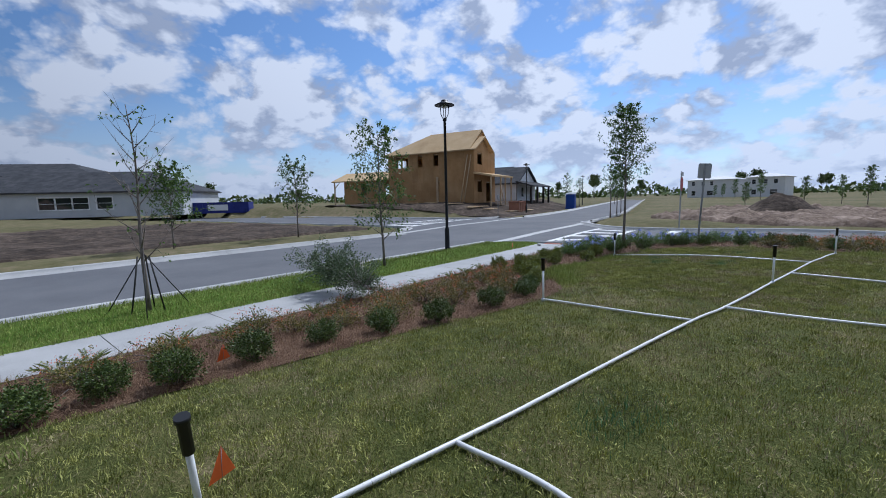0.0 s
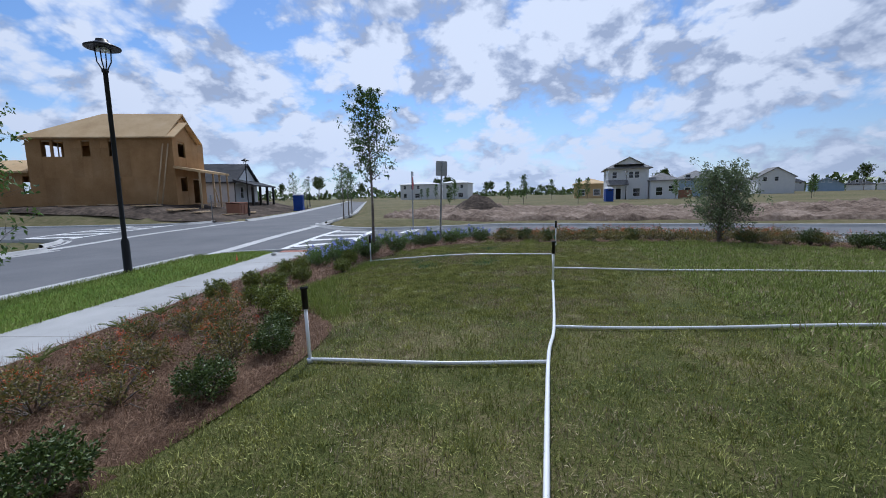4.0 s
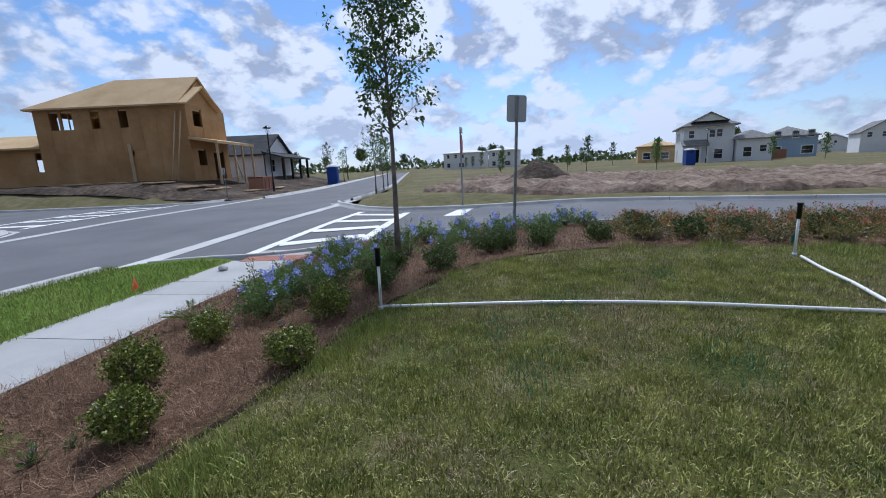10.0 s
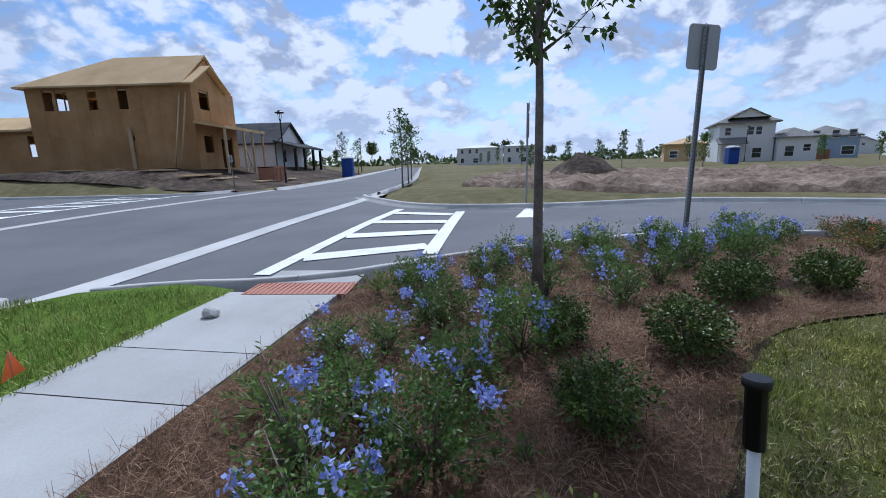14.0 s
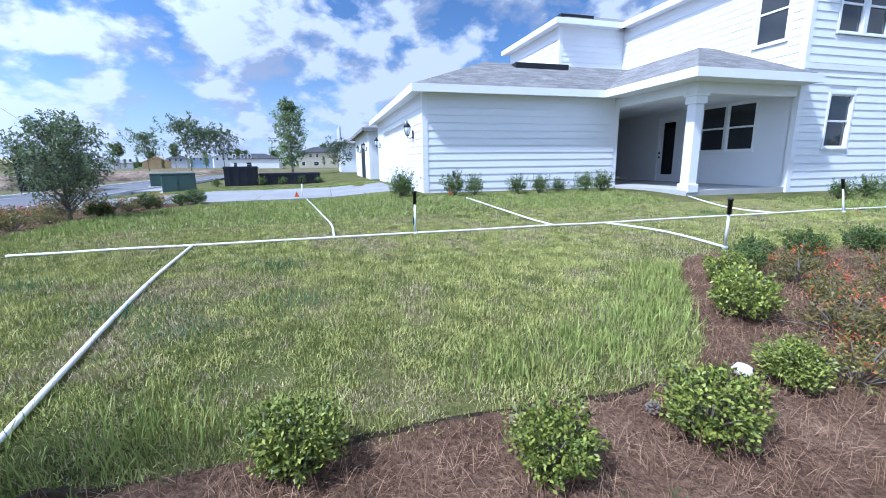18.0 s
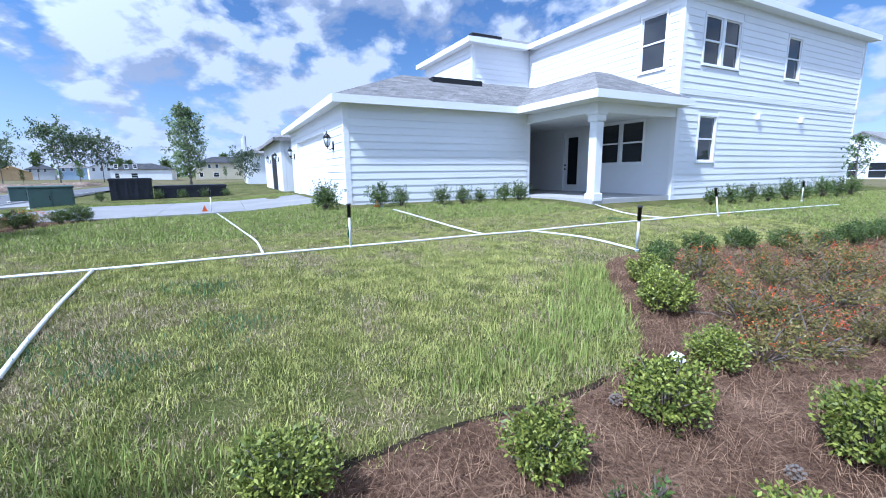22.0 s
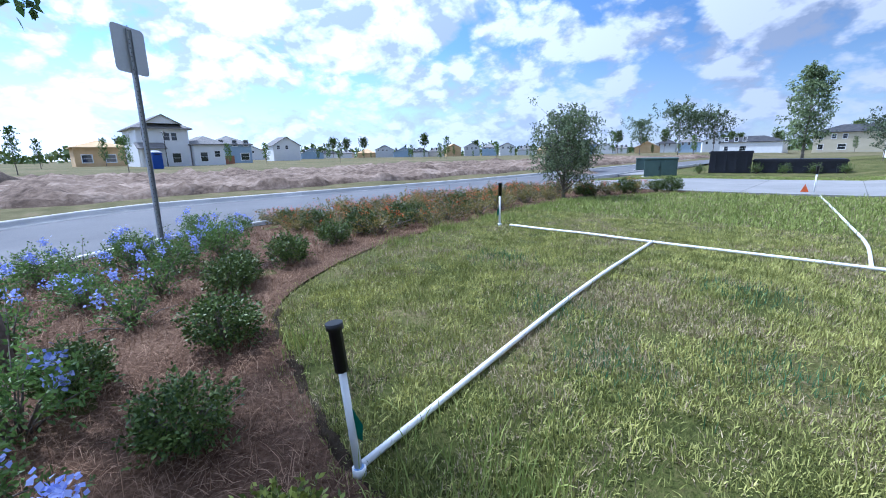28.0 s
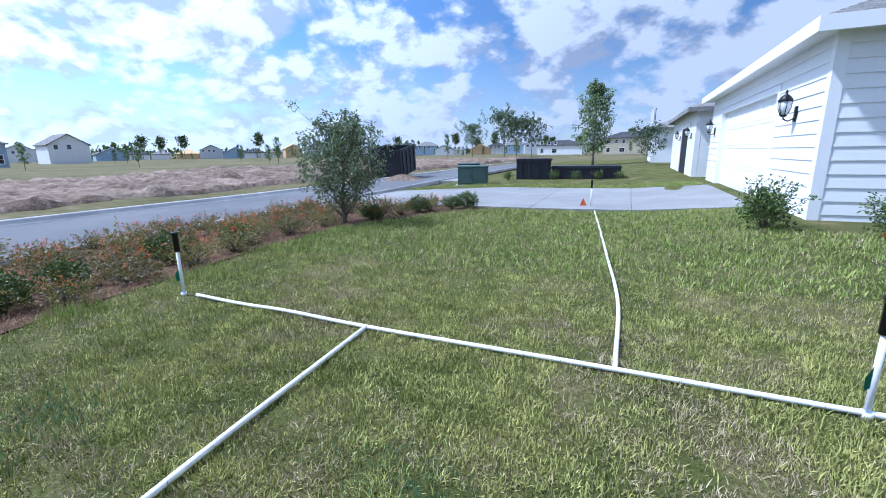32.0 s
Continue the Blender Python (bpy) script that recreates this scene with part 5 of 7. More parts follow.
for u in (0.0, 1.1, 2.2, 3.2):
    part("porch_post", boxes((u - 0.11, u + 0.11, -2.0, -1.78, 0.0, 2.85)), M_TRIM, villa)
part("porch_door", boxes((1.4, 2.4, -0.03, -0.004, 0.1, 2.3)), M_DARK, villa, "dark porch door")
plain_house("villa_wing", at(87.6, -15.75, 0.1, -92), 4.6, 9, 3.7, M_SIDING, M_SHINGLE, "low white wing with a hip roof beside a villa", 0.5, "hip", [("f", 0.9, 2.0, 0.9, 2.4), ("f", 3.0, 3.9, 1.6, 2.6)])
plain_house("white_townhouse", at(150, 56, 0.1, -90), 13.5, 10, 5.8, M_STUCCO, M_STUCCO, "far white two-storey townhouse with a pale roof", 0.2, "hip", WF)
plain_house("white_townhouse", at(150, 39.8, 0.1, -90), 9, 10, 6.0, M_STUCCO, M_STUCCO, "far white two-storey townhouse with a pale roof", 0.25, "hip", WF)
plain_house("blue_house", at(112, -26.8, 0.1, -95), 8, 9, 4.4, M_BLUEWALL, M_SHINGLE, "pale blue two-storey house across the field", 0.45, "hip", WF)
plain_house("blue_house", at(150, -58, 0.1, -98), 9, 9, 5.2, M_STUCCO, M_SHINGLE, "small white gabled house across the field", 0.6, "gable_front", WF[:2])
plain_house("framed_house", at(112, -3.5, 0.1, -92), 8, 9, 3.8, M_ROOFDECK, M_ROOFDECK, "half-built house of pale boards across the field", 0.3, "hip", [("f", 1, 2.5, 1, 2.4), ("f", 4.5, 6, 1, 2.4)])
random.seed(11)
for i in range(26):
    a = radians(-21 - i * 2.35)
    r = 245 + random.uniform(-15, 45)
    x, y = 11 + r * math.cos(a), 6 + r * math.sin(a)
    k = i % 5
    mat, rf = ((M_STUCCO, M_SHINGLE), (M_ROOFDECK, M_ROOFDECK), (M_GREYWALL, M_DARKROOF), (M_BLUEWALL, M_SHINGLE), (M_STUCCO, M_DARKROOF))[k]
    plain_house("distant_house", at(x, y, 0.05, math.degrees(a) - 90 + random.uniform(-12, 12)), random.uniform(8, 13), 9, random.choice((3.2, 5.0, 5.4)), mat, rf, ("distant pale house among young trees", "distant half-built timber house", "distant grey house with a dark roof", "distant blue house among young trees", "distant white house with a dark roof")[k], 0.5, random.choice(("hip", "gable_front")), WF[:3] if k != 1 else [])
plain_house("apartment_building", at(20, -165, 0.1, 182), 20, 12, 5.9, M_TAN, M_DARKROOF, "tan two-storey apartment building with a dark roof", 0.35, "hip", WF)
plain_house("apartment_building", at(44, -165, 0.1, 178), 17, 12, 3.8, M_STUCCO, M_DARKROOF, "low white building with a dark roof in the distance", 0.3, "hip", WF)
# neighbour on the same side, its garage door standing open
nb = plain_house("neighbour_house", at(8.35, -27.5, 0.35, 90), 10.3, 12, 3.1, M_SIDING, M_SHINGLE, "neighbouring white house with an open dark garage", 0.42, "hip", [])
fN = Face((0, 0), (10.3, 0))
# near-black plate on the closed wall, coloured as the shade inside the garage
part("garage_opening", fN.box(bmesh.new(), 5.4, 8.2, 0.0, 2.4, 0.005, 0.02), M_DARK, nb, "dark plate painted as the shade inside an open garage doorway")
bm = bmesh.new()
for a in ((5.2, 5.4, 0, 2.6), (8.2, 8.4, 0, 2.6), (5.4, 8.2, 2.4, 2.6)):
    fN.box(bm, *a, 0.0, 0.05)
part("door_trim", bm, M_TRIM, nb)
coach_lamp(nb, fN, 9.2, 2.0); coach_lamp(nb, fN, 4.6, 2.0)
plain_house("neighbour_house", at(9.0, -50, 0.3, 90), 10, 12, 3.4, M_SIDING, M_SHINGLE, "second white house along the row", 0.4, "hip", WF)
lh2 = plain_house("gabled_house", at(-64, -23.5, -0.1, 90), 12, 14, 3.1, M_STUCCO, M_SHINGLE, "white single-storey house with a wide grey gable", 0.5, "gable_front", [("f", 2.0, 3.4, 0.2, 2.2), ("f", 4.4, 5.8, 0.2, 2.2), ("f", 7.0, 8.8, 0.2, 2.2), ("f", 10.0, 11.2, 0.8, 2.2)])
plain_house("gabled_house", at(-72, -13.5, -0.1, 90), 8, 12, 5.8, M_STUCCO, M_SHINGLE, "white two-storey house with a grey hip roof", 0.35, "hip", [("f", 5.5, 6.3, 3.8, 5.0)])
plain_house("blue_house", at(-98, -9, -0.1, 90), 9, 10, 5.2, M_BLUEWALL, M_DARKROOF, "pale blue house behind the gabled one", 0.4, "hip", [])

# bare ground
def dirt_patch(name, A, B, across, lift, rough, mat, label, seed):
    f = lambda x, y: far_height(x, y) + lift + rough * (max(0, noise.noise(Vector((x * 0.35, y * 0.8, seed)))) + 0.5 * noise.noise(Vector((x * 0.9, y * 1.6, seed + 4))) + 0.5 * abs(noise.noise(Vector((x * 2.1, y * 1.5, seed + 8)))))
    return tagged(strip(name, A, B, across, f, mat, skirt=0.5), label, "bare ground", kind="structure")


ys = np.linspace(-75, 13, 280)
dirt_patch("dirt_field", [(27.6 + 0.25 * math.sin(y * 0.9) + (2.5 * smooth(y, 6, 13)), y) for y in ys], [(46 + 3 * math.sin(y * 0.17), y + 1.5) for y in ys], 52, 0.14, 0.42, M_DIRT, "churned bare sandy ground beyond the side street", 2)
xs = np.linspace(-50, 14.5, 80)
dirt_patch("dirt_field", [(x, bend(x) + FAR_KERB + 2.4) for x in xs], [(x - 4, bend(x) + FAR_KERB + 22) for x in xs], 26, 0.06, 0.22, M_DARKDIRT, "bare brown ground of the lot across the street", 9)
xs = np.linspace(29.5, 66, 60)
dirt_patch("building_site", [(x, bend(x) + FAR_KERB + 0.4) for x in xs], [(x - 7, bend(x) + FAR_KERB + 26) for x in xs], 26, 0.05, 0.16, M_DARKDIRT, "trodden dark soil of the building site", 15)


def mound(x, y, z, rx, ry, h, mat, label, seed):
    V, F = [], []
    n, m = 22, 10
    for i in range(m + 1):
        t = i / m
        for k in range(n):
            a = 2 * math.pi * k / n
            w = 1 + 0.22 * noise.noise(Vector((math.cos(a) * 1.5, math.sin(a) * 1.5, seed)))
            px, py = rx * t * w * math.cos(a), ry * t * w * math.sin(a)
            pz = h * (1 - t ** 1.3) + 0.28 * h * noise.noise(Vector((px * 1.3, py * 1.3, seed))) * (1 - t * 0.8) - 0.15 * t
            V.append((px, py, pz))
    for i in range(m):
        for k in range(n):
            F.append((i * n + k, (i + 1) * n + k, (i + 1) * n + (k + 1) % n, i * n + (k + 1) % n))
    ob = np_part("soil_mound", V, F, mat, smooth=False)
    ob.location = (x, y, z)
    return tagged(ob, label, "soil heap")


mound(41, 8.3, 0.25, 3.6, 2.8, 1.5, M_DARKDIRT, "heap of dark soil with weeds on the bare field", 3)
mound(24.5, -20.5, -0.1, 2.6, 2.0, 0.5, M_DIRT, "low heap of sandy soil by the street", 5)
mound(-16, 66, 0.3, 6.5, 4.5, 2.6, M_DIRT, "tall heap of pale brown soil near the grey house", 6)
for x, y, r in ((33, 2.4, 1.2), (36, -4.5, 1.5), (31.5, -9, 1.0), (38, -14, 1.6), (31, 6.8, 0.9), (35, -22, 1.4)):
    mound(x, y, 0.2, r * 1.6, r, 0.35 * r, M_DIRT, "clod heap on the churned ground", x)
# loose timber on the site
random.seed(5)
for x, y, L, a in ((31.2, 31.8, 3.4, 0.4), (31.6, 32.1, 2.8, -0.5), (33.0, 31.2, 3.6, 0.5), (36.3, 30.9, 3.2, 0.3), (29.4, 37, 3, 1.2), (30.2, 33.8, 2.5, 0.2), (40.6, 32.2, 2.4, 0.5), (27.6, 38.5, 2.2, 1.6)):
    e = thing("timber_pile", at(x, y, far_height(x, y) + 0.12, math.degrees(a)), "loose pale boards lying on the soil", "timber", "timber piles")
    for k in range(4):
        part("board", boxes((-L / 2 + random.uniform(-0.3, 0.3), L / 2, -0.3 + k * 0.16, -0.17 + k * 0.16, 0.04 * (k % 2), 0.05 + 0.04 * (k % 2))), M_LUMBER, e)


def portable_toilet(x, y, z, turn):
    e = thing("portable_toilet", at(x, y, z, turn), "blue plastic portable toilet with a paler roof", "portable toilet", "portable toilets")
    part("body", boxes((-0.55, 0.55, -0.6, 0.6, 0.1, 2.05), bevel=0.03), M_BLUE, e)
    part("base", boxes((-0.6, 0.6, -0.65, 0.65, 0, 0.12), bevel=0.02), M_BLUE, e)
    part("roof", lathe_bm([(0.85, 2.04), (0.83, 2.1), (0.45, 2.26), (0.2, 2.3)], 4), M_GREYWALL, e)
    part("door", boxes((-0.4, 0.4, -0.635, -0.6, 0.2, 1.95), bevel=0.01), M_BLUE, e)
    part("vent", boxes((-0.3, 0.3, -0.645, -0.636, 1.75, 1.88)), M_BLACK, e)
    return e


portable_toilet(53.2, 34.9, 0.1, 20)
portable_toilet(71, -6.6, 0.2, -80)


def container(name, x, y, z, turn, L, W, H, mat, label, cat, tilt=0.0, ribs=7, lid=True):
    e = thing(name, at(x, y, z, turn) @ Matrix.Rotation(tilt, 4, "Y"), label, cat)
    bm = bmesh.new()
    t = 0.06
    for a in ((-L / 2, L / 2, -W / 2, W / 2, 0.08, 0.14), (-L / 2, L / 2, -W / 2, -W / 2 + t, 0.14, H), (-L / 2, L / 2, W / 2 - t, W / 2, 0.14, H), (-L / 2, -L / 2 + t, -W / 2 + t, W / 2 - t, 0.14, H), (L / 2 - t, L / 2, -W / 2 + t, W / 2 - t, 0.14, H)):
        box(bm, *a)
    part("body", bm, mat, e)
    for k in range(ribs):
        u = -L / 2 + (k + 0.5) * L / ribs
        part("rib", boxes((u - 0.05, u + 0.05, -W / 2 - 0.05, -W / 2 - 0.002, 0.14, H - 0.08)), mat, e)
        part("rib", boxes((u - 0.05, u + 0.05, W / 2 + 0.002, W / 2 + 0.05, 0.14, H - 0.08)), mat, e)
    part("rim", boxes((-L / 2 - 0.04, L / 2 + 0.04, -W / 2 - 0.06, -W / 2 + 0.02, H, H + 0.08), (-L / 2 - 0.04, L / 2 + 0.04, W / 2 - 0.02, W / 2 + 0.06, H, H + 0.08)), mat, e)
    if lid:
        part("lid", boxes((-L / 2, L / 2, -W / 2, W / 2, H + 0.081, H + 0.12), bevel=0.01), mat, e)
    return e


def utility_box(x, y, z, turn, L, W, H, mat, label):
    e = thing("utility_cabinet", at(x, y, z, turn), label, "utility box", "utility cabinets")
    part("plinth", boxes((-L / 2 - 0.12, L / 2 + 0.12, -W / 2 - 0.12, W / 2 + 0.12, -0.15, 0.08), bevel=0.01), M_CONC, e)
    part("body", boxes((-L / 2, L / 2, -W / 2, W / 2, 0.08, H - 0.1), bevel=0.02), mat, e)
    part("lid", boxes((-L / 2 - 0.03, L / 2 + 0.03, -W / 2 - 0.03, W / 2 + 0.03, H - 0.099, H), bevel=0.03), mat, e)
    part("door", boxes((-L / 2 + 0.06, -0.02, W / 2 + 0.002, W / 2 + 0.02, 0.16, H - 0.16), bevel=0.005), mat, e)
    part("door", boxes((0.02, L / 2 - 0.06, W / 2 + 0.002, W / 2 + 0.02, 0.16, H - 0.16), bevel=0.005), mat, e)
    part("handle", boxes((0.04, 0.07, W / 2 + 0.021, W / 2 + 0.05, H / 2 - 0.08, H / 2 + 0.08)), M_BLACK, e)
    return e


utility_box(17.5, -14.6, 0.2, 15, 1.35, 1.0, 0.95, M_GREENBOX, "dark green metal transformer cabinet on a pad")
utility_box(21.3, -24.5, 0.1, 20, 1.5, 1.0, 0.9, M_GREENBOX, "smaller green metal utility cabinet by the street")
container("dumpster", 15.4, -18.2, 0.22, 8, 1.7, 1.3, 1.05, M_NAVY, "black steel waste container with a closed lid", "dumpster", ribs=4)
container("dumpster", 12.9, -19.0, 0.22, 5, 3.3, 1.5, 0.65, M_NAVY, "long low black waste container", "dumpster", ribs=6)
container("dumpster", 26.4, -22.8, 0.25, 100, 3.4, 2.2, 1.9, M_NAVY, "dark blue steel skip tipped on the soil", "dumpster", tilt=radians(7), lid=False, ribs=4)
container("dumpster", 14.0, 65.5, 0.55, -30, 8, 2.4, 1.5, M_BLUESTEEL, "long bright blue steel skip beside the grey house", "dumpster", lid=False, ribs=10)
part("placard", boxes((-1.3, 1.3, -1.29, -1.26, 0.45, 1.25)), M_STUCCO, bpy.data.objects["dumpster.003"], "white panel with faded writing")
container("crate", 38.3, 32.0, 0.2, 24, 3.0, 1.2, 1.15, M_RED, "brown board bin at the kerb", "bin", ribs=3)
container("crate", 96, -22.5, 0.2, -92, 4.5, 1.6, 1.6, M_RED, "rusty brown skip across the field", "bin", ribs=5)
street_lamp(37.9, 30.4, 0.1)
street_lamp(72, 45, 0.1)
street_lamp(84, -11, 0.2, 5.2)
near_sign = sign(17.47, 5.53, 0.13, 2.9, 0.42, 0.54, radians(-62))
near_sign.matrix_world = Matrix.Translation((17.47, 5.53, 0.13)) @ Matrix.Rotation(radians(4.2), 4, Vector((0.3, 1, 0)).normalized()) @ Matrix.Rotation(radians(-62), 4, "Z")
stop = thing("stop_sign", at(24.4, 8.9, 0.15, 0) @ Matrix.Rotation(radians(12), 4, "Z"), "red stop sign seen nearly edge-on, on a thin post", "stop sign")
part("post", boxes((-0.03, 0.03, -0.03, 0.03, -0.2, 2.95)), M_GALV, stop)
bm = bmesh.new()
r = bmesh.ops.create_cone(bm, cap_ends=True, segments=8, radius1=0.38, radius2=0.38, depth=0.012)
bmesh.ops.transform(bm, matrix=Matrix.Translation((0, -0.04, 2.3)) @ Matrix.Rotation(radians(90), 4, "X") @ Matrix.Rotation(radians(22.5), 4, "Z"), verts=bm.verts)
part("plate", bm, plain("sign_red", (0.42, 0.03, 0.03), 0.5), stop)
part("name_plate", boxes((-0.35, 0.35, -0.05, -0.03, 2.72, 2.92)), M_SIGNBACK, stop)
sign(30.6, 27.9, 0.1, 2.1, 0.3, 0.45, radians(10), "small road sign on a post before the building site")
for x, y in ((-21.5, 7.7),):
    sign(x, y, 0.05, 2.6, 0.76, 0.76, radians(85), "back of a pale octagonal road sign on a post")
# marker flags
for x, y in ((0.94, 2.17), (7.68, -3.05), (11.85, -6.9), (12.55, 10.15), (1.5, 4.9)):
    e = thing("marker_flag", Matrix.Translation((x, y, (height(x, y) if y < 8 else 0.04))), "small orange utility marker flag in the grass", "marker flag", "marker flags")
    part("wire", tube_bm([(0, 0, -0.03), (0.01, 0, 0.23)], 0.002, 4), M_GALV, e)
    part("flag", slab_bm([[(0.01, 0.0, 0.24), (0.085, 0.04, 0.05), (-0.075, -0.03, 0.04)]], 0.003), M_ORANGE, e)


# ---- plants ----
def leaf_quads(P, D, L, W, rng, droop=0.15):
    """Leaves as pointed plates: from P along D, of length L and width W (arrays or numbers)."""
    n = len(P)
    D = D / np.maximum(1e-6, np.linalg.norm(D, axis=1, keepdims=True))
    S = np.cross(D, rng.normal(size=(n, 3)))
    S /= np.maximum(1e-6, np.linalg.norm(S, axis=1, keepdims=True))
    L = np.broadcast_to(np.asarray(L, float).reshape(-1, 1), (n, 1))
    W = np.broadcast_to(np.asarray(W, float).reshape(-1, 1), (n, 1))
    mid = P + D * L * 0.5
    tip = P + D * L - np.array([[0, 0, 1.0]]) * L * droop
    V = np.stack([P, mid + S * W / 2, tip, mid - S * W / 2], 1).reshape(-1, 3)
    F = np.arange(4 * n).reshape(n, 4)
    return V, F


def merge(*pairs):
    Vs, Fs, o = [], [], 0
    for V, F in pairs:
        Vs.append(V); Fs.append(F + o); o += len(V)
    return np.concatenate(Vs), np.concatenate(Fs)


def unit(rng, n, low=-0.2):
    v = rng.normal(size=(n * 3, 3))
    v /= np.linalg.norm(v, axis=1, keepdims=True)
    return v[v[:, 2] > low][:n]


def branch_bm(tips, base, r0, r1, bm=None, sides=5, sag=0.1, rng=None):
    bm = bm or bmesh.new()
    for t in tips:
        b, t = Vector(base), Vector(t)
        mid = b.lerp(t, 0.5) + Vector((0, 0, sag * (t - b).length))
        tube_bm([b, mid, t], [r0, (r0 + r1) / 2, r1], sides, bm)
    return bm


def shrub(name, seed, label, cat, group, mat, r=0.3, h=0.5, shoots=80, per=16, leaf=(0.035, 0.018), flowers=0, fmat=None, loose=0.0, hang=False, young=None):
    """A shrub at the origin: stems, leafy shoots, and flower heads where it has them."""
    rng = np.random.default_rng(seed)
    e = thing(name, Matrix(), label, cat, group)
    d = unit(rng, shoots, -0.6)
    m = len(d)
    lump = np.array([[1 + 0.34 * noise.noise(Vector(v) * 1.9 + Vector((seed * 3.7, 0, 0)))] for v in d])
    rad = rng.uniform(0.5, 1.0, (m, 1)) ** 0.6 * lump * (1 + loose * rng.normal(size=(m, 1)))
    tips = d * rad * np.array([[r, r, h * 0.5]]) + np.array([[0, 0, h * 0.46]])
    tips[:, 2] = np.maximum(tips[:, 2], 0.035)
    stem = branch_bm([tuple(p) for p in tips[:: max(1, shoots // 22)]], (0, 0, -0.03), 0.007, 0.002, None, 4)
    tagged(part("woody_base", stem, M_BARK, e), kind="stuff")
    # each shoot carries its leaves in a spiral round its end
    ax = d * 0.7 + np.array([[0, 0, 0.6]]) + rng.normal(size=(m, 3)) * 0.3
    ax /= np.linalg.norm(ax, axis=1, keepdims=True)
    sx = np.cross(ax, rng.normal(size=(m, 3)))
    sx /= np.linalg.norm(sx, axis=1, keepdims=True)
    sy = np.cross(ax, sx)
    k = np.arange(per)
    turn, back = k * 2.4, (k / per) ** 1.2 * leaf[0] * 3.0
    A, X, Y = (np.repeat(q, per, 0) for q in (ax, sx, sy))
    tc, ts = np.tile(np.cos(turn), m)[:, None], np.tile(np.sin(turn), m)[:, None]
    open_up = np.tile(0.45 + 0.75 * k / per, m)[:, None]
    P = np.repeat(tips, per, 0) - A * np.tile(back, m)[:, None] + rng.normal(size=(m * per, 3)) * 0.006 * (1 + 4 * loose)
    D = A * (1.1 - 0.6 * open_up) + (X * tc + Y * ts) * open_up + rng.normal(size=(m * per, 3)) * 0.2
    V, F = leaf_quads(P, D, rng.uniform(0.7, 1.2, m * per) * leaf[0], leaf[1], rng, 0.1)
    np_part("foliage", V, F, mat, e)
    if flowers:
        o = unit(rng, flowers, 0.0)
        c = o * np.array([[r * 0.98, r * 0.98, h * 0.52]]) * rng.uniform(0.8, 1.02, (len(o), 1)) + np.array([[0, 0, h * 0.6]])
        k = 38 if not hang else 12
        P = np.repeat(c, k, 0) + rng.normal(size=(len(c) * k, 3)) * (0.024 if not hang else 0.022)
        V, F = leaf_quads(P, rng.normal(size=P.shape) + np.array([[0, 0, 0.5]]), 0.027 if not hang else 0.026, 0.022 if not hang else 0.005, rng)
        np_part("blossom", V, F, fmat, e)
    e.location = (0, 0, -60)
    return e


def place(ob, x, y, s=1.0, turn=0.0, z=None):
    c = copy_thing(ob, Matrix.Translation((x, y, (height(x, y) + 0.012) if z is None else z)) @ Matrix.Rotation(turn, 4, "Z"))
    c.scale = (s, s, s * random.uniform(0.92, 1.08))
    return c


def scatter(variants, spots, smin=0.9, smax=1.15):
    """The first use of a variant is itself, each further one a copy."""
    for i, (x, y, *k) in enumerate(spots):
        v = variants[i % len(variants)]
        s = random.uniform(smin, smax) * (k[0] if k else 1)
        if v.location.z < -50:
            v.location = (x, y, height(x, y) + 0.012)
            v.rotation_euler = (0, 0, random.uniform(0, 6.28))
            v.scale = (s, s, s)
        else:
            place(v, x, y, s, random.uniform(0, 6.28))


random.seed(21)
box_v = [shrub("boxwood_shrub", 30 + i, "compact bright green boxwood shrub in pine straw", "shrub", "boxwood shrubs", M_L_BOX, 0.21, 0.37, 280, 12, (0.03, 0.015), loose=0.08) for i in range(3)]
scatter(box_v, [(10.06, 6.45), (9.2, 6.45), (9.62, 7.27), (8.56, 7.1), (11.14, 6.12), (12.2, 6.5), (8.34, 6.22, 0.95), (7.74, 5.4), (7.2, 4.8, 0.95), (10.58, 7.16), (11.42, 7.35, 0.9)])
dark_v = [shrub("dark_green_shrub", 40 + i, "dense dark green shrub in the mulched bed", "shrub", "dark shrubs", M_L_DARK, 0.25, 0.4, 260, 12, (0.034, 0.016), loose=0.12) for i in range(3)]
scatter(dark_v, [(13.22, 6.46), (14.15, 5.95), (15.25, 5.5), (15.65, 4.7), (16.15, 3.8), (16.5, 3.1), (16.4, 2.4), (16.7, 1.7), (15.5, 5.3, 0.9), (14.25, 6.75, 0.9), (17.9, 3.1), (18.9, 3.1), (16.9, 0.4), (16.9, -0.8), (15.5, -4.9), (14.9, -5.6), (14.6, -5.9), (16.0, -3.6)])
scatter(dark_v, [(-0.18, 4.5, 1.15), (0.42, 4.72, 1.05), (0.98, 4.5, 1.05), (1.78, 4.62, 1.05), (2.62, 4.62, 1.05), (3.37, 4.4, 1.05), (4.15, 4.15, 1.05), (5.25, 4.17, 1.05), (6.12, 4.2, 1.05), (6.6, 4.5), (-1.0, 4.8, 1.1), (-1.9, 4.9, 1.1), (-3.2, 5.0), (-4.6, 5.0)], 0.72, 0.9)
blue_v = [shrub("plumbago_bush", 50 + i, "loose green plumbago bush with sky-blue flower heads", "flowering shrub", "plumbago bushes", M_L_PALE, 0.28, 0.42, 180, 11, (0.036, 0.015), 6, M_FL_BLUE, loose=0.2) for i in range(3)]
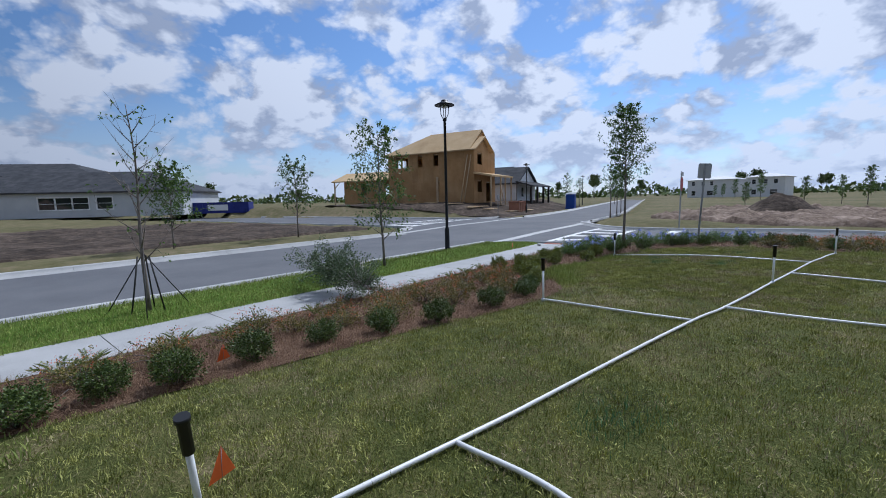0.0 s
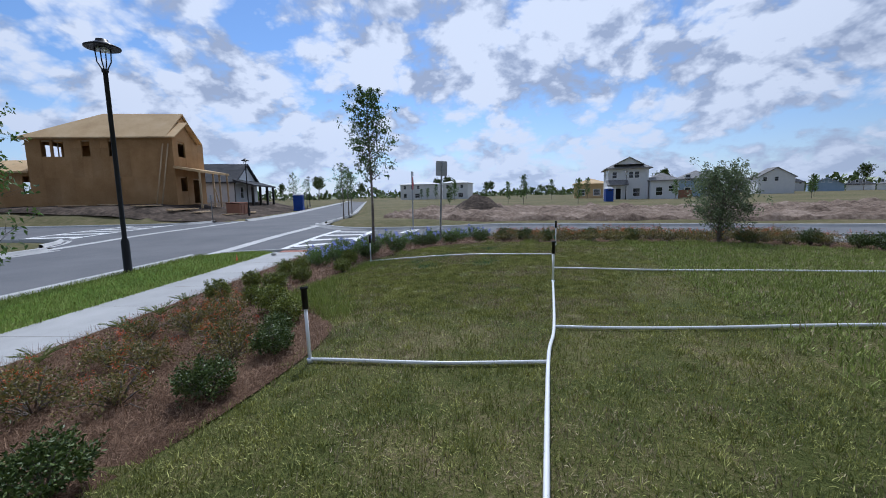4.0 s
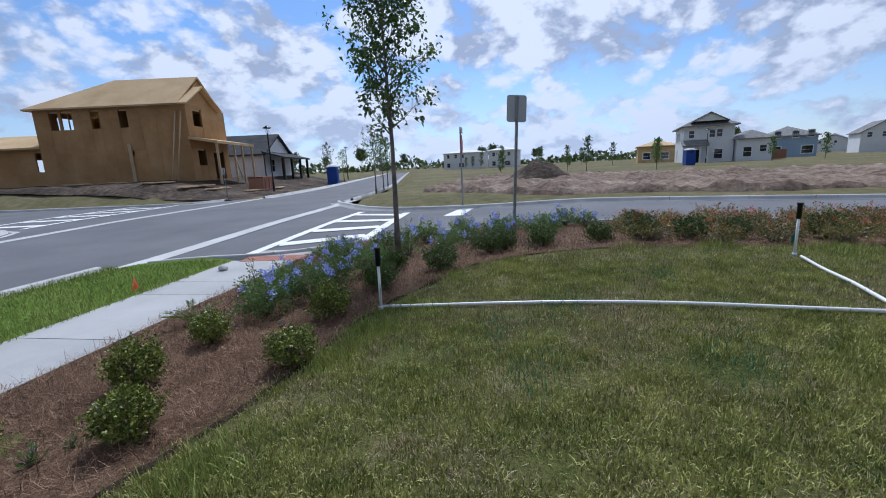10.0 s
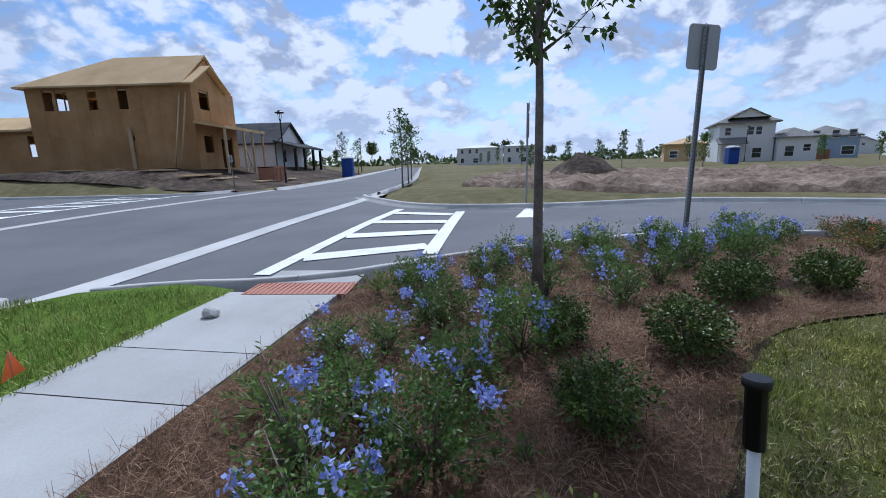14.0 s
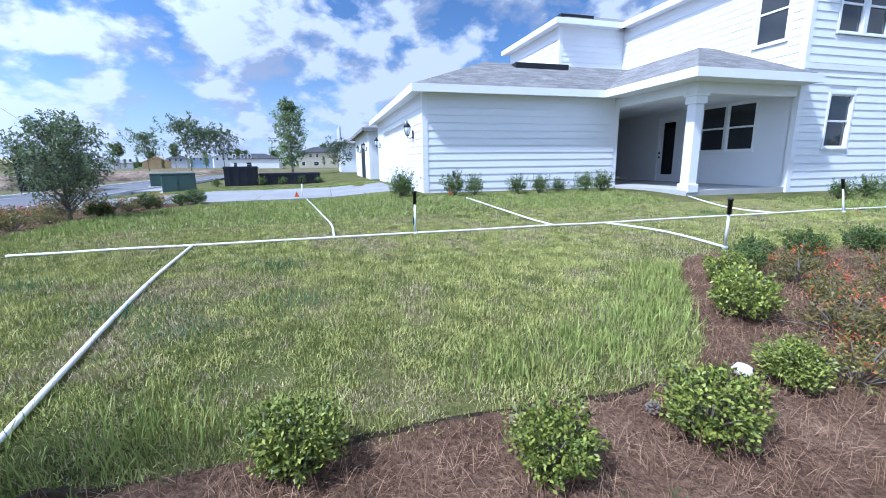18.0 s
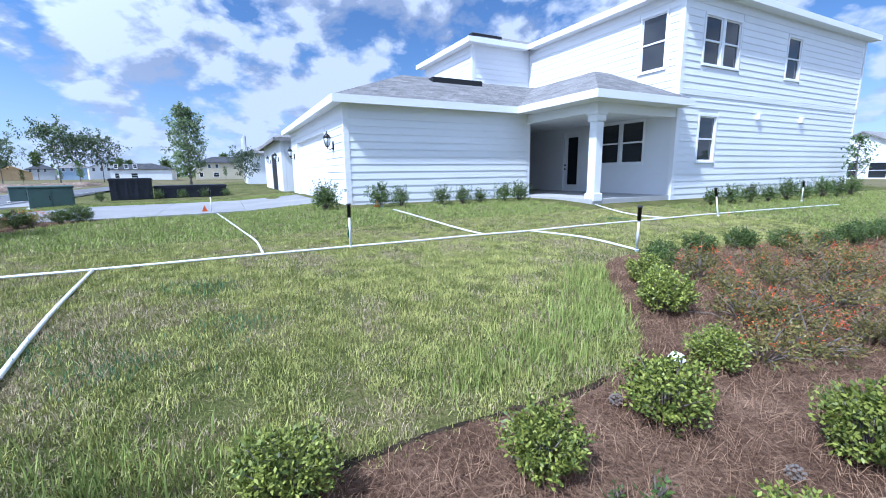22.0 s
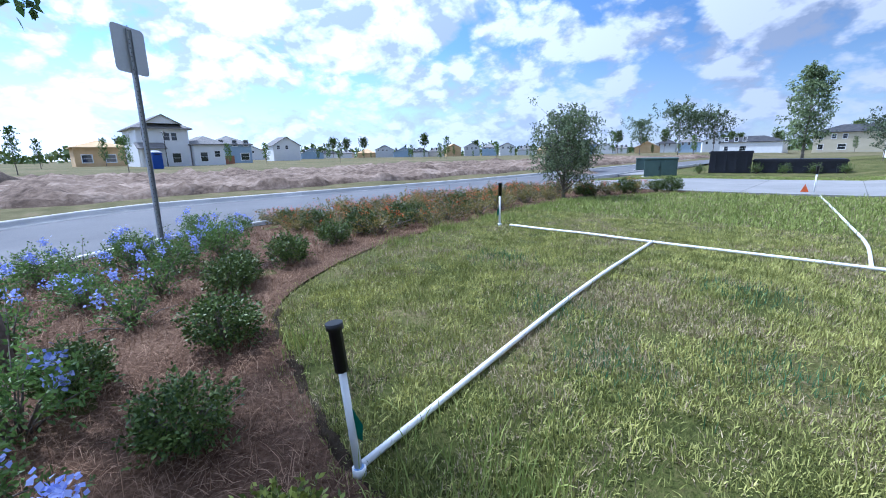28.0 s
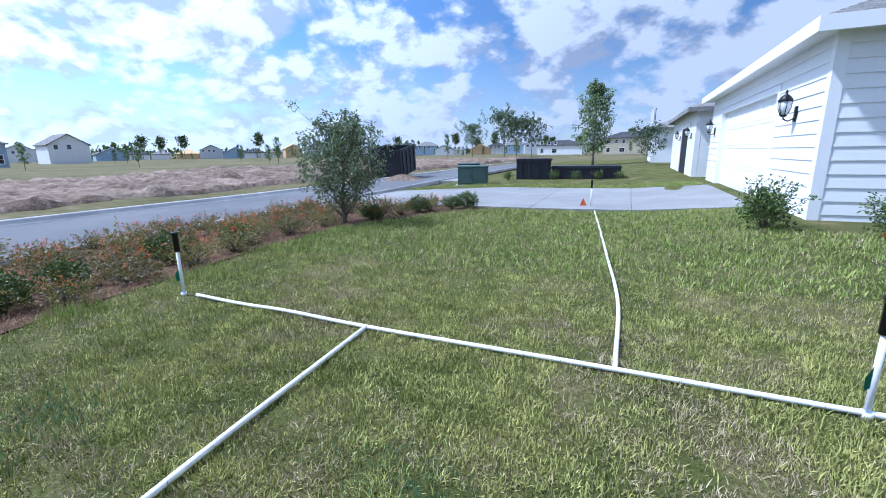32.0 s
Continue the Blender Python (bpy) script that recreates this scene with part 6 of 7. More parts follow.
scatter(blue_v, [(12.15, 7.35), (12.75, 7.15), (13.4, 7.25), (13.0, 7.75), (14.35, 7.75), (15.0, 8.3), (15.75, 7.7), (16.6, 7.2), (16.1, 6.5), (16.6, 5.6), (17.4, 5.9), (18.1, 4.85), (18.75, 4.1), (17.5, 6.7), (17.2, 4.9), (19.1, 4.6), (18.3, 5.7), (14.0, 7.0)], 0.9, 1.2)
green_v = [shrub("plumbago_bush", 56 + i, "loose pale green plumbago bush with a few blue flowers", "flowering shrub", "plumbago bushes", M_L_PALE, 0.22, 0.36, 70, 10, (0.036, 0.015), 2, M_FL_BLUE, loose=0.4) for i in range(2)]
scatter(green_v, [(13.75, 7.95), (14.75, 7.35), (15.3, 7.0), (16.9, 7.8), (15.9, 5.95), (12.55, 7.75), (13.6, 8.3), (16.9, 6.4), (15.6, 8.3), (17.9, 5.3), (15.2, 6.3)], 0.85, 1.2)
red_v = [shrub("firebush", 60 + i, "bronze-green bush with small orange flowers", "flowering shrub", "orange-flowered bushes", M_L_RED, 0.28, 0.29, 90, 12, (0.036, 0.013), 9, M_FL_RED, loose=0.35, hang=True) for i in range(3)]
scatter(red_v, [(6.6, 5.35), (6.9, 6.0), (7.4, 6.4), (6.7, 6.5), (5.1, 4.9), (4.95, 5.6), (5.2, 6.3), (3.8, 4.9), (3.4, 5.9), (1.0, 5.6), (7.3, 5.85), (6.4, 4.9), (5.8, 5.4), (4.2, 5.5), (2.6, 5.6), (3.2, 5.2), (1.8, 5.3), (4.5, 6.2), (5.9, 6.0), (0.2, 5.4), (-0.8, 5.5), (2.2, 6.0), (6.0, 4.6), (7.9, 6.3)], 0.9, 1.25)
spots = []
for i in range(4000):
    q = (random.uniform(15.3, 19.9), random.uniform(-6.0, 3.4))
    inner = 16.25 - 0.12 * max(0, q[1]) if q[1] > -2.5 else 16.25 - 0.5 * (-2.5 - q[1])
    if q[0] > inner and all((q[0] - p[0]) ** 2 + (q[1] - p[1]) ** 2 > 0.72 ** 2 for p in spots) and (q[0] - 16.35) ** 2 + (q[1] + 3.1) ** 2 > 0.16:
        spots.append(q)
scatter(red_v, spots, 1.05, 1.45)
weed_v = [shrub("broadleaf_weed", 75, "small green broadleaf weed sprouting in the pine straw", "weed", "weeds in the bed", M_L_PALE, 0.07, 0.12, 9, 8, (0.05, 0.016), loose=0.2)]
scatter(weed_v, [(9.74, 6.8), (9.9, 6.72, 0.7), (12.9, 6.75, 0.8), (6.95, 4.6, 0.8)])
house_v = [shrub("foundation_shrub", 70 + i, "young leafy shrub against the white house wall", "shrub", "shrubs by the house", M_L_DARK, 0.27, 0.56, 170, 12, (0.045, 0.018), loose=0.3) for i in range(2)]
scatter(house_v, [(8.9, -3.6, 1.4), (8.75, -4.4, 1.05), (7.55, -3.15, 1.15), (7.0, -3.05, 0.9), (5.7, -3.1), (5.0, -3.1), (4.4, -3.1, 0.8), (3.5, -3.1, 1.05), (2.95, -3.05, 1.25), (-1.9, 0.1, 1.05), (-2.9, 0.1, 1.05), (-3.9, 0.15, 1.05), (-5.0, 0.15, 1.05), (-6.2, 0.15, 1.25), (-7.4, 0.15, 1.05), (-8.6, 0.2, 1.3), (-9.8, 0.2, 1.05), (-11, 0.2, 1.3)], 0.9, 1.1)
scatter(house_v, [(14.2, -17.2, 1.0), (13.2, -17.6, 0.9), (12.2, -17.8, 0.9), (16.4, -16.8, 1.0), (11.2, -17.8, 0.9)], 0.8, 1.0)


def cycad(seed, label, fronds=9, size=0.26):
    rng = np.random.default_rng(seed)
    e = thing("coontie_palm", Matrix(), label, "cycad", "coontie palms")
    for k in range(fronds):
        a = 2 * math.pi * k / fronds + rng.uniform(-0.3, 0.3)
        rise = rng.uniform(0.55, 1.25)
        L = size * rng.uniform(0.7, 1.1)
        pts = []
        for i in range(9):
            t = i / 8
            pts.append((L * t * math.cos(rise * (1 - 0.6 * t)) * math.cos(a), L * t * math.cos(rise * (1 - 0.6 * t)) * math.sin(a), L * t * math.sin(rise) * (1 - 0.35 * t) + 0.03))
        pts = np.array(pts)
        P, D = [], []
        side_v = np.array([-math.sin(a), math.cos(a), 0])
        for i in range(24):
            t = 0.15 + 0.85 * i / 24
            p = np.array([np.interp(t * 8, range(9), pts[:, c]) for c in range(3)])
            q = np.array([np.interp(min(8, t * 8 + 0.5), range(9), pts[:, c]) for c in range(3)]) - p
            for s in (-1, 1):
                P.append(p); D.append(s * side_v * 0.8 + q / max(1e-6, np.linalg.norm(q)) * 0.7 + np.array([0, 0, 0.25]))
        V, F = leaf_quads(np.array(P), np.array(D), 0.055, 0.007, rng, 0.05)
        f = np_part("frond", V, F, M_L_FERN, e)
        part("rib", tube_bm([tuple(p) for p in pts[::2]], 0.003, 4), M_L_FERN, f)
    e.location = (0, 0, -60)
    return e


cy = [cycad(80 + i, "low coontie palm with stiff feathery fronds", 8 + i) for i in range(2)]
scatter(cy, [(0.0, 5.86), (0.27, 6.04), (1.22, 6.05), (1.76, 6.0), (2.08, 6.1), (5.8, 6.92), (6.86, 7.0), (7.6, 7.3), (8.35, 7.6), (11.75, 8.0), (12.85, 8.25), (13.75, 8.4), (15.0, 8.75), (-0.9, 5.9), (3.2, 6.35), (17.3, 7.5), (18.0, 6.6), (-2.2, 5.8)], 0.95, 1.25)


def young_tree(name, x, y, z, h, seed, label, mat, crown0=0.35, spread=0.16, trunk=0.045, limbs=26, per=16, leaf=(0.09, 0.05), shape=1.0, bare=0.0, cat="tree", group="", twig=0.02, lean=(0, 0), joined=False):
    """A young tree: tapered trunk, rising limbs with twigs, and leaves in clumps along them."""
    rng = np.random.default_rng(seed)
    e = thing(name, Matrix.Translation((x, y, z)), label, cat, group)
    top = np.array([lean[0], lean[1], h])
    axis = lambda t: top * t + np.array([0.05 * math.sin(t * 7 + seed), 0.05 * math.cos(t * 6 + seed), 0]) * t
    part("trunk", tube_bm([tuple(axis(t) - np.array([0, 0, 0.1 if t == 0 else 0])) for t in np.linspace(0, 1, 9)], [trunk * (1 - 0.85 * t) * (1.25 if t == 0 else 1) for t in np.linspace(0, 1, 9)], 9), M_BARK, e)
    P, D = [], []
    all_bm = bmesh.new() if joined else None
    for k in range(limbs):
        t = crown0 + (0.97 - crown0) * (k + rng.uniform(0, 0.9)) / limbs
        a = k * 2.4 + rng.uniform(-0.4, 0.4)
        f = ((t - crown0) / (1 - crown0))
        env = (math.sin(math.pi * min(1, 0.18 + 0.82 * f) ** 0.75)) ** shape
        L = h * spread * (0.35 + 0.9 * env) * rng.uniform(0.75, 1.2)
        up = rng.uniform(0.7, 1.3)
        p0 = axis(t)
        d = np.array([math.cos(a), math.sin(a), up]); d /= np.linalg.norm(d)
        p1 = p0 + d * L * 0.5
        p2 = p0 + d * L + np.array([0, 0, 0.12 * L])
        bm = tube_bm([tuple(p0), tuple(p1), tuple(p2)], [trunk * 0.32 * (1 - 0.6 * f) + 0.004, 0.006, 0.002], 5)
        for j in range(4):
            q = p0 + (p2 - p0) * rng.uniform(0.3, 0.95)
            w = q + (d + rng.normal(size=3) * 0.6) * L * 0.3
            tube_bm([tuple(q), tuple(w)], [0.004, 0.0015], 4, bm)
            if rng.uniform() > bare:
                m = per // 2
                P.append(w + rng.normal(size=(m, 3)) * L * 0.07); D.append(np.tile(d, (m, 1)) * 0.4 + rng.normal(size=(m, 3)))
        if not joined:
            part("limb", bm, M_BARK, e)
        else:
            bm.free()
            tube_bm([tuple(p0), tuple(p2)], [0.02, 0.006], 4, all_bm)
        if rng.uniform() > bare:
            tt = rng.uniform(0.25, 1.05, (per, 1))
            P.append(p0 + (p2 - p0) * tt + rng.normal(size=(per, 3)) * L * 0.11)
            D.append(np.tile(d, (per, 1)) * 0.5 + rng.normal(size=(per, 3)))
    if joined:
        part("branchwork", all_bm, M_BARK, e)
    if P:
        P, D = np.concatenate(P), np.concatenate(D)
        V, F = leaf_quads(P, D, leaf[0] * rng.uniform(0.7, 1.2, len(P)), leaf[1], rng, 0.35)
        np_part("crown", V, F, mat, e)
    return e


young_tree("maple_tree", 14.93, 7.03, 0.16, 4.9, 1, "slender young street tree with dark leaves in the flower bed", M_L_TREE, 0.4, 0.135, 0.05, 44, 30, (0.085, 0.05), 1.0, 0.06, lean=(0.3, 0.14))
young_tree("maple_tree", 6.85, 10.05, 0.02, 3.9, 2, "young tree with thin pale green leaves on the verge", M_L_PALE, 0.2, 0.2, 0.04, 32, 26, (0.09, 0.05), 0.8, 0.1, lean=(-0.1, 0.0))
t3 = young_tree("staked_tree", 1.08, 8.85, 0.02, 3.7, 3, "nearly bare young tree held by dark guy straps", M_L_PALE, 0.25, 0.16, 0.04, 22, 8, (0.08, 0.04), 1.0, 0.72)
for a in (0.4, 2.5, 4.6):
    part("guy_strap", tube_bm([(0, 0, 1.1), (0.75 * math.cos(a), 0.75 * math.sin(a), 0.0)], 0.012, 4), M_STRAP, t3)
for a in (1.2, 3.6, 5.6):
    part("stake", tube_bm([(0.3 * math.cos(a), 0.3 * math.sin(a), 0), (0.1 * math.cos(a), 0.1 * math.sin(a), 1.05)], 0.018, 4), M_STRAP, t3)
young_tree("maple_tree", 2.95, 21.2, 0.1, 3.3, 4, "young tree with light green leaves across the street", M_L_PALE, 0.2, 0.28, 0.04, 26, 24, (0.13, 0.08), 0.8, 0.05)
young_tree("maple_tree", 8.8, 22.1, 0.1, 3.9, 5, "young tree with sparse leaves across the street", M_L_TREE, 0.25, 0.22, 0.04, 26, 18, (0.13, 0.08), 0.8, 0.15)
young_tree("olive_bush_tree", 16.35, -3.1, 0.3, 1.8, 6, "bushy many-stemmed grey-green tree in the bed by the street", M_L_OLIVE, 0.03, 0.38, 0.045, 60, 48, (0.085, 0.03), 0.45, 0.04, cat="tree")
pine = young_tree("pine_tree", 14.1, -40, 0.1, 7.6, 7, "tall conical green tree beyond the driveways", M_L_OLIVE, 0.14, 0.19, 0.12, 54, 30, (0.26, 0.13), 0.9, 0.0)
for i, (x, y, h) in enumerate(((-9.2, 3.1, 2.2), (-12.2, 3.5, 2.2), (-13.5, -0.6, 2.6), (-16.0, 7.6, 3.9), (-22, 6.9, 3.5), (33, 17.6, 4.2), (37, 19.2, 4.0), (40, 20.4, 3.9), (56, 37.5, 5.0), (64, 40.5, 4.6), (82, 44, 5))):
    young_tree("street_tree", x, y, 0.15, h, 90 + i, ("young leafy tree on the grass beside the house", "slender street tree in the distance")[x > 0], (M_L_PALE if i < 5 else M_L_TREE), 0.3, (0.2 if i < 3 else 0.15), 0.035 + 0.004 * h, 22, 13, (0.06 + 0.018 * h, 0.03 + 0.01 * h), 0.9, 0.1, group="street trees", joined=i > 3)
# far trees: three grown forms, copied over the land
far_v = [young_tree("distant_tree", 0, 0, -60, 5.0, 200 + i, ("slender young tree far off on open land", "broad leafy tree far off on open land", "dark pine far off at the edge of the woods")[i], (M_L_PALE, M_L_GREY, M_L_DARK)[i], (0.25, 0.3, 0.45)[i], (0.13, 0.42, 0.2)[i], 0.06, 26, (16, 26, 24)[i], ((0.17, 0.1), (0.26, 0.15), (0.26, 0.14))[i], 0.8, 0.0, group="distant trees", joined=True) for i in range(3)]
random.seed(33)
spots = []
for i in range(150):
    a = radians(random.uniform(-178, 178))
    r = random.uniform(80, 210)
    x, y = 12 + r * math.cos(a), 4 + r * math.sin(a)
    if 8 < (y - bend(x)) < 21 or (x < -8 and -60 < y < 6 and x > -75):
        continue
    spots.append((x, y, 0 if random.random() < 0.94 else 1, random.uniform(0.5, 1.0)))
spots += [(43, -113, 1, 2.0), (41, -119, 1, 1.9), (36, -116, 1, 1.7), (52, -112, 1, 1.6), (62, 5.5, 0, 0.8), (66, 8, 0, 0.65), (58, -1.5, 0, 0.75), (54, 14, 0, 0.6), (78, -17.5, 0, 0.75), (80, -24, 0, 0.8), (74, -34, 0, 0.8), (70, 12, 0, 0.8), (100, 24, 0, 1.0), (62, -46, 0, 0.7), (66, -52, 0, 0.9), (9.6, -33, 1, 0.55), (-30, 2.2, 1, 0.8)]
for i in range(90):
    a = radians(random.uniform(-180, 180))
    r = random.uniform(230, 300)
    spots.append((12 + r * math.cos(a), r * math.sin(a), 2, random.uniform(1.6, 2.6)))
for i in range(40):
    spots.append((random.uniform(-130, -75), random.uniform(-5, 40), 2, random.uniform(0.8, 1.4)))
for x, y, k, s in spots:
    v = far_v[k]
    if v.location.z < -50:
        v.location, v.scale = (x, y, 0.05), (s, s, s)
    else:
        c = copy_thing(v, Matrix.Translation((x, y, 0.05)) @ Matrix.Rotation(random.uniform(0, 6.28), 4, "Z"))
        c.scale = (s, s, s * random.uniform(0.9, 1.1))
# the line of woods on the horizon
rng = np.random.default_rng(77)
n = 15000
a = rng.uniform(-math.pi, math.pi, n)
r = rng.uniform(300, 420, n)
hh = 5.0 + 3.5 * np.sin(a * 9) * np.sin(a * 23 + 1) + 1.5 * np.sin(a * 61)
P = np.stack([12 + r * np.cos(a), r * np.sin(a), rng.uniform(0, 1, n) ** 0.8 * np.maximum(2.5, hh)], 1)
V, F = leaf_quads(P, rng.normal(size=(n, 3)), rng.uniform(2, 4.5, n), rng.uniform(1.5, 3.5, n), rng, 0)
tagged(np_part("far_woods", V, F, M_L_DARK), "dark line of woods along the horizon", "woods", kind="stuff")

# a broken-off leafy limb lying over the walk
fallen = thing("fallen_branch", Matrix.Translation((4.4, 7.55, 0.04)), "fallen leafy oak limb lying across the sidewalk", "fallen branch")
rng = np.random.default_rng(9)
spine = np.array([(0.35, -0.9, 0.2), (0.0, -0.55, 0.22), (-0.05, 0.0, 0.36), (-0.1, 0.55, 0.48), (-0.35, 1.15, 0.5)])
part("limb", tube_bm([tuple(p) for p in spine], [0.05, 0.045, 0.036, 0.024, 0.01], 8), M_DEADWOOD, fallen)
P, D = [], []
for k in range(90):
    t = rng.uniform(0.18, 1) if k > 2 else rng.uniform(0, 0.2)
    b = np.array([np.interp(t * 4, range(5), spine[:, c]) for c in range(3)])
    d = np.array([rng.normal() * 0.8, rng.normal() * 0.8 + 0.1, rng.uniform(-0.2, 1.1)])
    d /= np.linalg.norm(d)
    L = rng.uniform(0.35, 0.75) * (1.0 if k > 2 else 0.5)
    tip = b + d * L
    tip[2] = max(0.03, tip[2])
    part("twig", tube_bm([tuple(b), tuple((b + tip) / 2 + np.array([0, 0, 0.04])), tuple(tip)], [0.012, 0.007, 0.003], 5), M_DEADWOOD, fallen)
    m = 170 if t > 0.25 else 12
    P.append(b + (tip - b) * rng.uniform(0.3, 1.12, (m, 1)) + rng.normal(size=(m, 3)) * 0.055)
    D.append(np.tile(d, (m, 1)) + rng.normal(size=(m, 3)))
P = np.concatenate(P)
P[:, 2] = np.maximum(P[:, 2], 0.0)
V, F = leaf_quads(P, np.concatenate(D), rng.uniform(0.035, 0.065, len(P)), 0.02, rng, 0.1)
np_part("foliage", V, F, M_L_GREY, fallen)

# small things in the bed and on the walk
def stone(x, y, z, r, mat, label, name="stone", cat="stone"):
    bm = bmesh.new()
    bmesh.ops.create_icosphere(bm, subdivisions=2, radius=r)
    for v in bm.verts:
        v.co *= 1 + 0.3 * noise.noise(v.co * (1.8 / r) + Vector((x, y, 0)))
        v.co.z *= 0.65
    ob = part(name, bm, mat)
    ob.location = (x, y, z)
    return tagged(ob, label, cat)


stone(13.95, 9.98, 0.07, 0.085, M_KERB, "rough pale stone lying on the sidewalk")
stone(8.5, 6.05, height(8.5, 6.05) + 0.03, 0.06, M_STUCCO, "crumpled white plastic scrap in the pine straw", "litter", "litter")
for x, y in ((9.35, 6.25), (9.05, 7.0), (8.75, 7.4), (9.0, 7.55), (8.2, 7.0), (11.9, 6.9)):
    bm = bmesh.new()
    for k in range(26):
        a, zz = k * 2.4, k / 26
        rr = 0.03 * math.sin(math.pi * (0.15 + 0.8 * zz)) + 0.006
        q = bmesh.ops.create_cone(bm, cap_ends=True, segments=4, radius1=0.011, radius2=0.004, depth=0.008)
        bmesh.ops.translate(bm, verts=q["verts"], vec=(rr * math.cos(a), rr * math.sin(a), 0.005 + zz * 0.055))
    ob = part("pine_cone", bm, M_BARK)
    ob.location = (x, y, height(x, y) + 0.02)
    tagged(ob, "small dark pine cone on the straw", "pine cone", "pine cones")

# ---- grass and straw ----
def blades(name, XY, length, width, mat, label, cat, rng, zfun, lean=0.7, lift=0.0, tuft=0, loose=0.02):
    """Single blades on the points, or tufts of that many blades that splay out from each."""
    out_dir = None
    if tuft:
        size = np.repeat(rng.uniform(0.55, 1.5, len(XY)), tuft)
        off = rng.normal(size=(len(size), 2))
        XY = np.repeat(XY, tuft, 0) + off * (loose * size)[:, None]
        out_dir = np.arctan2(off[:, 1], off[:, 0]) + rng.normal(0, 0.5, len(size))
        length = length * size
    n = len(XY)
    z = zfun(XY[:, 0], XY[:, 1]) + lift
    a = rng.uniform(0, 2 * math.pi, n)
    if tuft:
        a = out_dir
    s = rng.uniform(0, 2 * math.pi, n)
    L = length * rng.uniform(0.55, 1.25, n)
    tilt = np.abs(rng.normal(0, lean, n)).clip(0, 1.35)
    w = width * rng.uniform(0.7, 1.2, n) / 2
    B = np.stack([XY[:, 0], XY[:, 1], z - 0.006], 1)
    S = np.stack([np.cos(s) * w, np.sin(s) * w, np.zeros(n)], 1)
    T = B + np.stack([np.cos(a) * np.sin(tilt) * L, np.sin(a) * np.sin(tilt) * L, np.cos(tilt) * L], 1)
    M = (B + T) / 2 + np.stack([np.zeros(n), np.zeros(n), 0.12 * L], 1)
    V = np.stack([B - S, B + S, M + S * 0.8, T, M - S * 0.8], 1).reshape(-1, 3)
    i = np.arange(n)[:, None] * 5
    F = np.concatenate([i + np.array([[0, 1, 2]]), i + np.array([[0, 2, 4]]), i + np.array([[4, 2, 3]])], 1).reshape(-1, 3)
    ob = np_part(name, V, F, mat)
    return tagged(ob, label, cat, kind="stuff")


XG, YG = np.arange(-16, 20, 0.25), np.arange(-14, 9.5, 0.25)
HG = np.array([[height(x, y) for y in YG] for x in XG])


def fast_height(x, y):
    i, j = np.clip((x + 16) / 0.25, 0, len(XG) - 2), np.clip((y + 14) / 0.25, 0, len(YG) - 2)
    a, b = i.astype(int), j.astype(int)
    p, q = i - a, j - b
    return (HG[a, b] * (1 - p) + HG[a + 1, b] * p) * (1 - q) + (HG[a, b + 1] * (1 - p) + HG[a + 1, b + 1] * p) * q


# where the straw lies: between the bed's inner line and the walk or kerb
BED_TEST = [(q.x, q.y) for q in bed_a[::2]] + [(q.x, q.y) for q in bed_b[::-2]]
cell = 0.1
CX, CY = np.arange(-16, 20.4, cell), np.arange(-14, 9.6, cell)
GX2, GY2 = np.meshgrid(CX, CY, indexing="ij")
in_bed = np.zeros(GX2.shape, dtype=bool)
for (xi, yi), (xj, yj) in zip(BED_TEST, BED_TEST[1:] + BED_TEST[:1]):
    if yi != yj:
        in_bed ^= ((yi > GY2) != (yj > GY2)) & (GX2 < (xj - xi) * (GY2 - yi) / (yj - yi) + xi)
MASK = np.zeros(GX2.shape, dtype=np.int8)
MASK[(GY2 < -3.45) & (GX2 < 8.4) | (GY2 < -0.5) & (GX2 < 2.4) | (GY2 > -12.3) & (GY2 < -6.1) & (GX2 > 8.3)] = 3
MASK[in_bed] = 2
edge_y = np.array([bend(x) + WALK_IN for x in CX])[:, None]
edge_x = np.array([kerb_x(y) for y in CY])[None, :]
MASK[(GY2 > edge_y - 0.02) | (GX2 > edge_x - 0.05)] = 3


def kind_at(XY):
    i = np.clip(((XY[:, 0] + 16) / cell).astype(int), 0, len(CX) - 1)
    j = np.clip(((XY[:, 1] + 14) / cell).astype(int), 0, len(CY) - 1)
    return MASK[i, j]


def patchy(XY, scale, seed):
    """Slow variation over the lawn, read from a grid of noise."""
    g = np.array([[noise.noise(Vector((i * 0.2 * scale, j * 0.2 * scale, seed))) + 0.5 * noise.noise(Vector((i * 0.54 * scale, j * 0.54 * scale, seed + 5))) for j in range(60)] for i in range(110)])
    i, j = np.clip((XY[:, 0] / 0.2).astype(int), 0, 109), np.clip(((XY[:, 1] + 3) / 0.2).astype(int), 0, 59)
    return g[i, j]


rng = np.random.default_rng(5)


def lawn_points(n, x0, x1, y0, y1, want=0):
    XY = np.stack([rng.uniform(x0, x1, n), rng.uniform(y0, y1, n)], 1)
    return XY[kind_at(XY) == want]


near = np.concatenate([lawn_points(46000, 0, 16.6, -0.5, 6.3), lawn_points(22000, 7.5, 14.5, 0.5, 6.0)])
f, g = patchy(near, 0.7, 2.0), patchy(near, 2.6, 8.0)
near, f, g = near[g < 0.42], f[g < 0.42], g[g < 0.42]
is_green = 0.55 * f + 0.75 * g < 0.13 + rng.normal(0, 0.22, len(near))
blades("lawn_grass", near[is_green], 0.037, 0.0058, M_GRASS, "short thin lawn grass, green with gaps", "grass", rng, fast_height, 0.82, 0.0, 10, 0.024)
blades("dry_grass", near[~is_green], 0.04, 0.0048, M_STRAW, "dry straw-coloured grass among the green", "grass", rng, fast_height, 1.0, 0.0, 7, 0.03)
thin = lawn_points(60000, 0, 16.6, -0.5, 6.3)
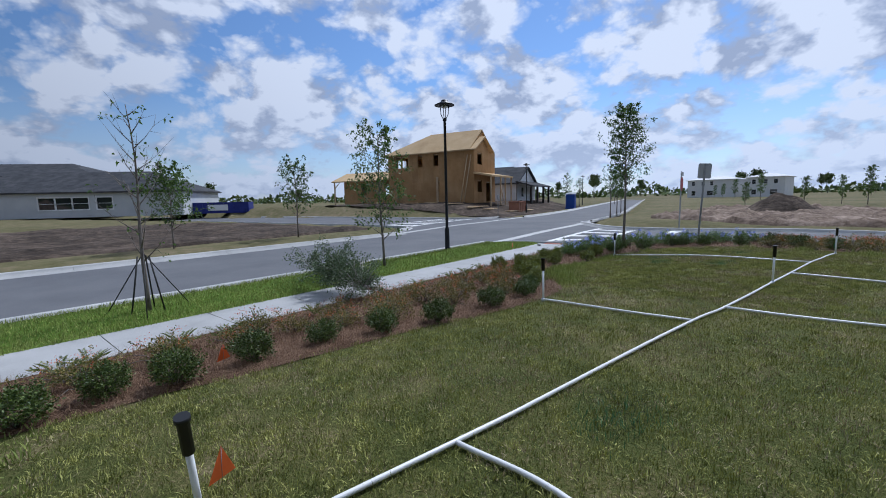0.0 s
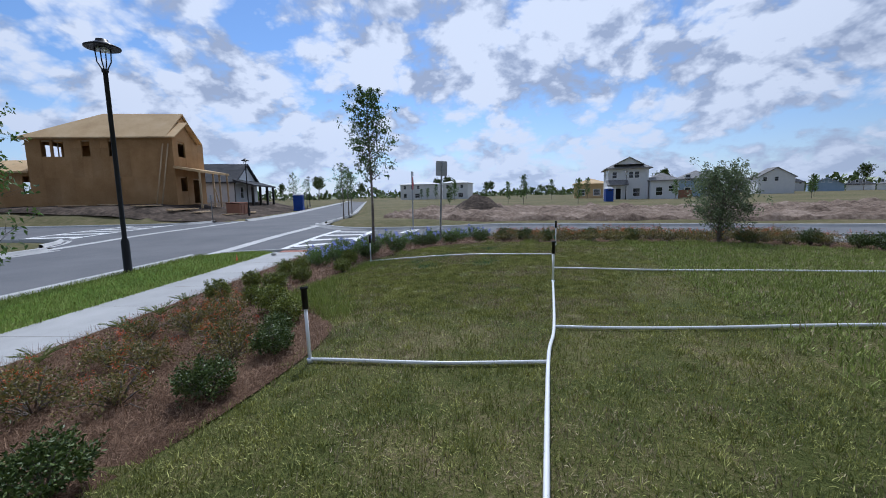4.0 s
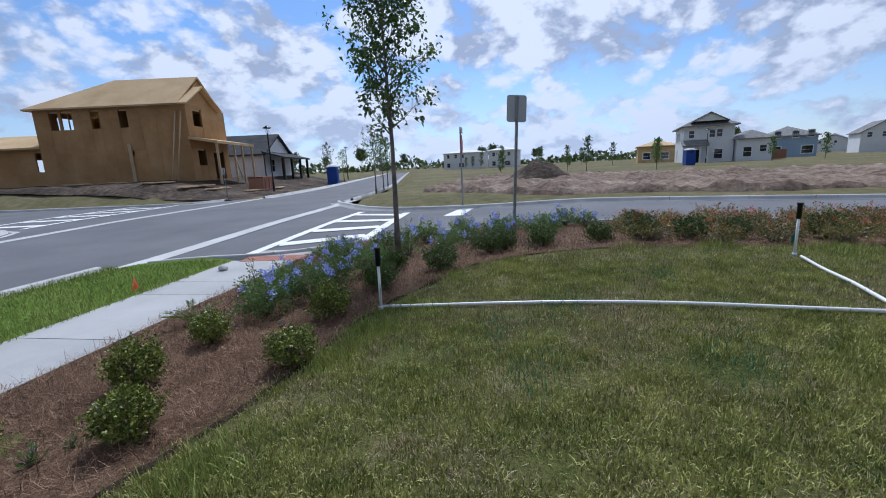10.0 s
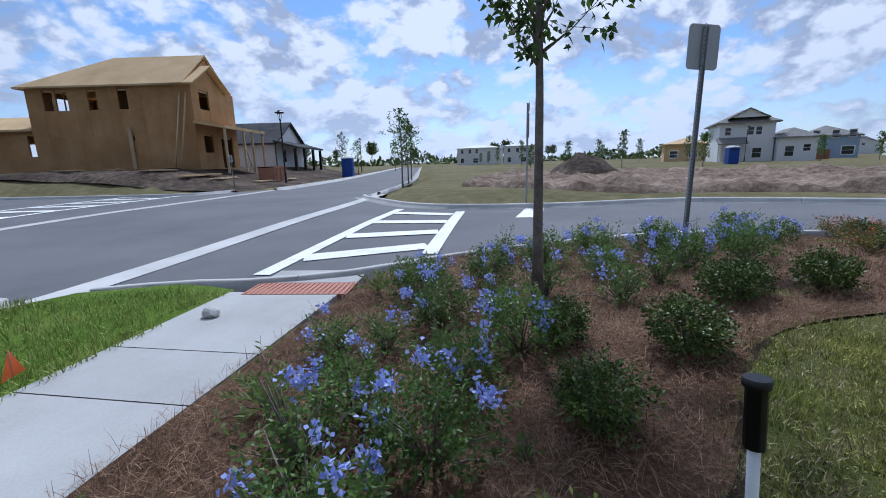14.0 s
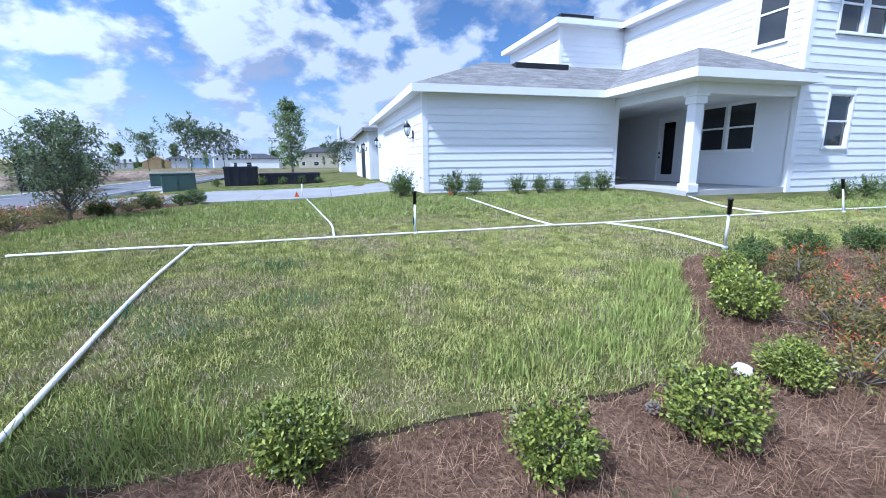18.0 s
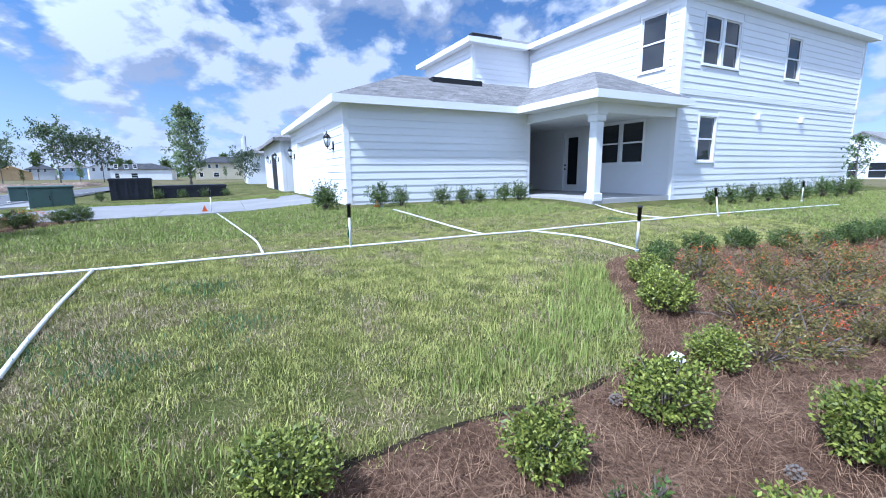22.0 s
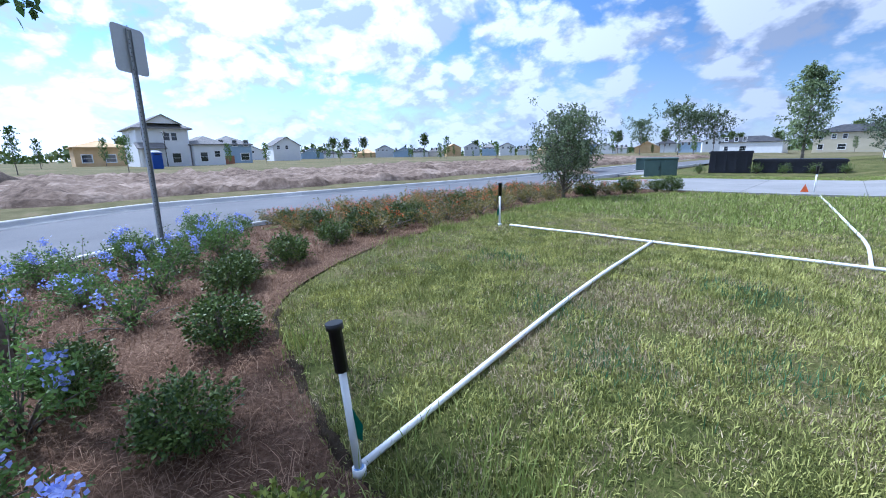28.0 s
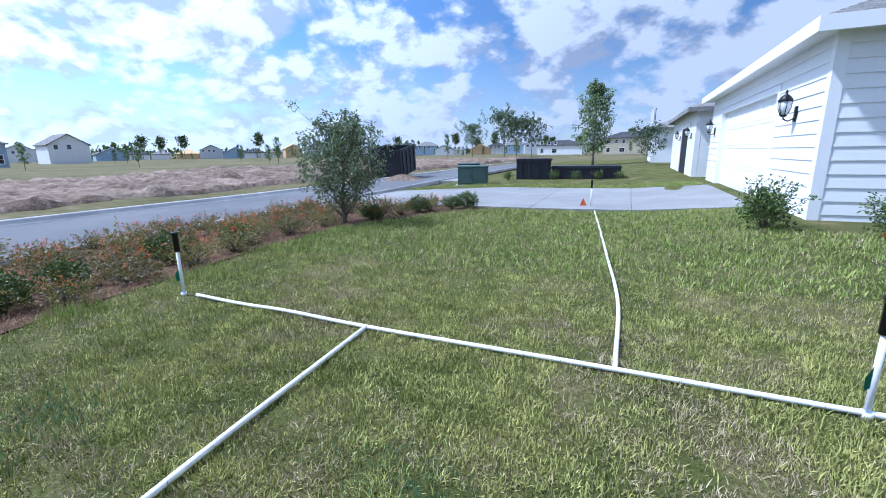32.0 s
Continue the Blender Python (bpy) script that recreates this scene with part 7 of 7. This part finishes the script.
blades("thin_grass", thin, 0.06, 0.0055, M_GRASS, "fine single grass blades between the tufts", "grass", rng, fast_height, 1.0)
far_l = np.concatenate([lawn_points(9000, -16, 0, -1, 5.2), lawn_points(16000, 0, 16.6, -6.2, -0.5), lawn_points(3000, 8, 20, -14, -12.2)])
straw = rng.uniform(size=len(far_l)) < 0.16
blades("lawn_grass", far_l[~straw], 0.07, 0.011, M_GRASSV, "green lawn grass near the house", "grass", rng, fast_height, 0.8, 0.0, 7, 0.04)
blades("dry_grass", far_l[straw], 0.065, 0.009, M_STRAW, "dry straw-coloured grass near the house", "grass", rng, fast_height, 1.1, 0.0, 7, 0.04)
# rank tufts along the bed's edge
pts = []
for cx, cy, rr, k in ((10.0, 5.65, 0.3, 500), (9.3, 5.6, 0.45, 1300), (8.6, 5.3, 0.5, 1700), (8.0, 4.8, 0.45, 1500), (7.5, 4.3, 0.35, 800), (11.9, 5.75, 0.45, 1100), (11.2, 5.8, 0.3, 500), (15.6, 2.2, 0.35, 700), (15.6, 0.8, 0.5, 900), (15.8, -0.6, 0.5, 900), (15.7, -2.2, 0.5, 900), (15.3, 3.4, 0.3, 300), (13.6, 5.6, 0.25, 250)):
    q = np.stack([rng.normal(cx, rr * 0.6, k), rng.normal(cy, rr * 0.45, k)], 1)
    pts.append(q[kind_at(q) == 0])
blades("tall_grass", np.concatenate(pts)[::2], 0.14, 0.007, M_GRASSV, "rank bright green grass tufts along the bed", "grass", rng, fast_height, 0.5)
# darker cool weeds in the lawn
pts = []
for cx, cy in ((12.0, 4.6), (11.3, 4.2), (11.6, 2.9), (13.8, 3.2), (3.3, 1.0), (12.6, 4.1)):
    pts.append(np.stack([rng.normal(cx, 0.2, 300), rng.normal(cy, 0.16, 300)], 1))
blades("weed_patch", np.concatenate(pts), 0.075, 0.005, leafy("bluish_weed", (0.045, 0.115, 0.05), (0.11, 0.23, 0.10), 0.0, 0.3), "small bluish-green weed patches in the lawn", "weeds", rng, fast_height, 0.6)
# verge
n = 60000
vx = rng.uniform(-14, 14.5, n)
vo = rng.uniform(WALK_OUT - 0.03, GUTTER + 0.3, n)
XY = np.stack([vx, np.array([bend(x) for x in vx]) + vo], 1)
XY = XY[(XY[:, 0] < 13.6) | ((XY[:, 1] > 10.4) & (XY[:, 1] < 12.1 - 1.1 * (XY[:, 0] - 13.6)))]
blades("verge_grass", XY, 0.085, 0.009, M_GRASSV, "dense bright green verge turf", "grass", rng, lambda x, y: 0.04 + 0 * x, 0.6)
# pine straw
mul = lawn_points(210000, -2, 18.5, 2, 9.3, 2)
blades("pine_straw", mul, 0.12, 0.003, M_NEEDLE, "fallen brown pine needles covering the bed", "pine straw", rng, fast_height, 3.0, 0.03)

# the cut edge of the sod along the bed, dark and ragged
edge = [q for q in curve_pts(BED_IN, 60) if 9.2 < q.x < 14.4 and q.y > 5.2]
V, F = [], []
for i, q in enumerate(edge):
    wob = 0.035 * noise.noise(Vector((q.x * 5, q.y * 5, 1))) + 0.02 * noise.noise(Vector((q.x * 17, 0, 2)))
    top = max(0.002, 0.022 + 0.045 * noise.noise(Vector((q.x * 3.1, 3, 0))))
    z = height(q.x, q.y)
    for dy, dz in ((0.03, 0.0), (0.015, top * 0.7), (-0.005, top), (-0.045, 0.0)):
        V.append((q.x + 0.3 * wob, q.y + wob + dy, z + dz))
for i in range(len(edge) - 1):
    for k in range(3):
        a = i * 4 + k
        F.append((a, a + 4, a + 5, a + 1))
tagged(np_part("sod_edge", V, F, M_SODEDGE, bed), "dark ragged cut edge of the sod", kind="stuff")
